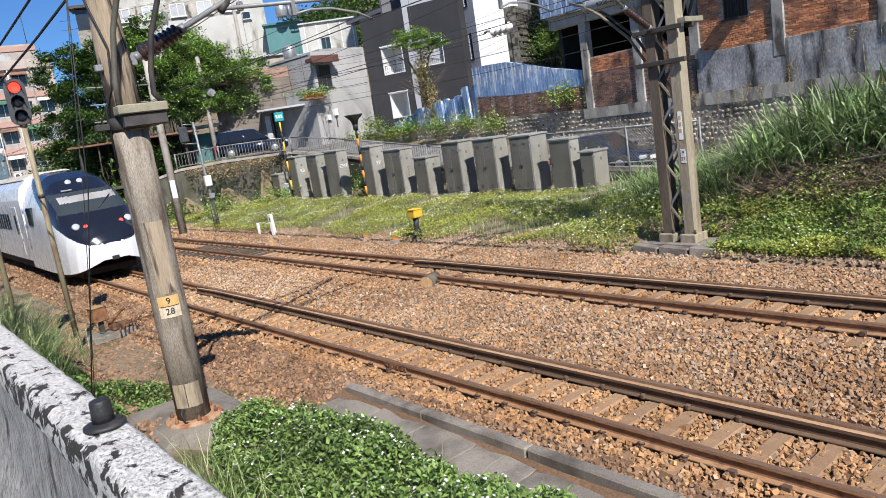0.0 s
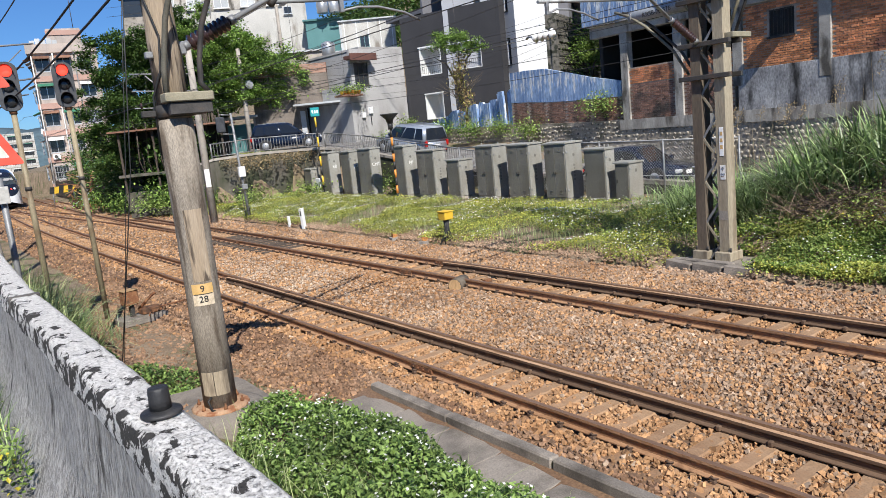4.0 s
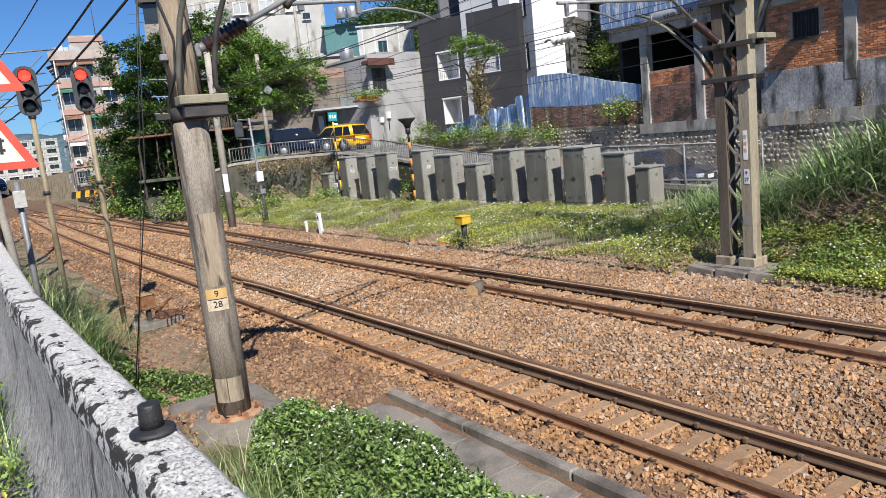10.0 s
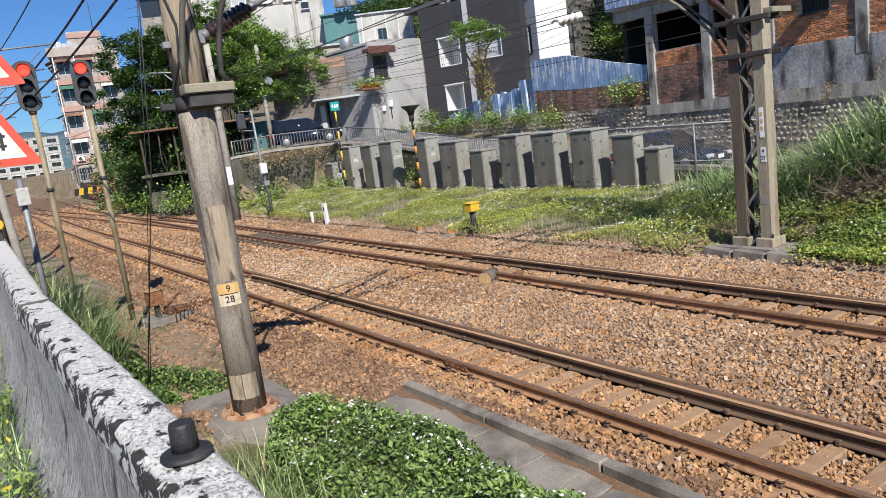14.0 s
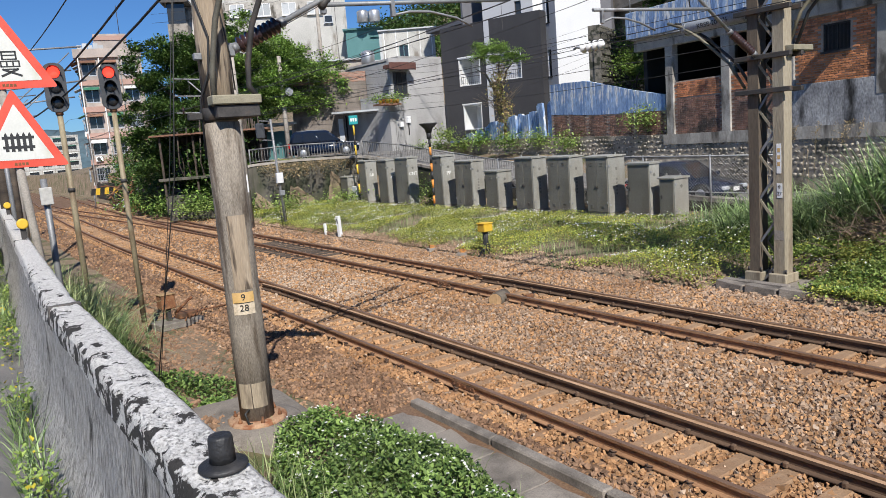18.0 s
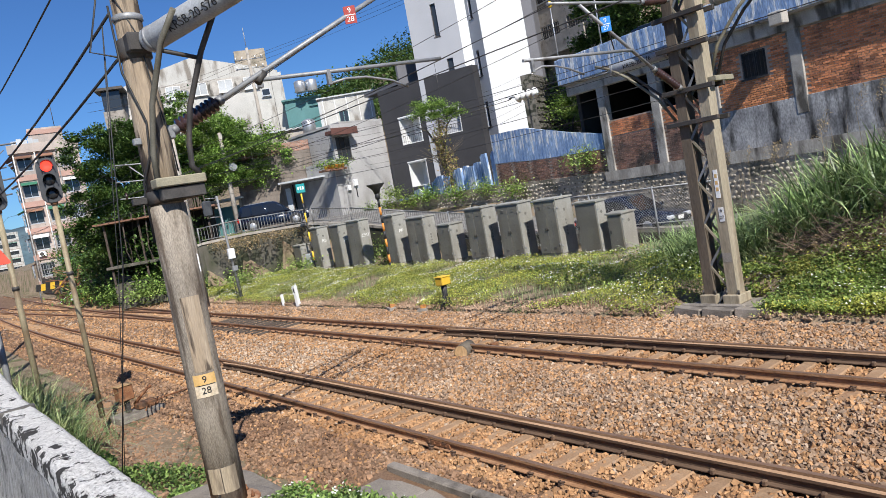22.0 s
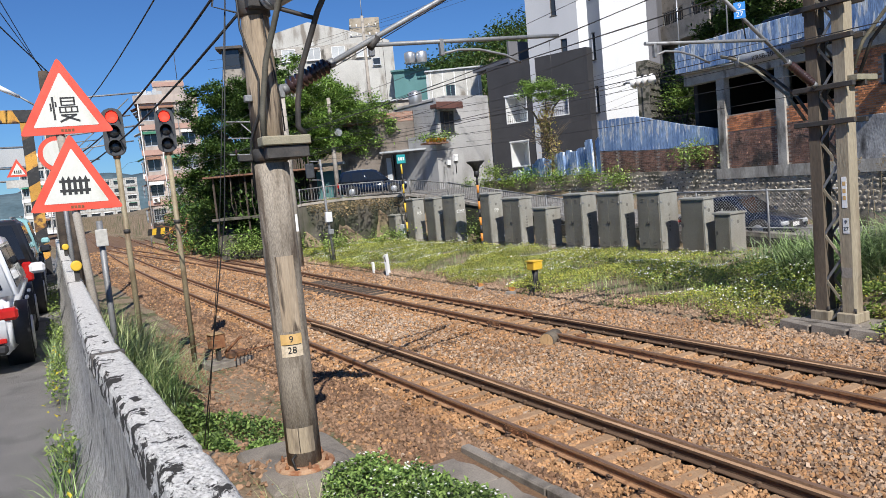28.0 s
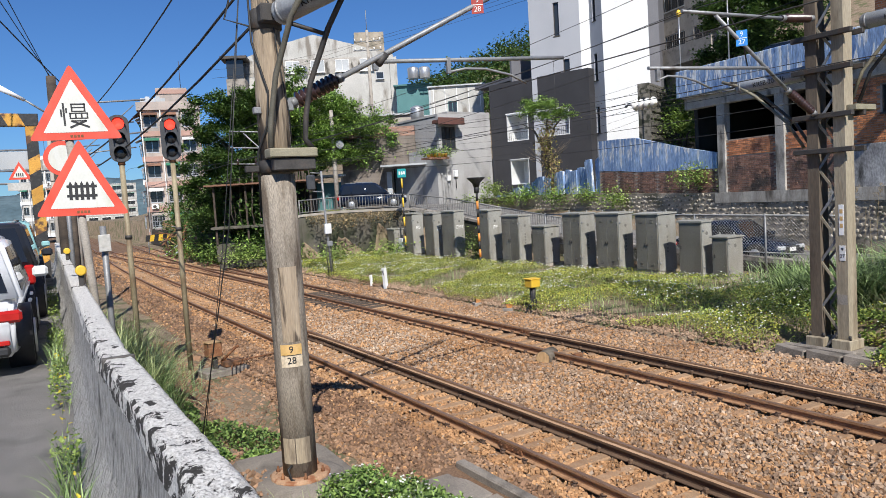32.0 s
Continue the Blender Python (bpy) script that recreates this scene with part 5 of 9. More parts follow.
def block(name, at, to, z0, z1, depth, label, floors, bays, wall=PINK, band=PINK_BAND, roof_room=True, cages=True, seed=1):
    """An apartment block in the distance: floor bands, windows with cages and awnings on the front and on its near side."""
    h = thing(name, along((*at, 0), to), label, "building", "apartment blocks down the line")
    pick = random.Random(seed)
    L, fh = math.dist(at, to), (z1 - z0) / floors
    front = Matrix.Translation((0, 0, z0))
    flank = Matrix.Translation((-0.003, depth, z0)) @ Matrix.Rotation(radians(-90), 4, "Z")
    for run, n, m in ((L, bays, front), (depth, max(2, int(depth / 2.6)), flank)):
        bw_ = run / n
        hs = [(i * bw_ + bw_ * 0.16, i * bw_ + bw_ * 0.84, j * fh + fh * 0.34, j * fh + fh * 0.82) for i in range(n) for j in range(floors)]
        o = part("facade", wall_with_holes(run, z1 - z0, hs, 0.3), wall, h)
        o.matrix_basis = m
        for a, b, c, d in hs:
            window(o, a, b, c, d, 0.06, 1, GLASS, ALU)
            kind_ = pick.random()
            if cages and kind_ < 0.45:
                cage = part("window_cage", B(a - 0.05, b + 0.05, -0.5, -0.46, c - 0.1, c - 0.06), ALU, o, "steel window cage")
                for k in range(6):
                    x = a + (b - a) * k / 5
                    part("cage_bar", B(x - 0.015, x + 0.015, -0.5, -0.47, c - 0.1, d), ALU, cage)
                for z in (c + 0.2, (c + d) / 2, d):
                    part("cage_bar", B(a - 0.05, b + 0.05, -0.5, -0.47, z, z + 0.03), ALU, cage)
            if kind_ > 0.5:
                part("awning", prism(bmesh.new(), [(-0.8, d - 0.12), (-0.003, d + 0.22), (-0.003, d + 0.26), (-0.8, d - 0.07)], a - 0.1, b + 0.1, "x"), pick.choice((AWNING_GREEN, SHEET_GREY, WHITE_TRIM, SHEET_RUST)), o, "sheet awning over the window")
            if pick.random() < 0.4:
                ac = part("air_conditioner", B(a + 0.1, a + 0.85, -0.42, -0.05, c - 0.75, c - 0.2, 0.02), WHITE_TRIM, o, "white air conditioner box")
                part("fan_grille", lathe(bmesh.new(), [(0.2, 0), (0.2, 0.02)], 12, m=Matrix.Translation((a + 0.42, -0.42, c - 0.48)) @ Matrix.Rotation(radians(90), 4, "X")), STEEL_DARK, ac)
        for j in range(floors):
            part("floor_band", B(-0.05, run + 0.05, -0.14, -0.003, j * fh - 0.1, j * fh + 0.5), band, h).matrix_basis = m
        for k in range(n):
            part("drain_pipe", T([(k * bw_ + 0.1, -0.2, 0), (k * bw_ + 0.1, -0.2, z1 - z0)], 0.06, 6), pick.choice((WHITE_TRIM, STEEL_GREY)), h).matrix_basis = m
    part("side_wall", B(L + 0.003, L + 0.3, 0, depth, z0, z1), wall, h)
    part("roof", B(-0.35, L + 0.4, -0.3, depth, z1 + 0.003, z1 + 0.3), wall, h)
    part("roof_parapet", B(-0.35, L + 0.4, -0.3, -0.12, z1 + 0.303, z1 + 0.95), wall, h)
    if roof_room:
        part("roof_room", B(L * 0.3, L * 0.85, 1.5, 5, z1 + 0.303, z1 + 2.8), wall, h)
        part("roof_room_band", B(L * 0.29, L * 0.86, 1.4, 1.497, z1 + 2.1, z1 + 2.6), band, h)
        part("roof_aerial", T([(L * 0.75, 2, z1 + 2.8), (L * 0.75, 2, z1 + 6.0)], 0.04, 5), STEEL_DARK, h)
        for k in range(5):
            part("roof_shed_panel", B(L * 0.02 + k * 0.55, L * 0.02 + k * 0.55 + 0.5, 0.8, 0.85, z1 + 0.303, z1 + 1.5 + 0.2 * (k % 2)), SHEET_GREY, h)
    return h


block("pink_apartment_block", (7.8, 89.4), (13.9, 88.1), 1.2, 15.8, 12, "pink tiled apartment block with balconies and grilles", 5, 3)
block("grey_apartment_block", (20.0, 720.0), (95.0, 716.0), -1.0, 34.0, 20, "long weathered grey apartment block beyond the end of the line", 5, 7, CREAM, CONCRETE, False, False, 2)
block("white_apartment_block", (-4.2, 150.0), (1.2, 148.6), 1.0, 13.0, 12, "small white apartment block far down the line", 4, 4, CREAM, WHITE_TRIM, True, False, 3)
block("low_grey_block", (-3.8, 190.0), (3.0, 188.6), 1.0, 11.0, 12, "low pale grey block beyond the level crossing", 3, 4, CREAM, SHEET_GREY, False, False, 4)
block("low_white_block", (-30.0, 170.0), (-19.0, 169.0), 1.0, 9.5, 12, "low white block beside the far end of the road", 3, 4, WHITE_TRIM, CREAM, False, False, 5)
# ridge on the horizon, distance haze mixed into its blue-green colour
rx_ = np.linspace(-1200, 700, 120)
crest_ = np.array([46 + 34 * noise.noise((a * 0.004, 1.0, 0)) + 12 * noise.noise((a * 0.02, 4.0, 0)) + 4 * noise.noise((a * 0.08, 7.0, 0)) for a in rx_])
rv = [(a, 1080 + (40 * k), z) for k, f in enumerate((0.0, 0.55, 0.85, 1.0, 0.5, 0.0)) for a, z in zip(rx_, -1 + crest_ * f)]
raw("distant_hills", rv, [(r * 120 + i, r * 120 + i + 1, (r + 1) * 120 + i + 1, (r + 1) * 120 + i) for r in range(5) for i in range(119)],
    mat("hazed_far_forest", (0.06, 0.10, 0.12), (0.10, 0.15, 0.17), 0.02, 0.95, bump=0, rnd=0, grain=0.3, bscale=0.15), "blue-green hills on the horizon, haze in their colour", "hills", "structure", smooth=True)

# ---- relay cabinets along the verge ----
CAB_X = 13.4
CABS = [  # far edge y, near edge y, depth, top z, doors, marking
    (39.0, 38.1, 0.6, 1.95, 1, ""), (36.75, 35.75, 0.7, 2.83, 1, "RB"), (34.4, 33.4, 0.7, 2.82, 1, "JD"), (32.55, 31.3, 0.62, 2.9, 1, "CMT"),
    (29.1, 28.2, 0.74, 2.9, 1, "PP"), (27.2, 25.88, 0.7, 2.62, 2, ""), (24.95, 24.08, 0.8, 2.14, 1, ""), (22.95, 21.8, 0.76, 2.66, 2, ""),
    (20.95, 19.74, 0.74, 2.64, 2, ""), (18.9, 17.82, 0.9, 2.6, 2, ""), (16.95, 15.98, 0.5, 2.32, 0, ""), (15.6, 15.0, 0.75, 1.82, 0, ""),
]


def cabinet(y0, y1, depth, top, doors, marking):
    w, base = y0 - y1, 0.42
    h = top - base
    tall = "tall" if h > 2.0 else "low"
    lab = {2: f"{tall} olive-grey steel relay cabinet with two doors", 1: f"{tall} olive-grey steel relay cabinet with one door", 0: f"{tall} plain grey steel cabinet among the weeds"}[doors]
    c = thing("relay_cabinet", pose(CAB_X, (y0 + y1) / 2, base, 0, 0, random.uniform(-2, 2)), lab, "cabinet", "relay cabinets")
    part("plinth", B(0.03, depth - 0.03, -w / 2 + 0.03, w / 2 - 0.03, -0.25, 0.118, 0.01), CONCRETE, c)
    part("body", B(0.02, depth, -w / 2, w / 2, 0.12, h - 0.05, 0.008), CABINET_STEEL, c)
    part("roof", prism(bmesh.new(), [(-0.05, h - 0.047), (depth + 0.04, h - 0.047), (depth + 0.04, h - 0.0), (depth * 0.5, h + 0.04), (-0.05, h + 0.0)], -w / 2 - 0.04, w / 2 + 0.04, "y"), CABINET_STEEL, c)
    for s in (-1, 1):
        part("lifting_eye", B(depth * 0.5 - 0.02, depth * 0.5 + 0.02, s * (w / 2 - 0.03) - 0.02, s * (w / 2 - 0.03) + 0.02, h + 0.0, h + 0.11, 0.005), CABINET_STEEL, c)
    n = doors
    for k in range(n):
        a, b = -w / 2 + 0.035 + k * (w - 0.07) / n, -w / 2 + 0.035 + (k + 1) * (w - 0.07) / n
        d = part("door", B(-0.012, 0.018, a + 0.006, b - 0.006, 0.17, h - 0.1, 0.006), CABINET_FRONT_SHADE, c)
        hy = (b - 0.05) if (n == 1 or k == 0) else (a + 0.05)
        part("handle", B(-0.05, -0.013, hy - 0.02, hy + 0.02, h * 0.47, h * 0.47 + 0.1, 0.008), STEEL_DARK, d, "dark steel handle")
        hg = a + 0.012 if k == 0 else b - 0.012
        for f in (0.2, 0.8):
            part("hinge", T([(-0.02, hg, h * f), (-0.02, hg, h * f + 0.1)], 0.014, 6), STEEL_GREY, d)
        for z in ((h - 0.34), 0.3):
            for q in (0, 1, 2):
                part("louver", B(-0.026, -0.013, (a + b) / 2 - 0.07, (a + b) / 2 + 0.07, z + q * 0.045, z + q * 0.045 + 0.02, 0.004), CABINET_FRONT_SHADE, d)
        # faded writing down the door, too worn to read
        for q in range(5):
            part("faded_mark", B(-0.0145, -0.0125, (a + b) / 2 - 0.035, (a + b) / 2 + 0.035, h * 0.38 + q * 0.12, h * 0.38 + q * 0.12 + 0.07), LETTER_GREY, d)
    if n == 0:
        part("front_panel", B(-0.01, 0.018, -w / 2 + 0.04, w / 2 - 0.04, 0.18, h - 0.1, 0.006), CABINET_FRONT_SHADE, c)
        part("lock", B(-0.03, -0.011, w / 2 - 0.14, w / 2 - 0.08, h * 0.5, h * 0.5 + 0.12, 0.01), STEEL_DARK, c)
    # the side towards the light
    part("side_emblem", lathe(bmesh.new(), [(0.06, 0), (0.06, 0.004)], 14, m=Matrix.Translation((depth * 0.5, -w / 2, h * 0.78)) @ Matrix.Rotation(radians(90), 4, "X")), LETTER_GREY, c)
    for f in (0.18, 0.82):
        part("side_clip", B(0.03, 0.11, -w / 2 - 0.03, -w / 2 - 0.003, h * f, h * f + 0.06, 0.006), STEEL_GREY, c)
    if marking:
        words(marking, 0.24, LETTER_WHITE, c, Matrix.Translation((depth * 0.52, -w / 2 - 0.004, h * 0.66)) @ Matrix.Rotation(radians(90), 4, "X"), "painted_letters")
    elif n:
        for q in range(5):
            part("faded_mark", B(depth * 0.5 - 0.04, depth * 0.5 + 0.04, -w / 2 - 0.003, -w / 2 - 0.001, h * 0.35 + q * 0.13, h * 0.35 + q * 0.13 + 0.075), LETTER_GREY, c)
    return c


for row in CABS:
    cabinet(*row)
wb = thing("meter_box", pose(13.5, 37.55, 0.42), "small pale grey meter box beside the cabinets", "box")
part("body", B(0, 0.4, -0.25, 0.25, 0.1, 0.95, 0.02), WHITE_TRIM, wb)
part("foot", B(0.1, 0.3, -0.15, 0.15, -0.2, 0.098), CONCRETE, wb)


# ---- insulators and fittings ----
def insulator(name, p, q, parent, r=0.085, n=8, material=PORCELAIN, core=0.045):
    """A ribbed insulator from p to q."""
    p, q = Vector(p), Vector(q)
    L = (q - p).length
    prof = [(core, 0)]
    for k in range(n):
        z = L * (0.12 + 0.76 * k / n)
        s = L * 0.76 / n
        prof += [(core, z), (r, z + s * 0.35), (r * 0.97, z + s * 0.5), (core * 1.1, z + s * 0.75)]
    prof += [(core, L * 0.9), (core * 1.15, L * 0.92), (core * 1.15, L)]
    m = Matrix.Translation(p) @ (q - p).to_track_quat("Z", "Y").to_matrix().to_4x4()
    o = part(name, lathe(bmesh.new(), prof, 14, m=m), material, parent)
    for a, b in ((p, p + (q - p) * 0.1), (q - (q - p) * 0.1, q)):
        part("insulator_cap", T([a, b], core * 1.35, 10), STEEL_GREY, o, "galvanised cap")
    return o


def drum(p, q, r, parent, text):
    """A tensioning spring drum with its stencilled type."""
    p, q = Vector(p), Vector(q)
    d = (q - p).normalized()
    o = part("spring_drum", T([p, p + d * 0.04, q - d * 0.04, q], [r * 0.8, r, r, r * 0.8], 20), DRUM_GREY, parent, "grey painted spring tensioner drum")
    part("drum_rod", T([q, q + d * 0.45], 0.025, 8), STEEL_GREY, o)
    for u in (0.06, 0.94):
        c = p + (q - p) * u
        part("drum_band", T([c - d * 0.02, c + d * 0.02], r * 1.05, 20), STEEL_GREY, o)
    side = Vector((-5.9, 0.1, 3.6)) - parent.location - (p + q) / 2
    n = (side - d * side.dot(d)).normalized()
    x = d if d.cross(n).dot(Vector((0, 0, 1))) < 0 else -d
    y = n.cross(x)
    rows = Matrix((x, y, n)).transposed().to_4x4()
    rows.translation = (p + q) / 2 + n * (r + 0.003)
    words(text, r * 0.95, SIGN_BLACK, o, rows, "type_marking")
    return o


def plate_mark(parent, m, w, h, top, bottom, base, ink):
    o = part("number_plate", B(-w / 2, w / 2, -0.006, 0, -h / 2, h / 2, 0.002), base, parent)
    o.matrix_basis = m
    part("rule", B(-w * 0.44, w * 0.44, -0.0085, -0.0065, -0.006, 0.006), ink, o)
    words(top, h * 0.42, ink, o, Matrix.Translation((0, -0.008, h * 0.25)) @ Matrix.Rotation(radians(90), 4, "X"), "numeral")
    words(bottom, h * 0.42, ink, o, Matrix.Translation((0, -0.008, -h * 0.25)) @ Matrix.Rotation(radians(90), 4, "X"), "numeral")
    return o


# ---- catenary pole beside the parapet ----
PX_, PY_ = -3.10, 8.86
cp = thing("catenary_pole", pose(PX_, PY_, 0.0), "tapered grey concrete catenary pole on a footing, with tan bare patches", "pole")
bm = lathe(bmesh.new(), [(0.62, -0.6), (0.62, -0.1), (0.60, 0.1), (0.56, 0.19), (0.50, 0.235), (0.30, 0.25)], 22)
for v in bm.verts:
    k = noise.noise((v.co.x * 4, v.co.y * 4, v.co.z * 4)) * 0.07
    v.co += Vector((v.co.x, v.co.y, 0)).normalized() * k + Vector((0, 0, 0.25 * k))
part("footing", bm, SLAB, cp, "rough grey concrete footing")
bm = B(-0.58, 0.72, -0.45, 1.25, -0.6, 0.19, 0.05)
bmesh.ops.subdivide_edges(bm, edges=bm.edges[:], cuts=5, use_grid_fill=True)
for v in bm.verts:
    v.co += Vector((noise.noise(v.co * 2.3), noise.noise(v.co * 2.3 + Vector((9, 0, 0))), 0.5 * noise.noise(v.co * 3 + Vector((0, 9, 0))))) * 0.05
part("footing_pad", bm, SLAB, cp, "cracked grey concrete pad")
bm = lathe(bmesh.new(), [(0.37, 0.22), (0.375, 0.265), (0.35, 0.285), (0.21, 0.29)], 20)
part("grout_collar", bm, mat("rust_stained_grout", (0.36, 0.20, 0.11), (0.46, 0.31, 0.20), 5, 0.9, bump=0.4, bscale=50, dark=(0.25, 0.10, 0.045), dscale=6, damt=(0.5, 0.62)), cp, "orange-stained grout collar")
for k in range(6):
    a = k * math.pi / 3 + 0.4
    part("anchor_bolt", lathe(bmesh.new(), [(0.028, 0.28), (0.028, 0.32), (0.014, 0.325), (0.014, 0.36)], 6, (0.29 * math.cos(a), 0.29 * math.sin(a), 0)), RUST, cp)
part("lower_shaft", lathe(bmesh.new(), [(0.216, 0.2), (0.213, 1.5), (0.212, 3.0), (0.212, 4.02)], 28), POLE_CONCRETE, cp)
part("upper_shaft", lathe(bmesh.new(), [(0.195, 4.0), (0.185, 5.0), (0.155, 6.0), (0.15, 7.0), (0.145, 9.0)], 24), POLE_BARE, cp, "weathered upper shaft with tan bare wood grain")



def curved_patch(r, a0, a1, z0, z1, seg=8):
    bm = bmesh.new()
    rows = [[bm.verts.new((r * math.sin(radians(a)), -r * math.cos(radians(a)), z)) for a in np.linspace(a0, a1, seg)] for z in np.linspace(z0, z1, 5)]
    for a, b in zip(rows, rows[1:]):
        for k in range(seg - 1):
            bm.faces.new((a[k], a[k + 1], b[k + 1], b[k])).smooth = True
    return bm


# angles: 0 faces -y, negative towards -x
PALE_SCRAPE = mat("pale_scraped_concrete", (0.34, 0.275, 0.19), (0.44, 0.365, 0.265), 7, 0.9, bump=0.3, bscale=60, stretch=(1, 1, 0.2), dark=(0.22, 0.175, 0.125), dscale=6, damt=(0.5, 0.62), dstretch=(1, 1, 0.2))
for a0, a1 in ((-75, -30), (-27, 22)):
    part("scraped_patch", curved_patch(0.2185, a0, a1, 0.46, 0.78), PALE_SCRAPE, cp, "pale scraped patch")
part("scraped_patch", curved_patch(0.2145, -42, 20, 1.98, 2.9), POLE_BARE, cp, "pale scraped patch")
part("plate_backing", curved_patch(0.2155, -54, 18, 1.67, 1.815), mat("faded_plate", (0.56, 0.45, 0.31), (0.66, 0.56, 0.42), 12, 0.7, bump=0, rnd=0), cp, "faded lower half of the number plate")
lp = part("pole_plate", curved_patch(0.216, -54, 18, 1.815, 1.95), TAN_PLATE, cp, "tan number plate with black numerals")
for txt, z in (("9", 1.885), ("28", 1.75)):
    words(txt, 0.115, SIGN_BLACK, lp, Matrix.Rotation(radians(-18), 4, "Z") @ Matrix.Translation((0, -0.219, z)) @ Matrix.Rotation(radians(90), 4, "X"), "numeral")
part("rule", curved_patch(0.2175, -50, 14, 1.812, 1.822), SIGN_BLACK, lp)
for z0, z1 in ((4.04, 4.2),):
    part("clamp_band", lathe(bmesh.new(), [(0.2, z0), (0.235, z0 + 0.01), (0.235, z1 - 0.01), (0.2, z1)], 20), STEEL_DARK, cp)
part("clamp_lug", B(-0.40, -0.235, -0.08, 0.0, 4.06, 4.14, 0.01), STEEL_DARK, cp)
part("clamp_lug", B(0.2, 0.36, -0.16, 0.05, 4.06, 4.2, 0.01), STEEL_DARK, cp)
part("shelf_bracket", B(-0.19, 0.40, -0.38, -0.16, 4.21, 4.32, 0.012), BRACKET_TAN, cp, "dusty steel shelf bracket")
part("shelf_web", B(-0.14, 0.38, -0.34, -0.22, 4.06, 4.207, 0.01), STEEL_DARK, cp)


def at_pole(p):
    return (p[0] - PX_, p[1] - PY_, p[2])


S1 = [(-3.25, 8.55, 4.32), (-3.235, 8.55, 4.6), (-3.16, 8.45, 5.16), (-3.01, 8.2, 5.79), (-2.91, 7.9, 6.07)]
S2 = [(-2.74, 8.55, 4.32), (-2.82, 8.55, 4.42), (-2.80, 8.53, 4.7), (-2.74, 8.45, 5.09), (-2.57, 8.2, 5.68), (-2.43, 7.9, 6.08)]
OLIVE_STEEL = mat("olive_steel", (0.085, 0.08, 0.06), (0.13, 0.12, 0.095), 5, 0.7, 0.2, bump=0.15, bscale=60)
part("curved_strut", T([at_pole(p) for p in S1], 0.035, 8), OLIVE_STEEL, cp, "curved steel support strut")
part("curved_strut", T([at_pole(p) for p in S2], 0.035, 8), STEEL_DARK, cp, "curved steel support strut")
part("strut_tie", T([at_pole((-3.04, 8.25, 5.72)), at_pole((-2.60, 8.25, 5.62))], 0.025, 6), STEEL_DARK, cp)
drum(at_pole((-3.02, 8.60, 5.90)), at_pole((-2.28, 7.12, 6.18)), 0.145, cp, "KRSB-20-S76")
part("drum_hinge", B(-0.14, 0.16, -0.28, -0.1, 5.8, 6.02, 0.02), STEEL_DARK, cp)
part("cap_band", lathe(bmesh.new(), [(0.165, 5.75), (0.19, 5.77), (0.19, 5.98), (0.165, 6.0)], 18), STEEL_DARK, cp)
part("cap_band", lathe(bmesh.new(), [(0.155, 6.2), (0.172, 6.21), (0.172, 6.27), (0.155, 6.28)], 18), STEEL_GREY, cp)
# cantilever towards the track
insulator("insulator", at_pole((-2.86, 8.86, 4.89)), at_pole((-2.15, 8.86, 5.24)), cp, 0.105, 9)
part("hinge_plate", B(0.15, 0.26, -0.05, 0.05, 4.80, 4.96, 0.01), STEEL_GREY, cp)
part("diagonal_tube", T([at_pole((-2.15, 8.86, 5.24)), at_pole((-0.14, 8.86, 6.26)), at_pole((0.9, 8.86, 6.78))], 0.036, 10), STEEL_GREY, cp)
part("registration_tube", T([at_pole((-1.58, 8.86, 5.46)), at_pole((1.57, 8.86, 5.66))], 0.03, 10), STEEL_GREY, cp)
part("top_tube", T([at_pole((-2.95, 8.86, 6.75)), at_pole((1.0, 8.86, 6.85))], 0.03, 10), STEEL_GREY, cp)
insulator("insulator", at_pole((-2.92, 8.86, 6.75)), at_pole((-2.25, 8.86, 6.77)), cp, 0.085, 9)
part("steady_arm", T([at_pole(p) for p in ((-0.53, 8.86, 5.36), (-0.25, 8.86, 5.42), (0.1, 8.86, 5.43), (0.55, 8.86, 5.36), (0.83, 8.86, 5.25))], 0.018, 8), STEEL_GREY, cp)
part("steady_drop", B(PX_ * -1 - 0.56, PX_ * -1 - 0.50, -0.03, 0.03, 5.34, 5.56, 0.005), STEEL_GREY, cp)
part("tube_clamp", T([at_pole((-1.62, 8.86, 5.42)), at_pole((-1.5, 8.86, 5.56))], 0.05, 8), STEEL_DARK, cp)
rp = plate_mark(cp, Matrix.Translation(at_pole((-0.02, 8.80, 6.31))) @ Matrix.Rotation(radians(-36), 4, "Z"), 0.17, 0.25, "9", "28", PLATE_RED, LETTER_WHITE)
# cables down and along the pole
part("pole_cable", T([(-0.19, 0.02, 6.4), (-0.21, -0.06, 5.6), (-0.1, -0.2, 5.0), (-0.14, -0.19, 4.6), (-0.23, -0.05, 4.3), (-0.235, 0, 3.6)], 0.013, 6), CABLE, cp, "black cable")
part("pole_cable", T([(-0.16, -0.1, 6.5), (0.02, -0.17, 6.0), (0.06, -0.185, 5.4), (0.16, -0.13, 4.8), (0.2, -0.05, 4.4)], 0.009, 6), CABLE, cp, "black cable")
part("cable_cleat", B(-0.26, -0.17, -0.12, -0.04, 4.75, 4.83, 0.01), STEEL_GREY, cp)
part("cable_loop", T([(-0.10, -0.22, 0.25), (-0.2, -0.24, 0.3), (-0.22, -0.2, 0.42), (-0.16, -0.17, 0.45)], 0.015, 6), CABLE, cp)

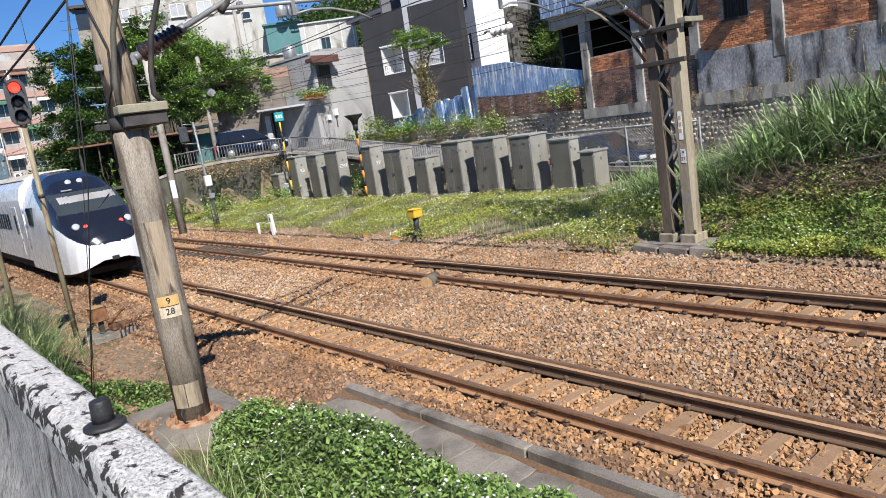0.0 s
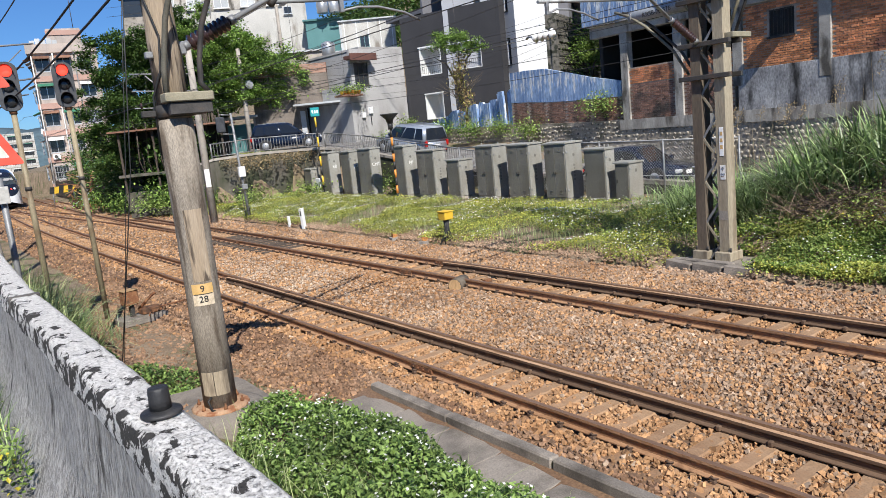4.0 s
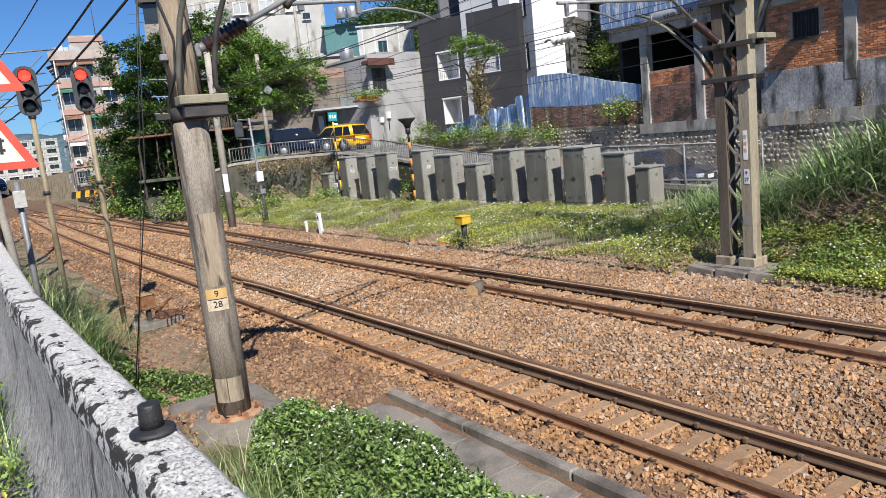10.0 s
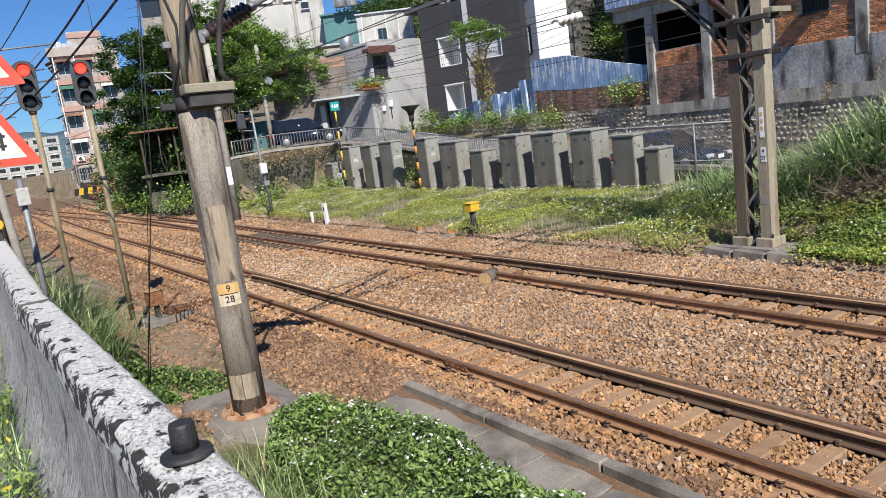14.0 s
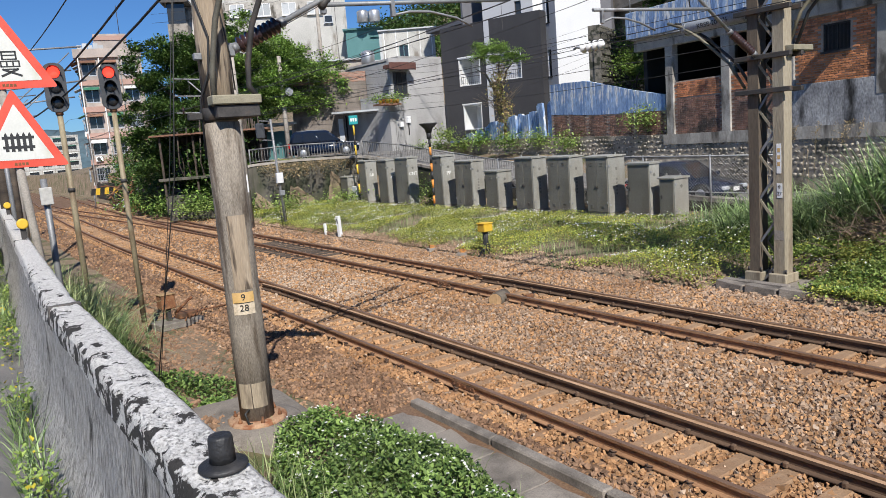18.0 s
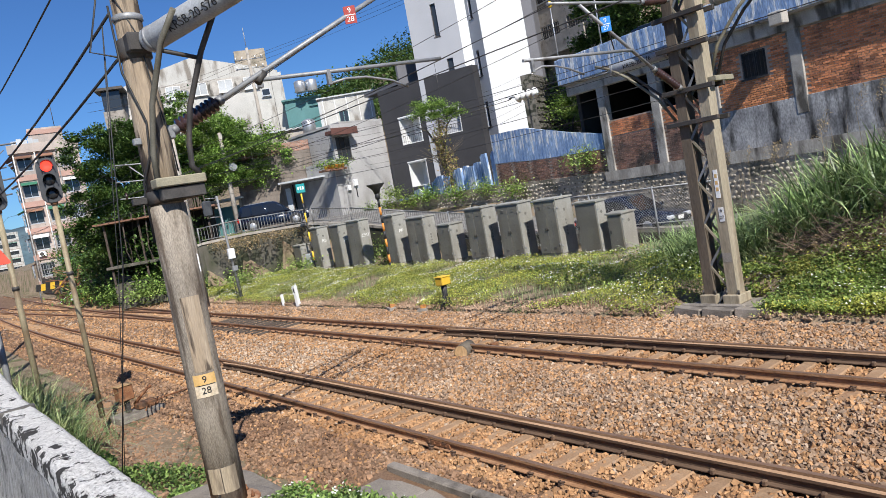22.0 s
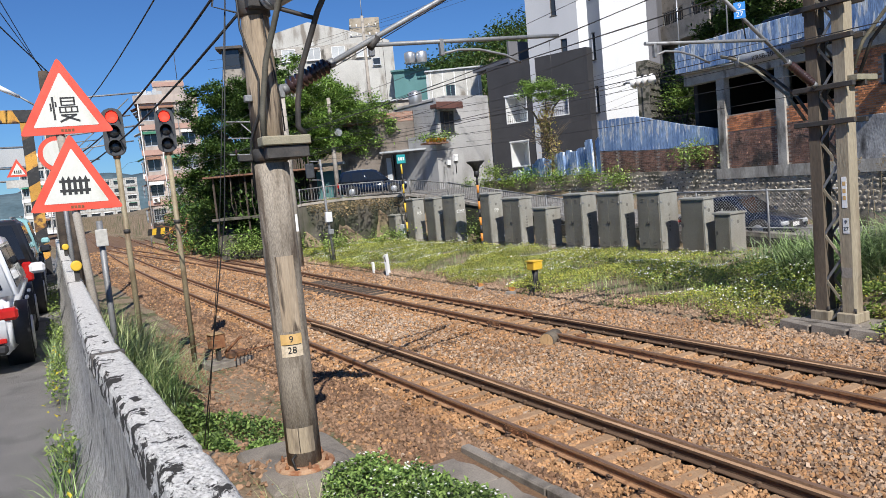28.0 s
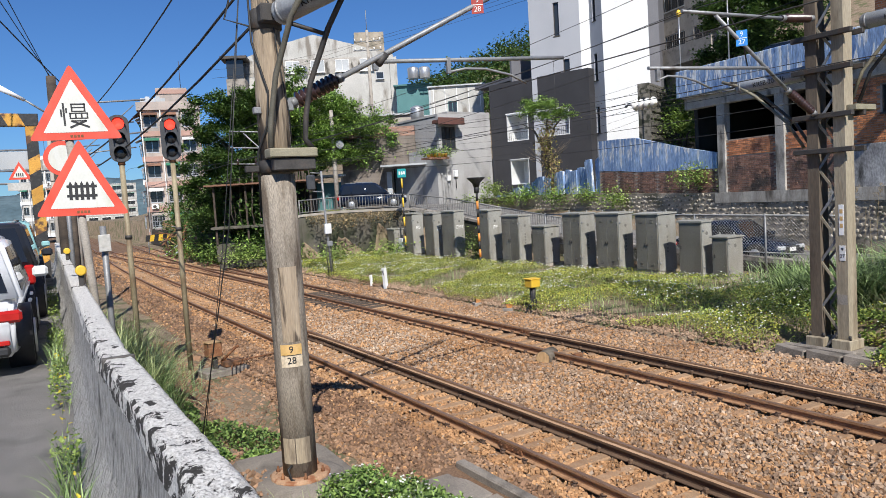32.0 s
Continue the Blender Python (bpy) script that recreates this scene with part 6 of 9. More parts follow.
# ---- lattice mast beyond the tracks ----
MX, MY, MZ = 8.05, 8.45, 0.25
mast = thing("lattice_mast", pose(MX, MY, MZ), "two-legged catenary mast of weathered steel with lattice bracing", "mast")
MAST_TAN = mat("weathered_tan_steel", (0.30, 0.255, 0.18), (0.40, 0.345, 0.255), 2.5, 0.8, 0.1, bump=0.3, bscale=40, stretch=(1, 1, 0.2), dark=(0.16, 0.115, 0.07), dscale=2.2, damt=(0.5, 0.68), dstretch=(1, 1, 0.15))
# Same steel again, darkened for the leg on the shadow side.
MAST_SHADED = mat("weathered_shaded_steel", (0.10, 0.08, 0.06), (0.16, 0.125, 0.09), 2.5, 0.85, 0.1, bump=0.3, bscale=40, stretch=(1, 1, 0.2), dark=(0.06, 0.045, 0.035), dscale=2.2, damt=(0.5, 0.68), dstretch=(1, 1, 0.15))
# lit leg tan, shaded leg brown: the light is put in the colours
for y, m_, lab in ((0.30, MAST_SHADED, "weathered leg with shade in its dark colour"), (-0.24, MAST_TAN, "weathered leg in its lit tan colour")):
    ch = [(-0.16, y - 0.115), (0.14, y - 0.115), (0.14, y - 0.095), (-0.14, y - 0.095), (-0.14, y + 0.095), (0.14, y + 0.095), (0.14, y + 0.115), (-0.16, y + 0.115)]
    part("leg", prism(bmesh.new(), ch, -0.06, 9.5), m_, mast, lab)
for k in range(21):
    z = -0.21 + k * 0.46
    a, b = (-0.13, 0.19) if k % 2 else (0.19, -0.13)
    for x in (-0.13, 0.13):
        part("lattice_bar", B(x - 0.008, x + 0.008, 0, math.hypot(b - a, 0.44), -0.025, 0.025), MAST_TAN if k % 2 else STEEL_GREY, mast).matrix_basis = \
            Matrix.Translation((0, a, z)) @ Matrix.Rotation(math.atan2(0.44, b - a), 4, "X")
for y in (0.30, -0.24):
    part("base_shoe", B(-0.26, 0.24, y - 0.19, y + 0.19, -0.12, 0.08, 0.015), MAST_TAN, mast)
    for sx in (-0.16, 0.16):
        for sy in (-0.14, 0.14):
            part("anchor_bolt", T([(sx, y + sy, 0.08), (sx, y + sy, 0.17)], 0.022, 6), STEEL_DARK, mast)
part("foundation", B(-0.5, 0.5, -0.75, 0.78, -0.7, -0.122, 0.05), SLAB, mast)
part("kerb_stone", B(-0.62, -0.51, -0.7, 0.75, -0.6, -0.03, 0.03), SLAB, mast)
for k, (x0, y0) in enumerate(((-0.75, 0.45), (-0.78, -0.25), (-0.72, -0.95))):
    part("edge_slab", B(-0.14, 0.14, -0.33, 0.33, -0.3, -0.02, 0.02), SLAB, mast).matrix_basis = pose(x0 + 0.02, y0, -0.05, 4, 6, 8 * k - 6)
part("white_plate", B(-0.168, -0.162, -0.30, -0.20, 2.15, 2.75, 0.002), WHITE_TRIM, mast, "white plate with worn marking")
part("grey_plate", B(-0.168, -0.162, -0.32, -0.20, 1.65, 1.95, 0.002), WHITE_TRIM, mast, "white number plate")
for q in range(3):
    part("worn_mark", B(-0.1705, -0.1685, -0.28, -0.22, 2.3 + q * 0.14, 2.38 + q * 0.14), TAN_PLATE, mast)
words("9", 0.1, SIGN_BLACK, mast, Matrix.Translation((-0.171, -0.26, 1.87)) @ Matrix.Rotation(radians(-90), 4, "Z") @ Matrix.Rotation(radians(90), 4, "X"), "numeral")
words("27", 0.1, SIGN_BLACK, mast, Matrix.Translation((-0.171, -0.26, 1.74)) @ Matrix.Rotation(radians(-90), 4, "Z") @ Matrix.Rotation(radians(90), 4, "X"), "numeral")
part("scraped_mark", B(-0.164, -0.161, -0.34, -0.14, 0.78, 0.98), CONCRETE, mast)
for z in (6.05, 5.4, 4.5, 3.82):
    part("cross_channel", B(-0.26, -0.165, -0.55, 0.66, z - 0.05, z + 0.05, 0.01), STEEL_DARK, mast)
    part("cross_channel", B(0.165, 0.24, -0.55, 0.66, z - 0.05, z + 0.05, 0.01), STEEL_DARK, mast)


def at_mast(p):
    return (p[0] - MX, p[1] - MY, p[2] - MZ)


drum(at_mast((8.4, 9.1, 5.72)), at_mast((8.4, 10.75, 5.66)), 0.15, mast, "KRSB-20-S76")
drum(at_mast((8.4, 8.0, 6.48)), at_mast((8.4, 6.3, 6.5)), 0.15, mast, "KRSB-20-S76")
for dx in (-0.12, 0.16):
    part("curved_strut", T([at_mast((8.4 + dx, y, z)) for y, z in ((11.1, 5.85), (10.7, 5.7), (10.24, 5.38), (9.54, 4.75), (9.17, 4.18))], 0.035, 8), BRACKET_TAN if dx < 0 else STEEL_DARK, mast, "curved steel support strut")
    part("curved_strut", T([at_mast((8.4 + dx, y, z)) for y, z in ((8.22, 4.9), (7.95, 5.55), (7.45, 6.1), (6.81, 6.6))], 0.035, 8), BRACKET_TAN if dx < 0 else STEEL_DARK, mast, "curved steel support strut")
part("strut_seat", B(-0.1, 0.6, -0.55, -0.2, 4.55, 4.66, 0.01), BRACKET_TAN, mast)
CY = 8.6
insulator("insulator", at_mast((7.75, CY, 6.65)), at_mast((6.75, CY, 6.58)), mast, 0.085, 10)
part("top_tube", T([at_mast((6.75, CY, 6.58)), at_mast((4.0, CY, 6.49))], 0.03, 10), STEEL_GREY, mast)
insulator("insulator", at_mast((7.75, CY, 4.8)), at_mast((6.85, CY, 5.26)), mast, 0.085, 10)
part("diagonal_tube", T([at_mast((6.85, CY, 5.26)), at_mast((4.86, CY, 6.49))], 0.034, 10), STEEL_GREY, mast)
part("registration_tube", T([at_mast((3.15, CY, 5.51)), at_mast((6.3, CY, 5.64))], 0.03, 10), STEEL_GREY, mast)
part("steady_arm", T([at_mast((x, CY, z)) for x, z in ((3.35, 5.32), (3.6, 5.40), (3.93, 5.40), (4.3, 5.34), (4.69, 5.22))], 0.018, 8), STEEL_GREY, mast)
part("steady_drop", B(3.33 - MX, 3.39 - MX, CY - MY - 0.03, CY - MY + 0.03, 5.05, 5.27, 0.005), STEEL_GREY, mast)
part("drop_wire", T([at_mast((4.95, CY, 6.45)), at_mast((5.25, CY, 6.5)), at_mast((5.6, CY, 6.1)), at_mast((5.7, CY, 5.65))], 0.012, 5), CABLE, mast)
plate_mark(mast, Matrix.Translation(at_mast((5.48, CY - 0.06, 6.12))) @ Matrix.Rotation(radians(-50), 4, "Z"), 0.19, 0.28, "9", "27", PLATE_BLUE, LETTER_WHITE)
ws = thing("white_insulator_string", pose(8.0, 13.3, 5.66), "string of white porcelain disc insulators on the tension wire", "insulator")
for k in range(4):
    part("disc", lathe(bmesh.new(), [(0.03, -0.09), (0.05, -0.05), (0.14, 0.0), (0.12, 0.03), (0.04, 0.05), (0.03, 0.09)], 14, m=Matrix.Translation((0, -0.4 + 0.2 * k, 0)) @ Matrix.Rotation(radians(-90), 4, "X")), WHITE_PORC, ws)
part("link", T([(0, 0.2, 0), (0, 0.45, 0.05), (0, 0.55, 0.02)], 0.03, 6), STEEL_GREY, ws)

# ---- wires ----
def wire(name, pts, r, label, sag=0.0, material=WIRE):
    out = []
    for a, b in zip(pts, pts[1:]):
        n = 10 if sag else 1
        for k in range(n):
            u = k / n
            p = Vector(a).lerp(Vector(b), u)
            p.z -= sag * 4 * u * (1 - u)
            out.append(p)
    out.append(Vector(pts[-1]))
    lone(name, T(out, r, 5), material, Matrix.Identity(4), label, "wire", "overhead wires")


for x, y0, nm in ((0.62, 8.86, "near"), (4.55, 8.6, "far")):
    wire("contact_wire", [(x, -40, 5.2), (x, y0, 5.22), (x + 0.2, 50, 5.25), (x + 1.2, 100, 5.3)], 0.008, f"thin contact wire over the {nm} track")
    wire("messenger_wire", [(x, -40, 6.6), (x, y0, 6.62), (x + 0.2, 50, 6.7), (x + 1.2, 100, 6.7)], 0.009, f"messenger wire over the {nm} track", 0.5)
    for k in range(7):
        y = y0 + 4 + 5.2 * k
        u = (y - y0) / (50 - y0)
        wire("dropper", [(x + 0.2 * u, y, 6.65 - 2 * u * (1 - u)), (x + 0.2 * u, y, 5.24)], 0.004, f"thin dropper wire of the {nm} track")
wire("tension_wire", [(8.4, 11.2, 5.65), (8.0, 13.0, 5.66)], 0.012, "tension wire from the spring drum")
wire("tension_wire", [(8.0, 13.8, 5.66), (4.9, 50, 5.6)], 0.01, "tension wire running on from the insulator string", 0.2)
wire("tension_wire", [(8.4, 5.9, 6.5), (5.0, -30, 6.4)], 0.012, "tension wire from the spring drum")
wire("feeder_wire", [(-3.1, 8.8, 8.3), (5.5, 36, 8.0), (8, 70, 8)], 0.008, "feeder wire along the line", 0.6)
wire("feeder_wire", [(7.6, 8.4, 8.5), (6.2, 36, 7.6), (8.5, 75, 7.5)], 0.008, "feeder wire along the line", 0.5)
wire("feeder_wire", [(8.6, 8.4, 8.1), (7.0, 36, 7.2), (9.2, 75, 7.2)], 0.008, "feeder wire along the line", 0.5)
wire("feeder_wire", [(8.3, 8.3, 7.3), (7.0, 36, 6.3), (9.2, 75, 6.5)], 0.008, "feeder wire along the line", 0.5)
for k, (z0, z1) in enumerate(((5.78, 5.1), (6.3, 5.6))):
    wire("slack_cable", [(-3.3, 8.86, z0), (-4.6 + 0.3 * k, 30, z1)], 0.018, "black cable strung from the pole", 0.5, CABLE)
wire("slack_cable", [(-3.4, 8.86, 6.5), (-3.5, 9.2, 5.95), (-3.3, 8.86, 5.8)], 0.012, "black cable looped at the pole", 0, CABLE)
wire("hanging_cable", [(-3.36, 9.0, 6.2), (-3.55, 9.6, 3.4), (-4.05, 10.1, 0.4)], 0.008, "dark cable hanging beside the pole", 0, CABLE)
wire("hanging_cable", [(-3.36, 9.0, 6.2), (-3.60, 9.7, 3.3), (-4.0, 10.2, 0.3)], 0.005, "thin dark cable hanging beside the pole", 0, CABLE)

# ---- smaller posts and boxes along the line ----
mp = thing("concrete_pole", pose(6.45, 35.7, 0.2), "plain grey concrete line pole beyond the tracks", "pole")
part("shaft", lathe(bmesh.new(), [(0.2, -0.3), (0.17, 6.0), (0.15, 8.5)], 14), CONCRETE, mp)
part("white_mark", curved_patch(0.195, -60, 20, 1.6, 2.5), WHITE_TRIM, mp, "white painted mark")
for z in (5.6, 6.4, 7.2):
    part("cantilever", T([(0, 0, z), (-2.9, 0.1, z + 0.1)], 0.03, 6), STEEL_GREY, mp)
part("cantilever_brace", T([(0, 0, 5.0), (-2.2, 0.1, 7.2)], 0.03, 6), STEEL_GREY, mp)
for k in (0.6, 1.7, 2.6):
    part("line_insulator", T([(-k, 0.05, 5.65), (-k, 0.05, 5.95)], 0.05, 8), PORCELAIN, mp)
part("blue_tag", B(-1.6, -1.35, -0.03, 0, 5.2, 5.45), PLATE_BLUE, mp)

sp = thing("signal_post", pose(7.3, 33.1, 0.25), "slim grey signal post with ladder, lamp head and boxes", "signal")
part("post", T([(0, 0, -0.3), (-0.12, 0, 2.4), (-0.2, 0, 5.0)], 0.06, 8), STEEL_GREY, sp)
part("arm", T([(-0.2, 0, 4.9), (-0.75, 0, 4.95)], 0.03, 6), STEEL_GREY, sp)
part("arm", T([(-0.17, 0, 4.0), (-0.7, 0, 4.05)], 0.03, 6), STEEL_GREY, sp)
part("lamp_head", B(-0.95, -0.55, -0.1, 0.15, 4.1, 4.85, 0.06), SIGNAL_BLACK, sp, "black lamp head")
part("white_box", B(-0.28, 0.05, -0.22, -0.06, 1.95, 2.45, 0.02), WHITE_TRIM, sp)
part("box", B(-0.2, 0.06, -0.2, -0.06, 1.35, 1.6, 0.02), STEEL_GREY, sp)
for s in (-0.2, 0.05):
    part("ladder_rail", T([(s - 0.03, -0.12, -0.2), (s - 0.06, -0.1, 1.4)], 0.015, 5), STEEL_DARK, sp)
for k in range(5):
    part("ladder_rung", T([(-0.24, -0.12, 0.05 + 0.26 * k), (0.03, -0.12, 0.05 + 0.26 * k)], 0.012, 5), STEEL_DARK, sp)

hp = thing("warning_bell_post", pose(12.65, 27.95, 0.35), "orange and black striped post with a dark horn-shaped bell", "post")
for k in range(9):
    part("stripe", T([(0, 0, 0.0 + 0.375 * k), (0, 0, 0.373 + 0.375 * k)], 0.055, 10), ORANGE if k % 2 else BLACK, hp)
part("bell_neck", T([(0, 0, 3.376), (0, 0, 3.7)], 0.12, 10), BLACK, hp)
part("bell_horn", lathe(bmesh.new(), [(0.13, 3.65), (0.2, 3.85), (0.42, 4.05), (0.43, 4.1), (0.38, 4.1)], 16), BLACK, hp)

yb = thing("yellow_terminal_box", pose(7.2, 17.15, 0.1), "yellow box on a dark stump of cables", "box")
part("box_body", B(-0.17, 0.17, -0.17, 0.17, 0.68, 0.92, 0.02), YELLOW, yb)
part("box_lid", B(-0.19, 0.19, -0.19, 0.19, 0.922, 0.95, 0.01), YELLOW, yb)
for k in range(9):
    a = k * 0.7
    part("cable_tail", T([(0.07 * math.cos(a), 0.07 * math.sin(a), 0.69), (0.05 * math.cos(a), 0.05 * math.sin(a), 0.4), (0.12 * math.cos(a), 0.12 * math.sin(a), 0.15), (0.3 * math.cos(a + 0.3), 0.3 * math.sin(a + 0.3), -0.06)], 0.03, 6), BLACK, yb)
MARKER_ORANGE = mat("faded_orange_paint", (0.50, 0.20, 0.05), (0.62, 0.30, 0.09), 8, 0.7, bump=0.2, bscale=40, dark=(0.22, 0.12, 0.06), dscale=12, damt=(0.5, 0.6))
for x, y, r in ((6.95, 18.0, 30), (6.95, 19.7, -15)):
    ob_ = thing("orange_marker", pose(x, y, 0.12, 0, 0, r), "small tilted orange marker block at the ballast edge", "marker", "orange markers")
    part("block", prism(bmesh.new(), [(-0.13, 0), (0.13, 0), (0.07, 0.07), (-0.13, 0.12)], -0.08, 0.08, "y"), MARKER_ORANGE, ob_)
    part("foot", B(-0.2, 0.22, -0.16, 0.16, -0.1, -0.003), CONCRETE, ob_)
for x, y, h, w in ((6.9, 26.45, 0.66, 0.075), (6.9, 27.8, 0.28, 0.05)):
    mk = thing("white_marker_post", pose(x, y, 0.25, 0, -4, 20), "white painted marker post in the weeds", "post", "white marker posts")
    part("post", B(-w, w, -w, w, -0.2, h, 0.01), WHITE_TRIM, mk)
    if h > 0.5:
        part("marking", B(-w - 0.002, -w - 0.0005, -0.03, 0.03, h * 0.55, h * 0.85), SIGN_BLACK, mk)
lg = thing("cut_log", pose(3.55, 12.2, 0.02, 0, 0, 25), "short sawn log lying on the ballast", "log")
part("bark", T([(-0.05, 0, 0.03), (0.42, 0, 0.03)], 0.165, 14), BARK, lg)
part("sawn_end", T([(-0.056, 0, 0.03), (-0.0505, 0, 0.03)], 0.155, 14), WOOD, lg, "pale sawn end")
fx = thing("cable_fitting", pose(4.25, 11.9, 0.0), "small rusty rail cable fitting", "fitting")
part("lug", B(-0.1, 0.1, -0.05, 0.05, 0.0, 0.09, 0.01), RUST, fx)
part("tail", T([(0.1, 0, 0.06), (0.2, 0.05, 0.1), (0.32, 0.05, 0.02)], 0.015, 5), CABLE, fx)

pm = thing("point_machine", pose(-2.0, 17.9, -0.15, 0, 0, 10), "rusty box and rods of an old point lever", "lever")
part("box", B(-0.22, 0.12, -0.15, 0.15, 0.28, 0.62, 0.015), RUST, pm)
part("lid", B(-0.24, 0.14, -0.17, 0.17, 0.622, 0.65, 0.008), WOOD, pm)
part("stand", B(-0.08, 0.02, -0.06, 0.06, -0.2, 0.278, 0.01), STEEL_DARK, pm)
part("lever", T([(0.15, 0.05, 0.1), (0.45, -0.1, 0.4), (0.55, -0.12, 0.45)], 0.035, 6), RUST, pm)
part("crank", B(0.15, 0.62, -0.2, 0.1, -0.02, 0.12, 0.02), RUST, pm)
part("rod", T([(0.5, 0, 0.05), (1.9, 0.1, 0.03)], 0.022, 6), RUST, pm)
part("footplate", B(-0.4, 0.7, -0.35, 0.3, -0.2, -0.03, 0.02), SLAB, pm)
for k in range(5):
    part("loose_rod", T([(0.1 + 0.1 * k, -0.6, 0.02 + 0.03 * k), (0.7 + 0.12 * k, 0.5, 0.0)], 0.016, 5), RUST, pm)

# ---- black cap on the parapet ----
cap = thing("rubber_cap", pose(-5.485, 1.80, 2.856), "black rubber hat-shaped cap standing on the parapet", "cap")
part("brim", lathe(bmesh.new(), [(0.058, 0), (0.060, 0.004), (0.058, 0.010), (0.044, 0.013), (0.033, 0.017)], 28), BLACK, cap)
part("crown", lathe(bmesh.new(), [(0.032, 0.015), (0.0305, 0.046), (0.029, 0.076), (0.027, 0.081), (0.016, 0.083)], 24), BLACK, cap)


# ---- traffic signals and signs ----
def traffic_signal(x, y, z0, top, yaw, group):
    t = thing("traffic_signal", pose(x, y, z0, 0, 0, yaw), "three-lamp traffic signal on a stained tan pole, red lit", "traffic light", "traffic signals")
    H = top - z0
    part("pole", T([(0, 0, -0.4), (0, 0, H - 0.98)], [0.062, 0.055], 12), SIGNAL_POLE, t)
    part("pole_collar", T([(0, 0, H - 2.6), (0, 0, H - 2.52)], 0.07, 12), STEEL_DARK, t)
    part("pole_collar", T([(0, 0, H - 1.04), (0, 0, H - 0.94)], 0.075, 12), RUST, t)
    bm = bmesh.new()
    prof = [(0.16 * math.cos(a), (H - 0.17 if s > 0 else H - 0.83) + 0.16 * math.sin(a)) for s, lo, hi in ((1, 0, math.pi), (-1, math.pi, 2 * math.pi)) for a in np.linspace(lo, hi, 8)]
    prism(bm, [(u * 1.28, v) for u, v in prof], -0.09, 0.11, "y")
    part("housing", bm, SIGNAL_BLACK, t)
    for k, m_ in ((0, RED_LAMP), (1, DARK_LENS), (2, DARK_LENS)):
        z = H - 0.2 - 0.3 * k
        lamp = part("lamp", lathe(bmesh.new(), [(0.115, 0), (0.11, 0.02), (0.06, 0.035), (0.01, 0.04)], 18, m=Matrix.Translation((0, -0.092, z)) @ Matrix.Rotation(radians(90), 4, "X")), m_, t, "lit red lens" if k == 0 else "dark lens")
        bm = bmesh.new()
        rows = [[bm.verts.new((r * math.cos(a), y_, z + r * math.sin(a))) for a in np.linspace(radians(-5), radians(185), 12)] for r, y_ in ((0.13, -0.092), (0.135, -0.26), (0.125, -0.26), (0.12, -0.092))]
        for a, b in zip(rows, rows[1:]):
            for q in range(11):
                bm.faces.new((a[q], a[q + 1], b[q + 1], b[q]))
        part("visor", bm, SIGNAL_BLACK, lamp)


traffic_signal(-2.68, 17.45, 0.4, 5.84, -8, "")
traffic_signal(-3.86, 16.6, 0.6, 5.76, -8, "")

ts = thing("warning_sign_post", pose(-5.17, 10.65, 1.35), "leaning white post with two red-bordered triangular warning signs", "sign")
part("post", T([(0.2, 0, -0.9), (-0.05, 0, 3.5)], 0.05, 12), CONCRETE, ts)


def tri(cx, zt, zb, w, lean):
    """A triangular plate with a red rim: its pose, before the post."""
    H = zt - zb
    R = 0.05

    def outline(k, inset):
        pts = [(0, H - inset * 2.0), (-w / 2 + inset * 1.75, inset), (w / 2 - inset * 1.75, inset)]
        out = []
        for i, p in enumerate(pts):
            p = Vector(p)
            a, b = (Vector(pts[i - 1]) - p).normalized(), (Vector(pts[(i + 1) % 3]) - p).normalized()
            out += [p + a * k, p + (a + b).normalized() * k * 0.42, p + b * k]
        return [(v.x, v.y) for v in out]

    plate = part("sign_plate", prism(bmesh.new(), outline(R, 0.0), -0.002, 0.012, "y"), SIGN_RED, ts, "red-bordered triangular warning plate")
    plate.matrix_basis = Matrix.Translation((cx, -0.07, zb)) @ Matrix.Rotation(radians(-6), 4, "Z") @ Matrix.Rotation(radians(lean), 4, "Y")
    part("white_field", prism(bmesh.new(), outline(R * 0.4, 0.095), -0.005, -0.0025, "y"), SIGN_WHITE, plate)
    part("backing_strap", B(-0.2, 0.2, 0.013, 0.03, H * 0.3, H * 0.36), STEEL_GREY, plate)
    return plate, H


p1, H1 = tri(0.05, 4.26, 3.30, 1.08, -1.0)
# the character for "slow": strokes of black
for x0, x1, z0, z1 in ((-0.165, -0.135, 0.16, 0.52), (-0.20, -0.175, 0.30, 0.42), (-0.125, -0.10, 0.36, 0.44), (-0.045, 0.165, 0.485, 0.51), (-0.045, -0.02, 0.385, 0.51), (0.14, 0.165, 0.385, 0.51), (-0.045, 0.165, 0.435, 0.455), (-0.045, 0.165, 0.375, 0.395),
                       (-0.075, 0.195, 0.345, 0.365), (-0.075, -0.052, 0.275, 0.365), (0.172, 0.195, 0.275, 0.365), (0.005, 0.028, 0.285, 0.345), (0.09, 0.113, 0.285, 0.345), (-0.075, 0.195, 0.265, 0.285), (-0.06, 0.17, 0.225, 0.245)):
    part("stroke", B(0.8 * x0, 0.8 * x1, -0.0075, -0.0055, 0.05 + 0.8 * z0, 0.05 + 0.8 * z1), SIGN_BLACK, p1)
for a, b in (((0.16, 0.235), (-0.08, 0.13)), ((-0.05, 0.235), (0.2, 0.13))):
    d = 0.8 * Vector((b[0] - a[0], 0, b[1] - a[1]))
    part("stroke", B(0, d.length, -0.0075, -0.0055, -0.013, 0.013), SIGN_BLACK, p1).matrix_basis = Matrix.Translation((0.8 * a[0], 0, 0.05 + 0.8 * a[1])) @ Matrix.Rotation(-math.atan2(d.z, d.x), 4, "Y")
p2, H2 = tri(0.04, 3.31, 2.33, 1.08, 1.0)
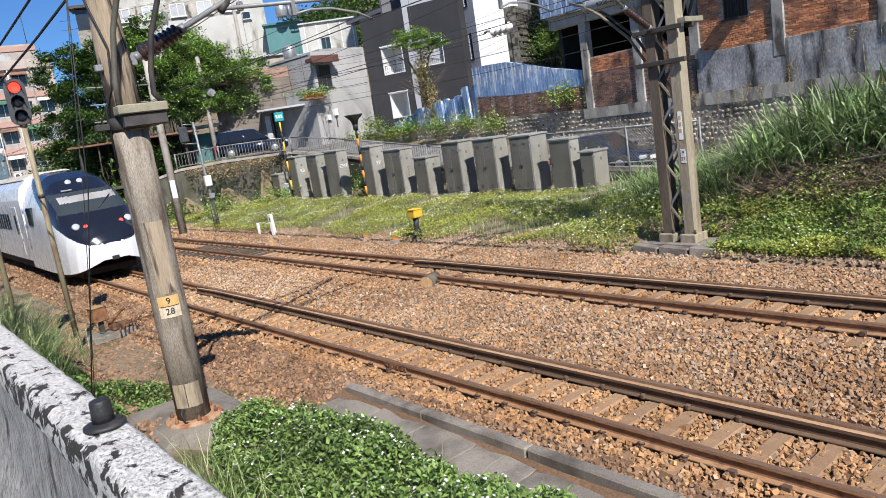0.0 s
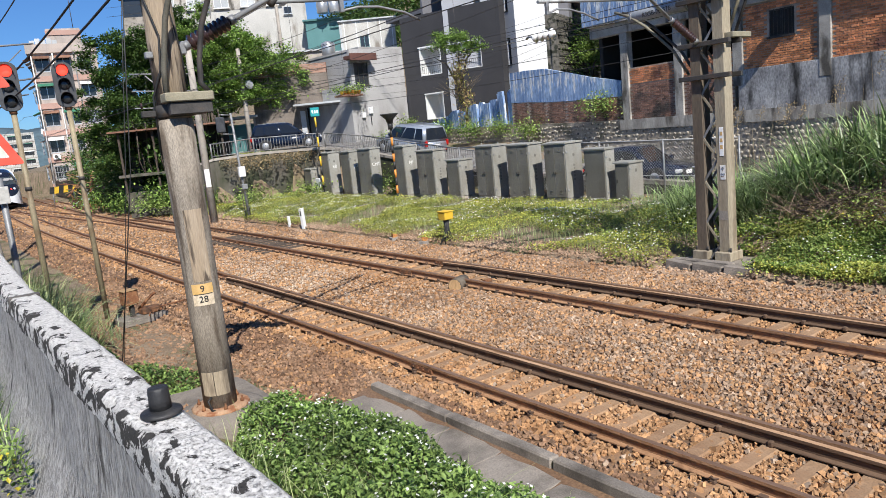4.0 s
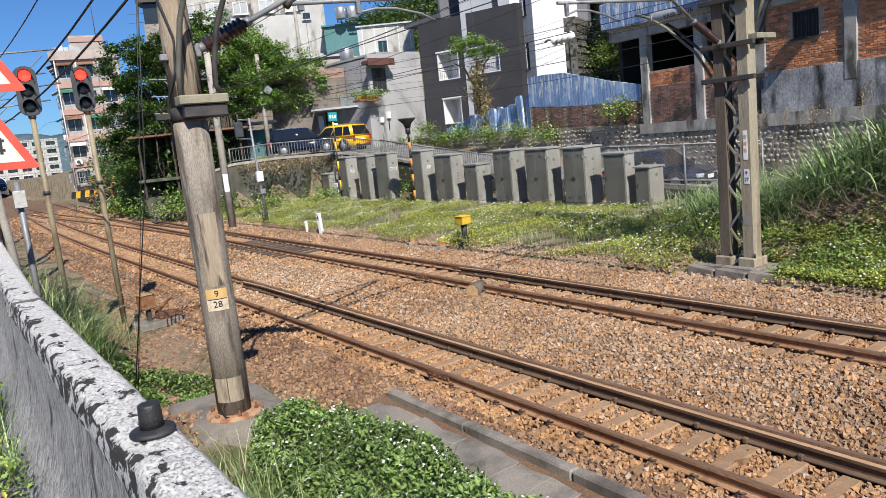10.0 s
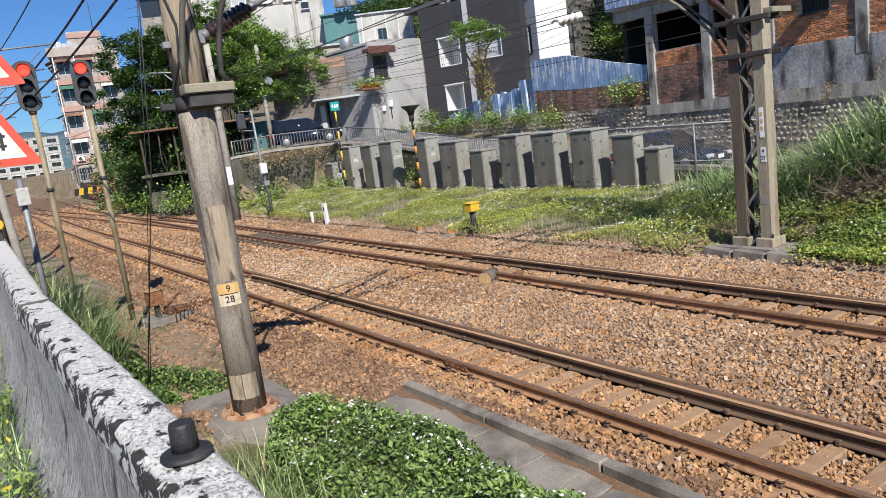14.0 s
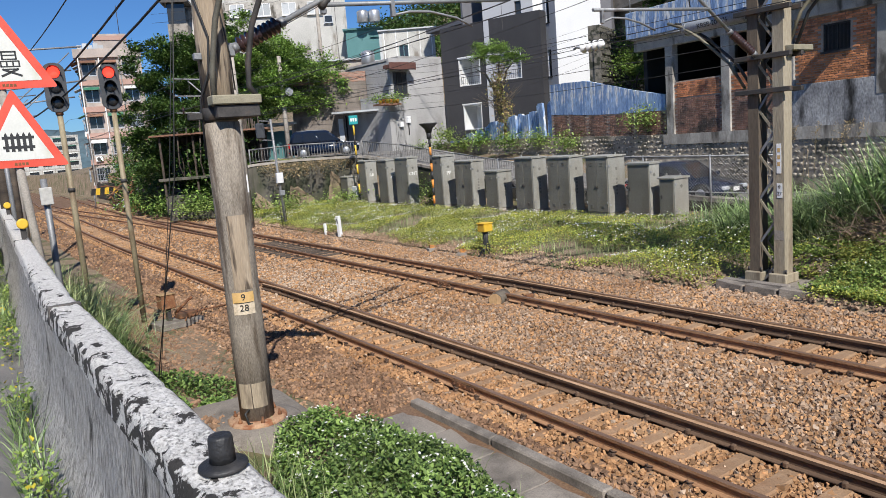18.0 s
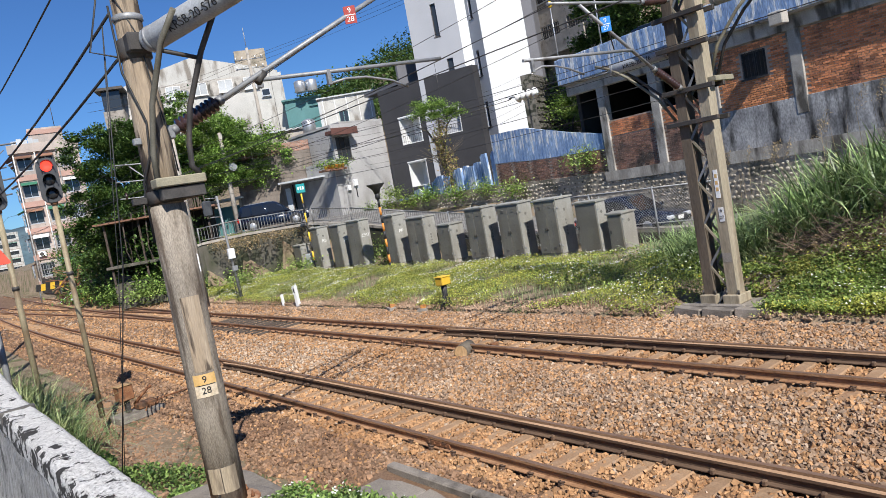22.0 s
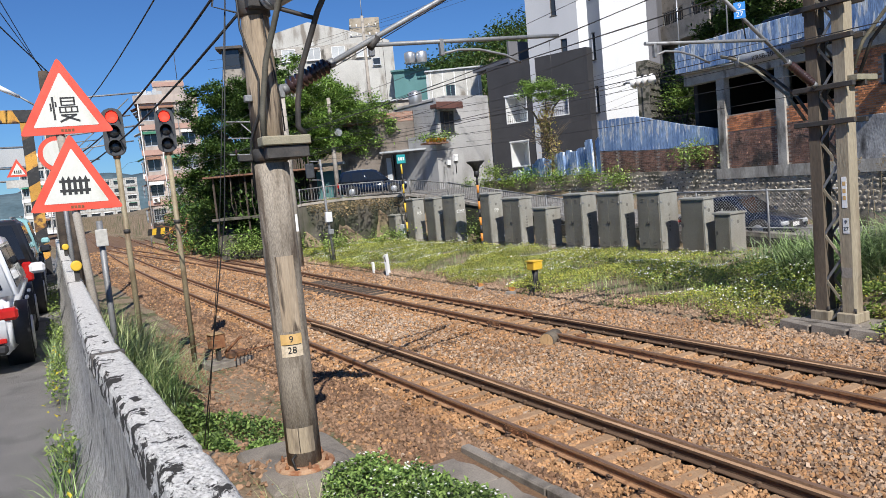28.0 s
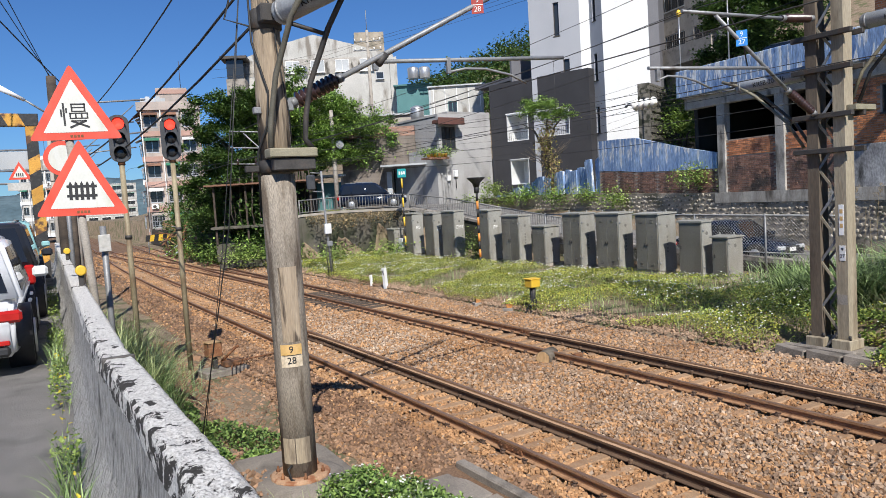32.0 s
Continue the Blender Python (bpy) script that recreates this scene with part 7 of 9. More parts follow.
for k in range(5):
    x = -0.13 + 0.065 * k
    part("picket", prism(bmesh.new(), [(x - 0.019, 0.2), (x + 0.019, 0.2), (x + 0.019, 0.40), (x, 0.44), (x - 0.019, 0.40)], -0.0078, -0.0058, "y"), SIGN_BLACK, p2)
for z in (0.235, 0.355):
    part("picket_rail", B(-0.175, 0.175, -0.0075, -0.0057, z, z + 0.035), SIGN_BLACK, p2)
for q in range(4):
    for pl in (p1, p2):
        part("maker_mark", B(-0.075 + 0.04 * q, -0.045 + 0.04 * q, -0.0045, -0.0025, 0.028, 0.062), RUST, pl)

rs = thing("round_sign_post", pose(-4.92, 16.95, 1.6), "round red-rimmed sign on a grey post seen behind the triangles", "sign")
part("post", T([(0, 0, -0.6), (0, 0, 3.5)], 0.045, 10), STEEL_GREY, rs)
part("disc", lathe(bmesh.new(), [(0.36, 0), (0.36, 0.02)], 28, m=Matrix.Translation((0.0, -0.06, 3.3)) @ Matrix.Rotation(radians(90), 4, "X")), SIGN_RED, rs)
part("white_field", lathe(bmesh.new(), [(0.27, 0), (0.27, 0.004)], 28, m=Matrix.Translation((0.0, -0.082, 3.3)) @ Matrix.Rotation(radians(90), 4, "X")), SIGN_WHITE, rs)

nb = thing("notice_post", pose(-4.67, 13.2, 0.9), "slim grey post with a small pale notice box", "post")
part("post", T([(0, 0, -0.4), (0, 0, 2.6)], 0.05, 8), STEEL_GREY, nb)
part("notice_box", B(-0.09, 0.09, -0.12, -0.052, 2.18, 2.46, 0.01), CREAM, nb)
for y, z in ((9.7, 2.83), (16.2, 2.83)):
    rf = thing("road_reflector", pose(-5.495 + par_x(y) + 0.03, y, z - 0.04), "round yellow road reflector on the parapet", "reflector", "road reflectors")
    part("stem", B(-0.03, 0.03, -0.01, 0.02, -0.05, 0.22, 0.005), STEEL_DARK, rf)
    part("disc", lathe(bmesh.new(), [(0.05, 0), (0.062, 0.01), (0.062, 0.03), (0.045, 0.035)], 18, m=Matrix.Translation((0, -0.01, 0.24)) @ Matrix.Rotation(radians(90), 4, "X")), YELLOW, rf)

gt = thing("height_gantry", pose(-5.22, 24.2, 2.0), "yellow and black striped height-limit gantry over the road", "gantry")
GW = mat("weathered_yellow_paint", (0.52, 0.25, 0.04), (0.64, 0.36, 0.07), 3, 0.75, bump=0.2, dark=(0.13, 0.065, 0.035), dscale=4, damt=(0.5, 0.6))


def striped_bar(L, w, parent, name, m):
    """A square bar along z with slanting yellow and black bands."""
    n = int(L / 0.42)
    for k in range(n):
        z0, z1, s = L * k / n, L * (k + 1) / n, 0.16
        bm = bmesh.new()
        vs = [bm.verts.new((x, y, (z0 if lo else z1) + (s if x > 0 else -s) * (0.5 if 0 < (k if lo else k + 1) < n else 0))) for lo in (1, 0) for x, y in ((-w, -w), (w, -w), (w, w), (-w, w))]
        for f in ((3, 2, 1, 0), (4, 5, 6, 7), (0, 1, 5, 4), (1, 2, 6, 5), (2, 3, 7, 6), (3, 0, 4, 7)):
            bm.faces.new([vs[i] for i in f])
        o = part(name, bm, GW if k % 2 else BLACK, parent)
        o.matrix_basis = m


striped_bar(4.4, 0.15, gt, "post_band", Matrix.Identity(4))
striped_bar(8.5, 0.17, gt, "beam_band", Matrix.Translation((0.2, 0, 4.58)) @ Matrix.Rotation(radians(-90), 4, "Y"))
striped_bar(4.4, 0.15, gt, "post_band", Matrix.Translation((-8.2, 0, 0)))
lampq = thing("street_lamp", pose(-4.3, 30.5, 1.0), "grey street lamp with a slanting arm", "street lamp")
part("post", T([(0, 0, -0.3), (0, 0, 6.6)], [0.09, 0.06], 10), CONCRETE, lampq)
part("arm", T([(0, 0, 6.5), (-0.9, -0.2, 7.1)], 0.035, 8), STEEL_GREY, lampq)
part("head", T([(-0.85, -0.2, 7.06), (-1.7, -0.4, 7.5)], [0.06, 0.11], 8), WHITE_TRIM, lampq)
for x, y, h, r in ((-4.9, 19.5, 6.0, 0.14), (-4.5, 22.5, 4.5, 0.1), (-4.2, 27, 7.5, 0.13), (-3.6, 34, 8.0, 0.14), (-3.8, 46, 8, 0.14)):
    up = thing("wooden_pole", pose(x, y, ground_z(x, y)), "dark weathered utility pole beside the line", "pole", "utility poles")
    part("shaft", T([(0, 0, -0.3), (0.05, 0, h)], [r, r * 0.75], 10), OLD_WOOD if y < 25 else CONCRETE, up)
    if y > 25:
        part("crossarm", T([(-0.1, 0, h - 0.6), (2.6, 0, h - 0.4)], 0.03, 6), STEEL_GREY, up)
        part("crossarm", T([(-0.1, 0, h - 1.8), (2.6, 0, h - 1.5)], 0.03, 6), STEEL_GREY, up)
        part("brace", T([(0, 0, h - 2.6), (2.2, 0, h - 0.6)], 0.02, 6), STEEL_GREY, up)

# ---- street walls, railings, fence ----
cw = thing("street_retaining_wall", pose(0, 0, 0), "mossy dark concrete wall below the street railing", "wall", kind="structure")
MOSSY = mat("mossy_concrete", (0.085, 0.075, 0.06), (0.15, 0.135, 0.11), 0.8, 0.95, bump=0.5, bscale=25, dark=(0.045, 0.052, 0.026), dscale=0.9, damt=(0.45, 0.62), dstretch=(1, 1, 0.4), rnd=0)
CW = [(7.6, 42.7, 2.6), (9.0, 41.6, 3.0), (11.2, 40.5, 3.1), (13.6, 39.6, 3.05), (14.7, 38.4, 3.0), (15.25, 35.0, 2.6), (15.3, 30.0, 1.95), (15.3, 24.0, 1.3), (15.3, 12.0, 0.7)]
for (xa, ya, za), (xb, yb, zb) in zip(CW, CW[1:]):
    L = math.dist((xa, ya), (xb, yb))
    o = part("wall_panel", prism(bmesh.new(), [(0, -0.2), (L - 0.004, -0.2), (L - 0.004, zb - 0.03), (0, za - 0.03)], 0, 0.35, "y"), MOSSY, cw)
    o.matrix_basis = along((xa, ya, 0), (xb, yb))
    o = part("wall_coping", prism(bmesh.new(), [(0, za - 0.027), (L - 0.004, zb - 0.027), (L - 0.004, zb + 0.12), (0, za + 0.12)], -0.06, 0.40, "y"), CONCRETE, cw)
    o.matrix_basis = along((xa, ya, 0), (xb, yb))
lowk = thing("low_kerb_wall", pose(0, 0, 0), "low concrete kerb wall behind the verge", "wall", kind="structure")
for k in range(4):
    part("kerb_block", B(-1.45, 1.45, -0.12, 0.12, 0.1, 0.55, 0.02), MOSSY, lowk).matrix_basis = pose(12.3 - 2.1 * k, 40.2 + 1.3 * k, 0, 0, 0, -31)


def railing(pts, h, gap, label):
    r = thing("street_railing", pose(*pts[0]), label, "railing", "street railings")
    o0 = Vector(pts[0])
    for a, b in zip(pts, pts[1:]):
        a, b = Vector(a) - o0, Vector(b) - o0
        up = Vector((0, 0, h))
        part("top_rail", T([a + up, b + up], 0.035, 6), RAILING, r)
        part("bottom_rail", T([a + up * 0.14, b + up * 0.14], 0.025, 6), RAILING, r)
        n = max(1, int((b - a).length / gap))
        for k in range(n):
            p = a.lerp(b, k / n)
            part("baluster", T([p + up * 0.14, p + up], 0.016, 4), RAILING, r)
        part("post", T([a, a + up * 1.05], 0.045, 6), RAILING, r)
    return r


railing([(9.0, 41.8, 3.1), (11.2, 40.7, 3.2), (13.6, 39.8, 3.16), (14.6, 38.5, 3.1)], 0.85, 0.17, "weathered grey street railing with upright bars above the wall")
railing([(14.7, 38.3, 3.1), (15.35, 35.0, 2.72), (15.45, 30.0, 2.07), (15.45, 24.5, 1.42)], 0.85, 0.17, "weathered grey railing following the sloping street")

# chain-link fence behind the cabinets
fn = thing("chain_link_fence", pose(15.05, 26.0, 0.5), "galvanised chain-link fence with steel posts", "fence")
part("top_rail", T([(0, 0, 2.05), (0, -14, 1.85)], 0.03, 6), STEEL_GREY, fn)
part("middle_rail", T([(0, 0, 0.75), (0, -14, 0.65)], 0.02, 6), STEEL_GREY, fn)
for k in range(6):
    part("post", T([(0, -2.8 * k, -0.3), (0, -2.8 * k, 2.1 - 0.04 * k)], 0.035, 8), STEEL_GREY, fn)
mv, mf = [], []
for sgn in (1, -1):
    for k in range(int(18 / 0.11)):
        y0 = -16 + 0.11 * k
        a, b = (y0, 0.15), (y0 + sgn * 1.75, 1.9)
        pts = []
        for y, z in (a, b):
            pts.append((y, z))
        if max(a[0], b[0]) > 0 or min(a[0], b[0]) < -14:
            continue
        i = len(mv)
        for y, z in pts:
            mv += [(-0.004, y, z), (0.004, y - 0.004, z), (0.004, y + 0.004, z)]
        mf += [(i, i + 1, i + 4, i + 3), (i + 1, i + 2, i + 5, i + 4), (i + 2, i, i + 3, i + 5)]
tagged(raw("wire_mesh", mv, mf, STEEL_GREY, "diamond wire mesh", "", "stuff", fn))

gs = thing("street_name_sign", pose(13.35, 36.6, 0.45), "green street sign on a yellow-black striped post", "sign")
for k in range(8):
    part("stripe", T([(0, 0, 0.55 * k), (0, 0, 0.548 + 0.55 * k)], 0.05, 8), YELLOW if k % 2 else BLACK, gs)
part("plate", B(-0.28, 0.28, -0.06, -0.03, 4.45, 4.95, 0.01), SIGN_GREEN, gs)
for q in range(3):
    part("worn_text", B(-0.2 + 0.15 * q, -0.1 + 0.15 * q, -0.064, -0.061, 4.62, 4.8), LETTER_WHITE, gs)
up2 = thing("utility_pole", pose(23.2, 60.0, 6.0), "tall concrete utility pole with crossarms and insulators", "pole")
part("shaft", T([(0, 0, -1), (0, 0, 13.2)], [0.2, 0.13], 10), CONCRETE, up2)
for z in (11.4, 12.2):
    part("crossarm", T([(-1.1, 0.6, z), (1.1, -0.6, z)], 0.05, 6), STEEL_GREY, up2)
    for q in (-1, -0.5, 0.5, 1):
        part("pin_insulator", T([(q, -q * 0.55, z + 0.04), (q, -q * 0.55, z + 0.28)], 0.06, 8), WHITE_PORC, up2)
part("spike", T([(0, 0, 13.2), (0, 0, 15.0)], 0.03, 6), STEEL_GREY, up2)
part("transformer", B(0.2, 0.7, -0.6, -0.1, 9.5, 10.3, 0.08), STEEL_GREY, up2)
for q, z in ((-1, 17.6), (0.5, 17.6), (1, 18.4)):
    wire("street_wire", [(23.2 + q, 60, z + 0.25), (40, 20, z + 4)], 0.012, "street power wire from the utility pole", 0.8)
    wire("street_wire", [(23.2 + q, 60, z + 0.25), (12, 72, z - 1)], 0.012, "street power wire from the utility pole", 0.5)
up3 = thing("utility_pole", pose(13.6, 46.8, 3.1), "grey utility pole beside the parked car", "pole")
part("shaft", T([(0, 0, -0.5), (0, 0, 7.0)], [0.18, 0.13], 10), CONCRETE, up3)
part("meter_dish", lathe(bmesh.new(), [(0.05, 0), (0.28, 0.08), (0.3, 0.1)], 14, m=Matrix.Translation((0.3, -0.3, 4.6)) @ Matrix.Rotation(radians(80), 4, "X")), STEEL_GREY, up3)
for k in range(6):
    wire("service_wire", [(13.6, 46.8, 9.6 - 0.35 * k), (20.6 + 0.5 * k, 42.0, 8.8 - 0.5 * k), (26, 30, 9.5 - 0.4 * k)], 0.007, "slack service wire between the houses", 0.45, CABLE)
for k in range(4):
    wire("line_cable", [(6.4, 35.7, 7.0 - 0.5 * k), (8.0, 8.6, 5.9 - 0.4 * k)], 0.007, "thin cable strung between line poles", 0.35, CABLE)
    wire("line_cable", [(6.4, 35.7, 7.0 - 0.5 * k), (5.5, 90, 7.0 - 0.5 * k)], 0.007, "thin cable strung between line poles", 0.6, CABLE)
wire("sky_cable", [(-4.2, 27, 8.2), (-12, 8, 14.0)], 0.02, "black cable crossing the sky", 0.3, CABLE)
wire("sky_cable", [(-4.2, 27, 7.9), (-10, 8, 14.5)], 0.012, "thin cable crossing the sky", 0.3, CABLE)
wire("sky_cable", [(-4.2, 27, 7.7), (-9, 8, 14.5)], 0.012, "thin cable crossing the sky", 0.3, CABLE)
wire("line_cable", [(-3.2, 8.9, 7.5), (-3.6, 34, 7.4)], 0.014, "black cable along the line", 0.4, CABLE)

# shelter under the tree
sh = thing("trackside_shelter", along((5.2, 47.0, 0), (10.8, 44.0)), "low dark shelter with a tin roof under the tree", "shelter")
part("platform", B(0, 6.3, -0.2, 2.4, 0.4, 1.5), MOSSY, sh)
part("slab_edge", B(-0.2, 6.6, -0.5, 2.4, 2.45, 2.62, 0.02), MOSSY, sh)
part("back_wall", B(0, 6.3, 2.2, 2.4, 1.5, 5.2), ROOM_SHADE, sh)
part("roof_sheet", B(-0.4, 6.8, -0.7, 2.6, 5.2, 5.3), SHEET_RUST, sh)
for x in (0.1, 2.1, 4.2, 6.2):
    part("post", B(x - 0.06, x + 0.06, -0.3, -0.18, 1.5, 5.197), OLD_WOOD, sh)
br = thing("crossing_barrier", pose(4.6, 72, 0.3, 0, 0, 12), "yellow and black striped barrier boards at the crossing", "barrier")
for q in range(6):
    part("board_stripe", prism(bmesh.new(), [(0.4 * q, 0.9), (0.4 * q + 0.38, 0.9), (0.4 * q + 0.5, 1.5), (0.4 * q + 0.12, 1.5)], -0.04, 0.0, "y"), YELLOW if q % 2 else BLACK, br)
for x in (0.3, 2.1):
    part("leg", T([(x, 0.03, -0.3), (x, 0.03, 1.5)], 0.05, 6), STEEL_GREY, br)
heap = thing("scrap_heap", pose(6.9, 64.0, 0.3), "heap of rusty scrap and planks beside the line", "scrap")
for k in range(46):
    d = Vector((random.uniform(-1, 1), random.uniform(-1, 1), random.uniform(-0.4, 1.0))).normalized() * random.uniform(0.4, 1.3)
    p = Vector((random.uniform(-1.8, 1.8), random.uniform(-2.5, 2.5), random.uniform(0.2, 2.4)))
    w = random.uniform(0.03, 0.13)
    part("scrap_plank", B(-0.5, 0.5, -w, w, -0.02, 0.02), random.choice((RUST, WOOD, OLD_WOOD, ORANGE, SHEET_GREY)), heap).matrix_basis = Matrix.Translation(p) @ d.to_track_quat("X", "Z").to_matrix().to_4x4() @ Matrix.Diagonal((d.length * 2, 1, 1, 1))
part("scrap_bin", B(-1.6, 1.6, -2.2, 2.2, -0.4, 0.5, 0.05), RUST, heap)

lf = thing("trackside_board_fence", pose(0, 0, 0), "dark weathered board fence along the far side of the line", "fence")
for k in range(60):
    x, y = 4.6 + 0.03 * k, 47.5 + 0.72 * k
    part("board", B(-0.33, 0.33, -0.03, 0.03, 0.0, 1.5 + 0.25 * random.random()), OLD_WOOD, lf).matrix_basis = pose(x + 1.6, y, 0.35, 0, random.uniform(-3, 3), 93)


# ---- vehicles ----
def paint(name, a, metal=0.3, rough=0.3):
    m = mat(name, a, tuple(min(1, v * 1.06) for v in a), 0.8, rough, metal, bump=0, grain=0.04, rnd=0)
    m.node_tree.nodes["Principled BSDF"].inputs["Coat Weight"].default_value = 0.35
    m.node_tree.nodes["Principled BSDF"].inputs["Coat Roughness"].default_value = 0.08
    return m


CAR_GLASS = glassy("car_glass", (0.012, 0.014, 0.017), 0.04)
TYRE = mat("tyre_rubber", (0.02, 0.02, 0.02), (0.035, 0.035, 0.035), 8, 0.85, bump=0.1, rnd=0)
TAIL_RED = mat("tail_lamp_red", (0.35, 0.012, 0.01), (0.45, 0.02, 0.015), 8, 0.2, bump=0, grain=0, rnd=0)
HEAD_LAMP = mat("headlamp_glass", (0.6, 0.62, 0.64), (0.75, 0.77, 0.8), 8, 0.12, 0.4, bump=0, grain=0, rnd=0)
TRIM_BLACK = mat("black_trim", (0.02, 0.02, 0.022), (0.03, 0.03, 0.032), 8, 0.5, bump=0, rnd=0)


def car(name, m, L, W, H, coat, label, kind="sedan", lamp_box=False, category="car"):
    """A road car: local +y ahead, origin on the ground at its centre."""
    c = thing(name, m, label, category)
    h, w = L / 2, W / 2
    zb = H * (0.56 if kind != "van" else 0.54)   # waistline
    low = 0.22
    nose, tail = zb - 0.13, zb + (0.02 if kind != "sedan" else -0.02)
    prof = [(-h, low + 0.12), (-h + 0.06, low), (-h * 0.25, low - 0.03), (h * 0.4, low - 0.03), (h - 0.1, low), (h, low + 0.14), (h - 0.02, 0.5), (h - 0.1, nose - 0.1), (h - 0.35, nose), (h * 0.52, zb - 0.02), (h * 0.35, zb + 0.02), (-h + 0.3, zb + 0.03), (-h + 0.05, tail - 0.06), (-h - 0.01, tail - 0.22), (-h - 0.02, 0.55)]
    bm = bmesh.new()
    prism(bm, prof, -w, w, "x")
    for v in bm.verts:
        # plan rounding at both ends, tuck in at the sill and the waist
        k = max(0, (abs(v.co.y) - h * 0.62) / (h * 0.38))
        v.co.x *= 1 - 0.16 * k * k
        if v.co.z < low + 0.02:
            v.co.x *= 0.95
        if v.co.z > zb - 0.05:
            v.co.x *= 0.965
    bmesh.ops.bevel(bm, geom=bm.edges[:], offset=0.045, segments=3, affect="EDGES", clamp_overlap=True)
    part("body", bm, coat, c, smooth=True)
    # cabin
    rear = {"sedan": (-h * 0.78, -h * 0.42), "hatch": (-h * 0.97, -h * 0.80), "van": (-h * 0.99, -h * 0.90), "suv": (-h * 0.98, -h * 0.86)}[kind]
    front = (h * 0.50, h * 0.12) if kind != "van" else (h * 0.58, h * 0.18)
    A, Bp, C, D = (rear[0], zb), (rear[1], H - 0.05), (front[1], H - 0.04), (front[0], zb)
    wb, wt = w * 0.955, w * 0.76

    def sx(z):
        return wb - (wb - wt) * max(0, z - zb) / (H - zb)

    mid = ((Bp[0] + C[0]) / 2, H)
    bm = bmesh.new()
    pts = [A, Bp, mid, C, D]
    lo = [bm.verts.new((-sx(z), y, z)) for y, z in pts]
    hi = [bm.verts.new((sx(z), y, z)) for y, z in pts]
    bm.faces.new(lo)
    bm.faces.new(hi[::-1])
    for i in range(5):
        bm.faces.new((lo[i], hi[i], hi[(i + 1) % 5], lo[(i + 1) % 5])[::-1])
    bmesh.ops.recalc_face_normals(bm, faces=bm.faces)
    bmesh.ops.bevel(bm, geom=[e for e in bm.edges if max(v.co.z for v in e.verts) > zb + 0.1], offset=0.05, segments=3, affect="EDGES", clamp_overlap=True)
    part("cabin", bm, coat, c, smooth=True)

    def cab_y(front_side, z):
        (y0, z0), (y1, z1) = (D, C) if front_side else (A, Bp)
        return y0 + (y1 - y0) * (z - z0) / (z1 - z0)

    zl, zu = zb + 0.06, H - 0.13
    splits = [0.0, 0.5, 1.0] if kind == "sedan" else [0.0, 0.24, 0.60, 1.0] if kind in ("suv", "van") else [0.0, 0.46, 1.0]
    for s in (-1, 1):
        for a, b in zip(splits, splits[1:]):
            bm = bmesh.new()
            poly = []
            for z, pair in ((zl, (a, b)), (zu, (b, a))):
                y0, y1 = cab_y(False, z) + 0.14, cab_y(True, z) - 0.14
                for u in pair:
                    e = 0.035 if u == pair[0 if z == zl else 1] else -0.035
                    poly.append((y0 + (y1 - y0) * u + e, z))
            vs = [bm.verts.new((s * (sx(z) + 0.008), y, z)) for y, z in poly]
            vi = [bm.verts.new((s * (sx(z) - 0.02), y, z)) for y, z in poly]
            bm.faces.new(vs)
            for i in range(4):
                bm.faces.new((vs[i], vi[i], vi[(i + 1) % 4], vs[(i + 1) % 4]))
            bmesh.ops.recalc_face_normals(bm, faces=bm.faces)
            part("side_window", bm, CAR_GLASS, c)
    for fr, nm in ((True, "windshield"), (False, "rear_window")):
        bm = bmesh.new()
        off = 0.012 if fr else -0.012
        vs = [bm.verts.new((x, cab_y(fr, z) + off, z + 0.006)) for z, q in ((zl, (-1, 1)), (zu + 0.02, (1, -1))) for x in (q[0] * (sx(z) - 0.12), q[1] * (sx(z) - 0.12))]
        bm.faces.new(vs)
        geo = bmesh.ops.extrude_face_region(bm, geom=bm.faces[:])
        for v in geo["geom"]:
            if isinstance(v, bmesh.types.BMVert):
                v.co.y -= off * 3
        bmesh.ops.recalc_face_normals(bm, faces=bm.faces)
        part(nm, bm, CAR_GLASS, c)
    r = 0.32 if kind != "suv" else 0.34
    for sy in (-0.60, 0.62):
        for s in (-1, 1):
            x0 = s * (w - 0.2)
            part("wheel_arch", T([(s * (w - 0.25), h * sy, r + 0.01), (s * (w + 0.004), h * sy, r + 0.01)], r + 0.06, 20), TRIM_BLACK, c)
            wh = part("wheel", lathe(bmesh.new(), [(r * 0.62, -0.1), (r * 0.95, -0.1), (r, -0.07), (r, 0.07), (r * 0.95, 0.1), (r * 0.62, 0.1)], 24, m=Matrix.Translation((s * (w - 0.085), h * sy, r)) @ Matrix.Rotation(radians(90), 4, "Y")), TYRE, c)
            part("rim", lathe(bmesh.new(), [(0.05, -0.012), (r * 0.62, -0.03), (r * 0.63, 0.02), (0.06, 0.02)], 16, m=Matrix.Translation((s * (w + 0.012), h * sy, r)) @ Matrix.Rotation(radians(90), 4, "Y")), ALU, wh)
    for s in (-1, 1):
        part("headlamp", B(s * w * 0.62 - 0.2, s * w * 0.62 + 0.2, h - 0.17, h + 0.012, nose - 0.25, nose - 0.1, 0.04), HEAD_LAMP, c)
        if kind in ("suv", "van"):
            part("tail_lamp", B(s * (w * 0.82) - 0.075, s * (w * 0.82) + 0.075, -h - 0.032, -h + 0.12, zb - 0.30, zb + 0.02, 0.03), TAIL_RED, c)
        else:
            part("tail_lamp", B(s * (w * 0.76) - 0.15, s * (w * 0.76) + 0.15, -h - 0.028, -h + 0.16, zb - 0.25, zb - 0.12, 0.03), TAIL_RED, c)
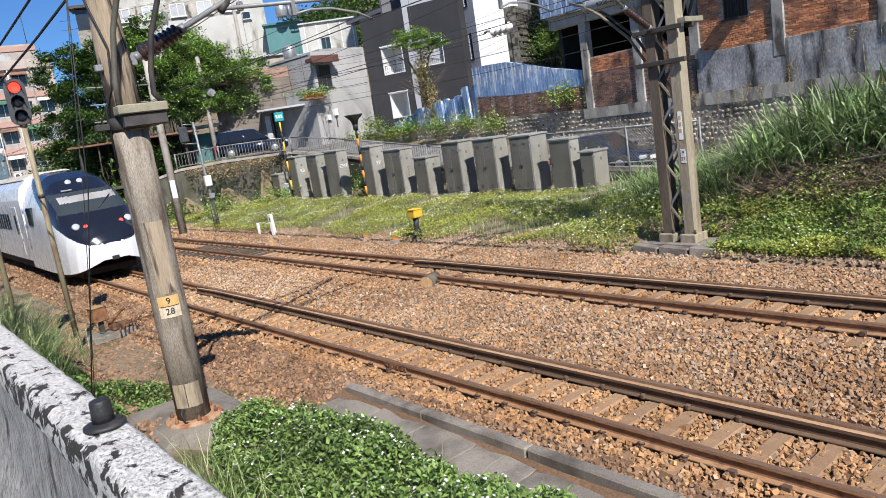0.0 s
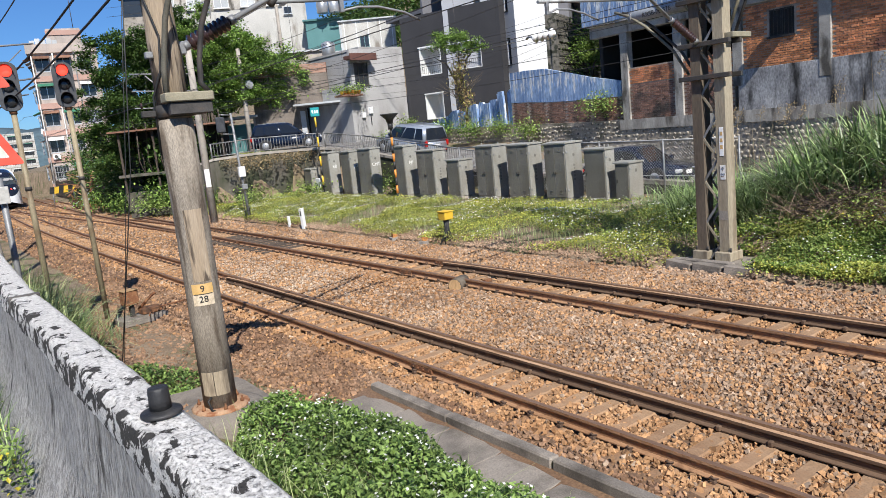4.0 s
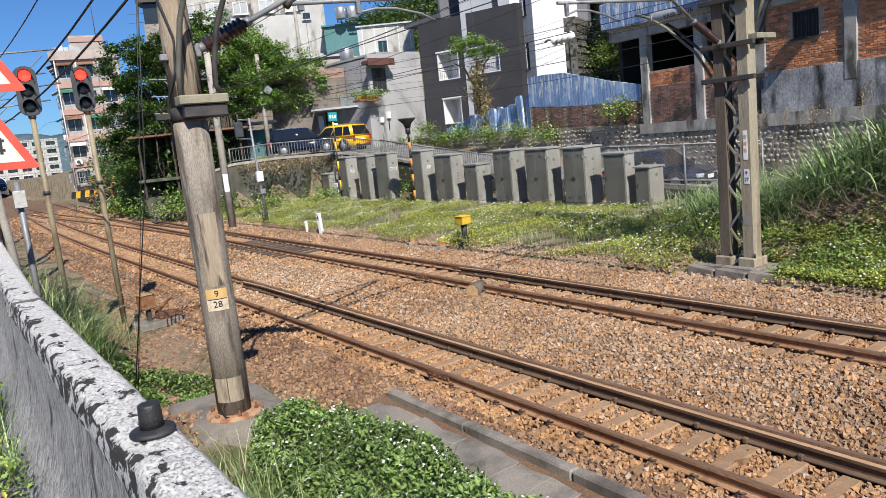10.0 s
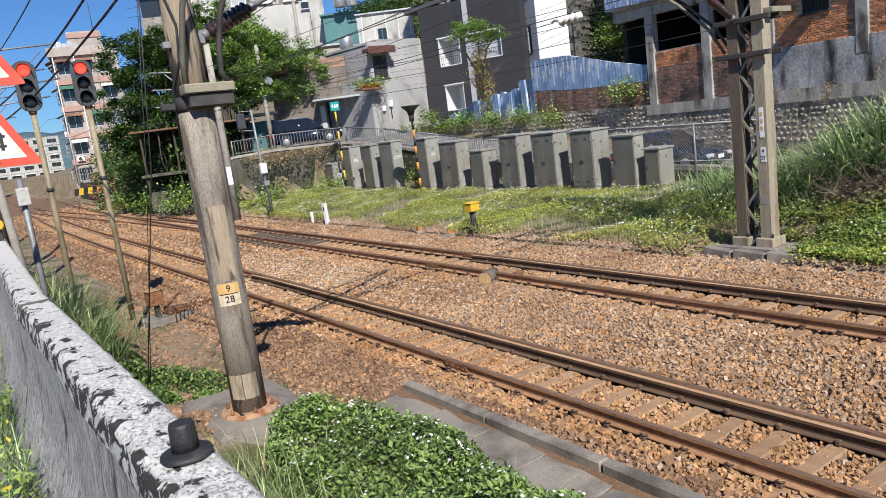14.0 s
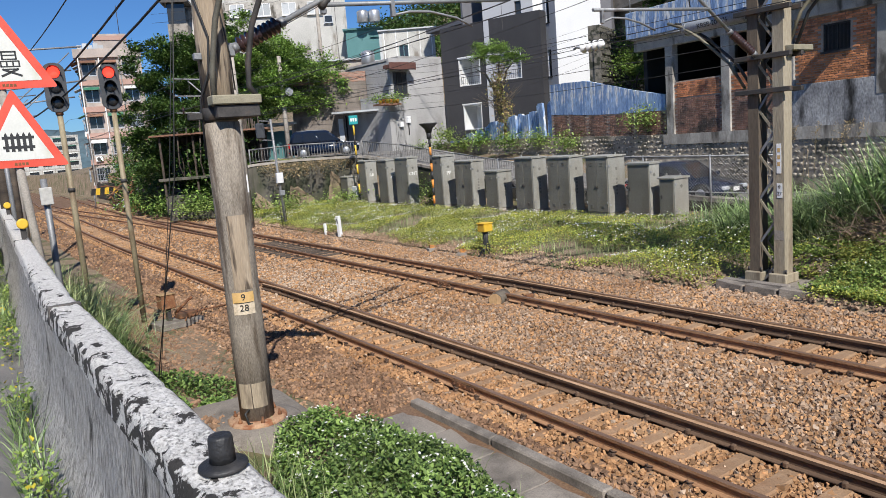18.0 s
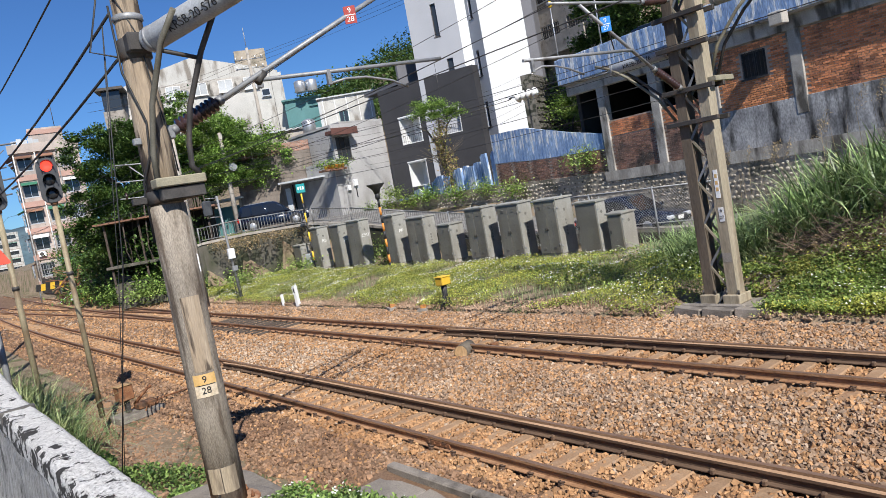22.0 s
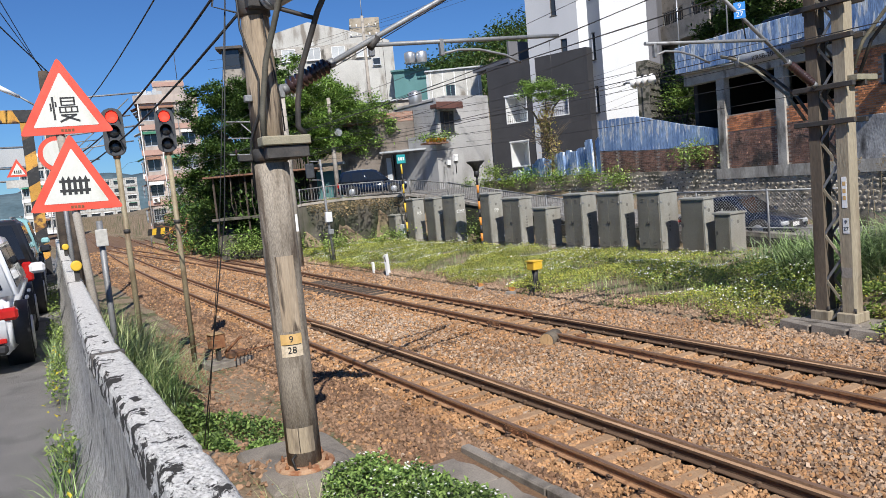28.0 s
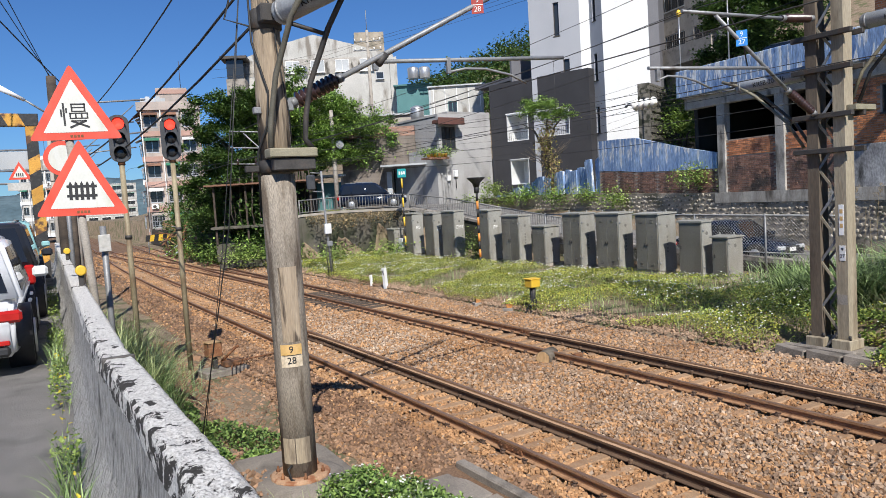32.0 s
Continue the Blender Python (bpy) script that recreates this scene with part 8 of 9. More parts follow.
        part("reflector_strip", B(s * w * 0.6 - 0.16, s * w * 0.6 + 0.16, -h - 0.04, -h + 0.05, 0.36, 0.41, 0.008), TAIL_RED, c)
        part("mirror", B(s * (w + 0.11) - 0.1, s * (w + 0.11) + 0.1, h * 0.36, h * 0.36 + 0.12, zb + 0.02, zb + 0.17, 0.035), coat, c)
        for yy in (h * 0.02, -h * 0.42):
            part("door_handle", B(s * (w * 0.975 + 0.015) - 0.02, s * (w * 0.975 + 0.015) + 0.02, yy - 0.1, yy + 0.1, zb - 0.16, zb - 0.125, 0.01), coat, c)
        part("sill_trim", B(s * w * 0.97 - 0.03, s * w * 0.97 + 0.03, -h * 0.38, h * 0.40, low - 0.02, low + 0.06, 0.01), TRIM_BLACK, c)
    part("rear_bumper", B(-w * 0.78, w * 0.78, -h - 0.035, -h + 0.1, low + 0.02, low + 0.13, 0.03), TRIM_BLACK, c)
    part("front_grille", B(-w * 0.5, w * 0.5, h - 0.06, h + 0.012, 0.36, 0.58, 0.02), TRIM_BLACK, c)
    part("rear_plate", B(-0.18, 0.18, -h - 0.045, -h + 0.02, zb - 0.33, zb - 0.19, 0.004), WHITE_TRIM, c)
    part("front_plate", B(-0.18, 0.18, h - 0.02, h + 0.02, 0.4, 0.54, 0.004), WHITE_TRIM, c)
    if lamp_box:
        part("roof_lamp", prism(bmesh.new(), [(-0.16, H + 0.01), (0.16, H + 0.01), (0.1, H + 0.15), (-0.1, H + 0.15)], -0.08, 0.08, "y"), WHITE_TRIM, c, "white roof lamp")
    if kind in ("suv", "van"):
        for s in (-1, 1):
            part("roof_rail", T([(s * wt * 0.86, Bp[0] + 0.2, H + 0.02), (s * wt * 0.86, C[0] - 0.2, H + 0.02)], 0.018, 6), STEEL_GREY if kind == "suv" else coat, c)
    return c


WHITE_COAT, GREY_COAT, NAVY_COAT = paint("white_car_paint", (0.72, 0.73, 0.74), 0.05), paint("dark_grey_car_paint", (0.035, 0.038, 0.045)), paint("navy_car_paint", (0.008, 0.015, 0.034), 0.0, 0.2)
TEAL_COAT, SILVER_COAT, YELLOW_COAT = paint("pale_teal_car_paint", (0.30, 0.55, 0.56), 0.1), paint("silver_blue_car_paint", (0.42, 0.46, 0.52), 0.5), paint("taxi_yellow_paint", (0.80, 0.46, 0.015), 0.0, 0.35)
car("parked_car", pose(-6.68, 11.2, 2.0, 0, 0, -2), 4.3, 1.78, 1.5, WHITE_COAT, "white hatchback parked beside the parapet", "hatch")
car("parked_car", pose(-6.42, 15.95, 2.0, 0, 0, -2), 4.5, 1.8, 1.66, GREY_COAT, "dark grey car parked beside the parapet", "suv")
car("parked_car", pose(-6.25, 21.4, 2.0, 0, 0, -2), 4.6, 1.8, 1.7, TEAL_COAT, "pale teal car queued on the road", "suv")
car("parked_car", pose(14.3, 42.6, ramp_z(43), 0, 0, -117), 4.4, 1.8, 1.7, NAVY_COAT, "dark blue off-road car parked behind the street railing", "suv")
car("parked_car", pose(16.35, 16.9, ramp_z(16.9), 0, 0, 182), 4.3, 1.75, 1.48, NAVY_COAT, "dark blue car parked behind the chain-link fence", "sedan")
car("parked_car", pose(23.3, 19.6, 7.68, 0, 0, 5), 4.4, 1.78, 1.6, NAVY_COAT, "dark blue car parked on the deck behind the parapet", "suv")
silver = car("passing_car", pose(18.2, 6, 0.6), 4.6, 1.78, 1.66, SILVER_COAT, "silver people carrier driving up the street", "van")
taxi = car("passing_taxi", pose(18.2, -30, 0.6), 4.5, 1.8, 1.65, YELLOW_COAT, "yellow taxi with a white roof lamp driving up the street", "suv", True)

bs = thing("overhead_road_sign", pose(-6.75, 33.0, 1.3), "pale overhead board with a small triangular warning sign", "sign")
part("mast", T([(-2.2, 0, 0), (-2.2, 0, 5.4)], 0.09, 8), STEEL_GREY, bs)
for z in (3.9, 4.4, 5.2):
    part("rail", T([(-2.3, 0, z), (1.9, 0, z)], 0.04, 6), STEEL_GREY, bs)
part("board", B(-2.0, 1.7, -0.05, 0.05, 4.45, 5.15, 0.01), SHEET_GREY, bs)
part("triangle", prism(bmesh.new(), [(0.85, 4.05), (1.65, 4.05), (1.25, 4.75)], -0.12, -0.10, "y"), SIGN_RED, bs)
part("triangle_field", prism(bmesh.new(), [(1.0, 4.13), (1.5, 4.13), (1.25, 4.58)], -0.125, -0.121, "y"), SIGN_WHITE, bs)
for q in range(4):
    part("picket", B(1.12 + 0.07 * q, 1.16 + 0.07 * q, -0.128, -0.1255, 4.17, 4.3), SIGN_BLACK, bs)
part("plate", B(0.8, 1.7, -0.1, -0.08, 3.62, 3.92, 0.005), CREAM, bs)

# ---- train ----
TRAIN_WHITE = paint("train_white_paint", (0.62, 0.63, 0.65), 0.0, 0.28)
TRAIN_BLACK = paint("train_black_mask", (0.012, 0.014, 0.022), 0.0, 0.2)
TRAIN_GLASS = glassy("train_glass", (0.04, 0.05, 0.055), 0.03)
UNDER = mat("train_underframe", (0.03, 0.026, 0.022), (0.055, 0.045, 0.038), 4, 0.85, bump=0.2, rnd=0)
ROOF_CREAM = mat("train_roof_grey", (0.48, 0.44, 0.38), (0.56, 0.52, 0.45), 2, 0.7, bump=0.05, rnd=0)
train = thing("express_train", pose(0.565, 26, 0), "white express train with a black streamlined nose", "train")
NOSE = ((0.0, 0.40, 0.66, 1.12), (0.05, 0.66, 0.56, 1.32), (0.18, 0.92, 0.46, 1.55), (0.45, 1.14, 0.38, 1.86), (0.9, 1.30, 0.33, 2.20), (1.6, 1.40, 0.30, 2.68), (2.4, 1.44, 0.30, 3.16), (3.2, 1.45, 0.30, 3.54), (4.2, 1.45, 0.30, 3.80), (5.4, 1.45, 0.30, 3.90), (6.5, 1.45, 0.30, 3.92))


def nose_point(u, v):
    """u from the tip (0) to the back (1), v around from the lower left edge (0) over the top to the lower right (1)."""
    y = 6.5 * u ** 1.35
    hw, z0, z1 = (float(np.interp(y, [n[0] for n in NOSE], [n[k] for n in NOSE])) for k in (1, 2, 3))
    a = math.pi * (1 - v)
    e = 0.42 + 0.30 * max(0, 1 - y / 1.4)
    x = hw * math.copysign(abs(math.cos(a)) ** e, math.cos(a))
    z = z0 + (z1 - z0) * abs(math.sin(a)) ** (e + 0.12)
    x *= 1 - 0.14 * max(0, (z - 2.2) / 1.5) ** 2
    return Vector((x, y, z))


def is_mask(p):
    return p.z > 1.22 + 0.42 * max(0, p.y - 0.2) + 0.16 * max(0, abs(p.x) - 0.5) and p.y < 6.0


def is_glass(p):
    return 2.34 < p.z < 3.08 and abs(p.x) < 1.14 and p.y < 3.4 and is_mask(p)


def is_blind(p):
    return is_glass(p) and 2.72 < p.z < 2.95 and abs(p.x) < 0.95


NU, NV = 120, 150
for nm, test, m_, lab in (("nose_shell", lambda p: not is_mask(p), TRAIN_WHITE, "white lower nose"), ("nose_mask", lambda p: is_mask(p) and not is_glass(p), TRAIN_BLACK, "glossy black nose mask"), ("windshield", lambda p: is_glass(p) and not is_blind(p), TRAIN_GLASS, "cab windshield"), ("sun_blind", is_blind, RENDER_GREY, "pale sun blind behind the windshield")):
    bm = bmesh.new()
    grid = [[bm.verts.new(nose_point(i / NU, j / NV)) for j in range(NV + 1)] for i in range(NU + 1)]
    for i in range(NU):
        for j in range(NV):
            p = nose_point((i + 0.5) / NU, (j + 0.5) / NV)
            if test(p):
                bm.faces.new((grid[i][j], grid[i][j + 1], grid[i + 1][j + 1], grid[i + 1][j])).smooth = True
    if nm == "nose_shell":
        bm.faces.new([grid[0][j] for j in range(NV + 1)])
    bmesh.ops.delete(bm, geom=[v for v in bm.verts if not v.link_faces], context="VERTS")
    bmesh.ops.recalc_face_normals(bm, faces=bm.faces)
    part(nm, bm, m_, train, lab)
part("wiper", T([(0.1, 1.18, 2.40), (0.7, 1.75, 2.80)], 0.022, 6), TRIM_BLACK, train)
for s in (-1, 1):
    part("upper_headlamp", lathe(bmesh.new(), [(0.12, 0), (0.1, 0.05), (0.03, 0.06)], 14, m=Matrix.Translation((s * 0.2 - 0.1, 2.95, 3.42)) @ Matrix.Rotation(radians(55), 4, "X")), HEAD_LAMP, train)
    part("lower_headlamp", lathe(bmesh.new(), [(0.14, 0), (0.12, 0.05), (0.03, 0.06)], 14, m=Matrix.Translation((s * 0.86, 0.72, 1.90)) @ Matrix.Rotation(radians(60), 4, "X")), HEAD_LAMP, train)
    part("tail_lamp", lathe(bmesh.new(), [(0.08, 0), (0.07, 0.05), (0.02, 0.06)], 12, m=Matrix.Translation((s * 0.58, 0.58, 1.86)) @ Matrix.Rotation(radians(60), 4, "X")), RED_LAMP, train, "lit red tail lamp")
    part("cab_side_window", B(s * 1.40 - 0.06, s * 1.40 + 0.06, 4.6, 5.5, 2.0, 2.7, 0.02), TRAIN_GLASS, train)
    part("grab_rail", T([(s * 1.48, 6.0, 1.1), (s * 1.48, 6.0, 2.7)], 0.02, 6), ALU, train)
part("coupler_hatch", B(-0.12, 0.12, -0.03, 0.05, 0.62, 0.76, 0.02), TRIM_BLACK, train)
part("number_bar", B(-0.72, -0.36, 2.30, 2.35, 3.13, 3.18, 0.004), DRUM_GREY, train)
part("pilot", prism(bmesh.new(), [(-0.9, 1.1), (0.9, 1.1), (1.25, 2.2), (1.25, 6.0), (-1.25, 6.0), (-1.25, 2.2)], 0.14, 0.34), UNDER, train)
SECT = [(-1.45, 0.55), (-1.45, 3.0), (-1.36, 3.45), (-1.05, 3.75), (-0.5, 3.85), (0.5, 3.85), (1.05, 3.75), (1.36, 3.45), (1.45, 3.0), (1.45, 0.55)]
y = 6.5
for c_ in range(5):
    L = 14.0 if c_ == 0 else 20.0
    bodyc = part("carriage", prism(bmesh.new(), SECT, y, y + L, "y"), TRAIN_WHITE, train, "white carriage body")
    part("carriage_roof", prism(bmesh.new(), [(-1.1, 3.77), (-0.6, 3.98), (0.6, 3.98), (1.1, 3.77)], y + 0.5, y + L - 0.3, "y"), ROOF_CREAM, bodyc)
    part("underframe", B(-1.3, 1.3, y + 0.3, y + L - 0.3, 0.2, 0.547), UNDER, bodyc)
    for s in (-1, 1):
        n = int((L - 5) / 0.62)
        for k in range(n):
            yy = y + 3.2 + 0.62 * k
            part("carriage_window", B(s * 1.452 - 0.01, s * 1.452 + 0.01, yy, yy + 0.46, 1.75, 2.45, 0.03), TRAIN_GLASS, bodyc)
        part("carriage_door", B(s * 1.455 - 0.01, s * 1.455 + 0.01, y + 1.2, y + 2.2, 0.75, 2.75, 0.02), TRAIN_WHITE, bodyc)
        part("door_window", B(s * 1.468 - 0.008, s * 1.468 + 0.008, y + 1.5, y + 1.9, 1.6, 2.4, 0.02), TRAIN_GLASS, bodyc)
    for yy in (y + 2.6, y + L - 2.6):
        bg = part("bogie", B(-1.15, 1.15, yy - 1.3, yy + 1.3, 0.18, 0.5, 0.05), UNDER, bodyc)
        for s in (-0.535, 0.535):
            for dy in (-0.9, 0.9):
                part("train_wheel", T([(s - 0.06, yy + dy, 0.43), (s + 0.06, yy + dy, 0.43)], 0.43, 18), UNDER, bg)
    y += L + 0.5


def motions():
    rows = []
    for t, yy in ((0, 25.6), (0.4, 31.9), (0.8, 37.8), (1.2, 43.6), (1.6, 48.8), (2.0, 53.6), (2.6, 61.0), (3.2, 68.4), (4.2, 82), (6, 108), (12, 200), (32, 560)):
        turn = -math.degrees(math.atan2(bend(yy + 8) - bend(yy), 8))
        rows.append((t, pose(0.565 + bend(yy), yy, 0, 0, 0, turn)))
    walk(train, rows)

    lane = [(18.2, -60), (18.2, 22), (17.3, 30), (17.2, 35), (16.9, 39), (16.0, 42.5), (14.2, 45.6), (12.6, 49.0), (12.2, 54.0), (12.6, 62.0), (14.5, 73.0)]
    run = [0.0]
    for a, b in zip(lane, lane[1:]):
        run.append(run[-1] + math.dist(a, b))

    def on_lane(s):
        def spot(q):
            return float(np.interp(q, run, [p[0] for p in lane])), float(np.interp(q, run, [p[1] for p in lane]))
        (x, yy), (xa, ya), (xb, yb) = spot(s), spot(s - 1.3), spot(s + 1.3)
        climb = math.degrees(math.atan2(ramp_z(yb) - ramp_z(ya), 2.6))
        return pose(x, yy, ramp_z(yy) if yy > 10 else 0.6, climb, 0, -math.degrees(math.atan2(xb - xa, yb - ya)))

    walk(silver, [(t, on_lane(s)) for t, s in ((0, 66.0), (1.2, 74.8), (2.2, 82.0), (2.6, 84.9), (3.0, 87.4), (3.5, 90.4), (4.5, 95.5), (5.5, 99.6), (6.0, 101.3), (6.5, 103.4), (7.2, 107.0), (8.4, 114), (14, 152), (32, 160))])
    walk(taxi, [(t, on_lane(s)) for t, s in ((0, 30.0), (3.0, 54.5), (5.0, 70.3), (5.8, 76.7), (6.4, 81.4), (7.0, 86.6), (7.6, 91.2), (8.0, 93.9), (8.6, 97.3), (9.0, 99.0), (9.4, 100.4), (10.0, 101.9), (10.6, 103.8), (11.4, 107.5), (13.5, 118), (20, 146), (32, 150))])

# ---- ballast ----
STONE_RUST = mat("rusty_ballast", (0.32, 0.168, 0.075), (0.47, 0.275, 0.138), 0.5, 0.95, bump=0.3, bscale=30, island=0.36, grain=0.25)
STONE_GREY = mat("grey_ballast", (0.255, 0.16, 0.098), (0.395, 0.28, 0.19), 0.5, 0.93, bump=0.3, bscale=30, island=0.36, grain=0.25)
STONE_PALE = mat("pale_ballast", (0.38, 0.275, 0.19), (0.50, 0.385, 0.285), 0.5, 0.93, bump=0.3, bscale=30, island=0.3, grain=0.2)
STONE_EARTH = mat("brown_earth_gravel", (0.19, 0.105, 0.06), (0.31, 0.195, 0.12), 0.8, 0.96, bump=0.3, bscale=30, island=0.4, grain=0.25)
CUBE_V = np.array([(x, y, z) for z in (-1, 1) for x, y in ((-1, -1), (1, -1), (1, 1), (-1, 1))], float)
CUBE_F = np.array([(3, 2, 1, 0), (4, 5, 6, 7), (0, 1, 5, 4), (1, 2, 6, 5), (2, 3, 7, 6), (3, 0, 4, 7)])


def stones(centres, half):
    n = len(centres)
    v = CUBE_V[None] * (1 + 0.45 * rng.uniform(-1, 1, (n, 8, 3))) * 0.75
    v = v * (half[:, None] * rng.uniform(0.6, 1.25, (n, 3)))[:, None, :]
    q = rng.normal(size=(n, 4))
    q /= np.linalg.norm(q, axis=1, keepdims=True)
    w, x, y, z = q.T
    R = np.stack([1 - 2 * (y * y + z * z), 2 * (x * y - z * w), 2 * (x * z + y * w), 2 * (x * y + z * w), 1 - 2 * (x * x + z * z), 2 * (y * z - x * w),
                  2 * (x * z - y * w), 2 * (y * z + x * w), 1 - 2 * (x * x + y * y)], 1).reshape(n, 3, 3)
    v = np.einsum("nij,nkj->nki", R, v) + centres[:, None]
    f = (np.arange(n)[:, None, None] * 8 + CUBE_F[None]).reshape(-1, 4)
    return v.reshape(-1, 3), f


def scatter(n, x0, x1, y0, y1):
    return rng.uniform(x0, x1, n), rng.uniform(y0, y1, n)


bed_x = np.linspace(-2, 7.2, 93)
bed_prof = np.array([lerp(x, (-1.9, -1.1, -0.5, 1.6, 3.2, 5.6, 6.4, 7.1), (-0.40, -0.26, -0.175, -0.175, -0.06, -0.02, -0.03, 0.02)) for x in bed_x])
groups = {0: [], 1: [], 2: [], 3: []}
for n, y0, y1, half in ((66000, 1.0, 12, 0.025), (36000, 12, 24, 0.029), (14000, 24, 45, 0.038), (4500, 45, 80, 0.055)):
    x, y = scatter(n, -1.7, 7.0, y0, y1)
    keep = np.ones(n, bool)
    for rx in (0.0, GAUGE, FAR_X, FAR_X + GAUGE, GAUGE - 0.1, FAR_X + GAUGE - 0.1):
        keep &= np.abs(x - rx) > 0.085
    for tx, sh in ((0.0, 0.0), (FAR_X, 0.23)):
        inside = (x > tx - 0.45) & (x < tx + 1.58)
        ph = ((y - 3.0 - sh) / 0.52 + 0.5) % 1.0 - 0.5
        keep &= ~(inside & (np.abs(ph) < 0.21) & (rng.random(n) < (0.72 if tx == 0 else 0.4)))
    keep &= ~((x < -0.68) & (y < 8.9))
    x, y = x[keep], y[keep]
    z = np.interp(x, bed_x, bed_prof) + rng.uniform(-0.020, 0.030, len(x))
    for tx in (0.0, FAR_X):
        z -= 0.035 * ((x > tx + 0.08) & (x < tx + 1.05))
    rust = np.exp(-(np.minimum(np.abs(x - 0.565), np.abs(x - FAR_X - 0.565)) / 1.0) ** 2) + 0.75 * (x < 0.5) + 0.5 * (y > 13) * (x < 4)
    grey = rng.random(len(x)) > np.clip(rust, 0.45, 0.97)
    hs = half * np.exp(rng.normal(0, 0.22, len(x)))
    kind_ = np.where((x < -0.45) & (rng.random(len(x)) < 0.85), 2, grey.astype(int))
    pale = 0.40 * np.exp(-((x - 1.6) / 1.5) ** 2 - ((y - 19.0) / 3.6) ** 2) + 0.18 * np.exp(-((x - 2.6) / 0.9) ** 2 - ((y - 16) / 7) ** 2) + 0.03
    kind_ = np.where((kind_ < 2) & (rng.random(len(x)) < pale), 3, kind_)
    for g in (0, 1, 2, 3):
        m_ = kind_ == g
        groups[g].append(stones(np.stack([x, y, z], 1)[m_], hs[m_]))
raw("ballast_stones", *joined(groups[0]), STONE_RUST, "rust-coloured crushed ballast stones between the rails", "ballast", "stuff")
raw("ballast_stones", *joined(groups[1]), STONE_GREY, "grey-brown crushed ballast stones between the tracks", "ballast", "stuff")
raw("ballast_stones", *joined(groups[3]), STONE_PALE, "pale dusty ballast stones among the tracks", "ballast", "stuff")
raw("ballast_stones", *joined(groups[2]), STONE_EARTH, "brown earth and gravel at the foot of the ballast", "ballast", "stuff")
x, y = scatter(10000, 6.6, 7.9, 3.5, 40)
raw("verge_gravel", *stones(np.stack([x, y, np.array([max(ground_z(a, b), bed_z(min(a, 7.1), b)) for a, b in zip(x, y)]) + 0.01], 1), 0.026 * np.exp(rng.normal(0, 0.25, len(x)))), STONE_GREY, "grey-brown gravel along the edge of the verge", "gravel", "stuff")
# earth clods left of the near track
x, y = scatter(9000, -4.6, -1.5, 8.5, 24)
raw("earth_clods", *stones(np.stack([x, y, [ground_z(a, b) for a, b in zip(x, y)]], 1), 0.022 * np.exp(rng.normal(0, 0.4, len(x)))), STONE_EARTH, "loose rusty earth and gravel beside the track", "gravel", "stuff")


# ---- plants ----
def fz(x, y):
    return np.array([ground_z(a, b) for a, b in zip(x, y)])


def noise2(x, y, s, k=0.0):
    return np.array([noise.noise((a * s, b * s, k)) for a, b in zip(x, y)])


def flowers(name, centres, label, r=0.022):
    """Daisies: five petals round each centre."""
    c = np.repeat(np.asarray(centres), 5, 0)
    n = len(c)
    a = np.tile(np.arange(5) * 2 * np.pi / 5, n // 5) + np.repeat(rng.uniform(0, 6, n // 5), 5)
    tiltd = np.repeat(rng.normal(0, 0.35, (n // 5, 2)), 5, 0)
    d = np.stack([np.cos(a), np.sin(a), np.cos(a) * tiltd[:, 0] + np.sin(a) * tiltd[:, 1]], 1)
    s = np.stack([-np.sin(a), np.cos(a), -np.sin(a) * tiltd[:, 0] + np.cos(a) * tiltd[:, 1]], 1)
    v = np.stack([c, c + d * r * 0.6 + s * r * 0.4, c + d * r * 1.1, c + d * r * 0.6 - s * r * 0.4], 1).reshape(-1, 3)
    raw(name, v, np.arange(n * 4).reshape(-1, 4), PETAL, label, "flowers", "stuff")


# bush in front of the parapet, with white flowers
n = 62000
x, y = scatter(n, -4.6, -1.0, 2.0, 9.0)
edge = 1 - ((x + 2.55) / (0.95 + 0.12 * np.sin(y * 2.1))) ** 2 - (np.maximum(0, y - 7.4) / 1.25) ** 2 - (np.maximum(0, 4.2 - y) / 2.5) ** 2
dome = np.clip(edge, 0, 1) ** 0.45
keep = edge + 0.25 * noise2(x, y, 2.5) > 0.06
x, y, dome = x[keep], y[keep], dome[keep]
lump = noise2(x, y, 1.6, 5.0)
top = fz(x, y) * 0.5 - 0.1 + dome * (0.64 + 0.30 * lump + 0.22 * noise2(x, y, 4.5, 2.5))
z = top - np.abs(rng.normal(0, 0.13, len(x))) + 0.07 * (rng.random(len(x)) < 0.12) * rng.random(len(x))
raw("flowering_bush", *leaf_mesh(np.stack([x, y, z], 1), 0.036, 0.9, 1.7), LEAF_BUSH, "low green flowering bush beside the platform slab", "bush", "stuff")
pick = rng.choice(len(x), 640, False)
flowers("bush_flowers", np.stack([x, y, top + 0.03], 1)[pick], "small white daisies on the bush", 0.017)
x, y = scatter(620, -4.1, -2.2, 3.2, 7.6)
raw("bush_grass", *blade_mesh(np.stack([x, y, fz(x, y)], 1), 0.95, 0.013, 0.5, 0.7), REED_PALE, "pale grass blades among the bush", "grass", "stuff")
x, y = np.concatenate([rng.normal(-3.75, 0.22, 260), rng.normal(-2.75, 0.3, 220)]), np.concatenate([rng.normal(6.7, 0.4, 260), rng.normal(6.1, 0.4, 220)])
raw("bush_grass", *blade_mesh(np.stack([x, y, fz(x, y)], 1), 0.55, 0.02, 0.5, 0.9), REED, "broad grass blades among the bush", "grass", "stuff")

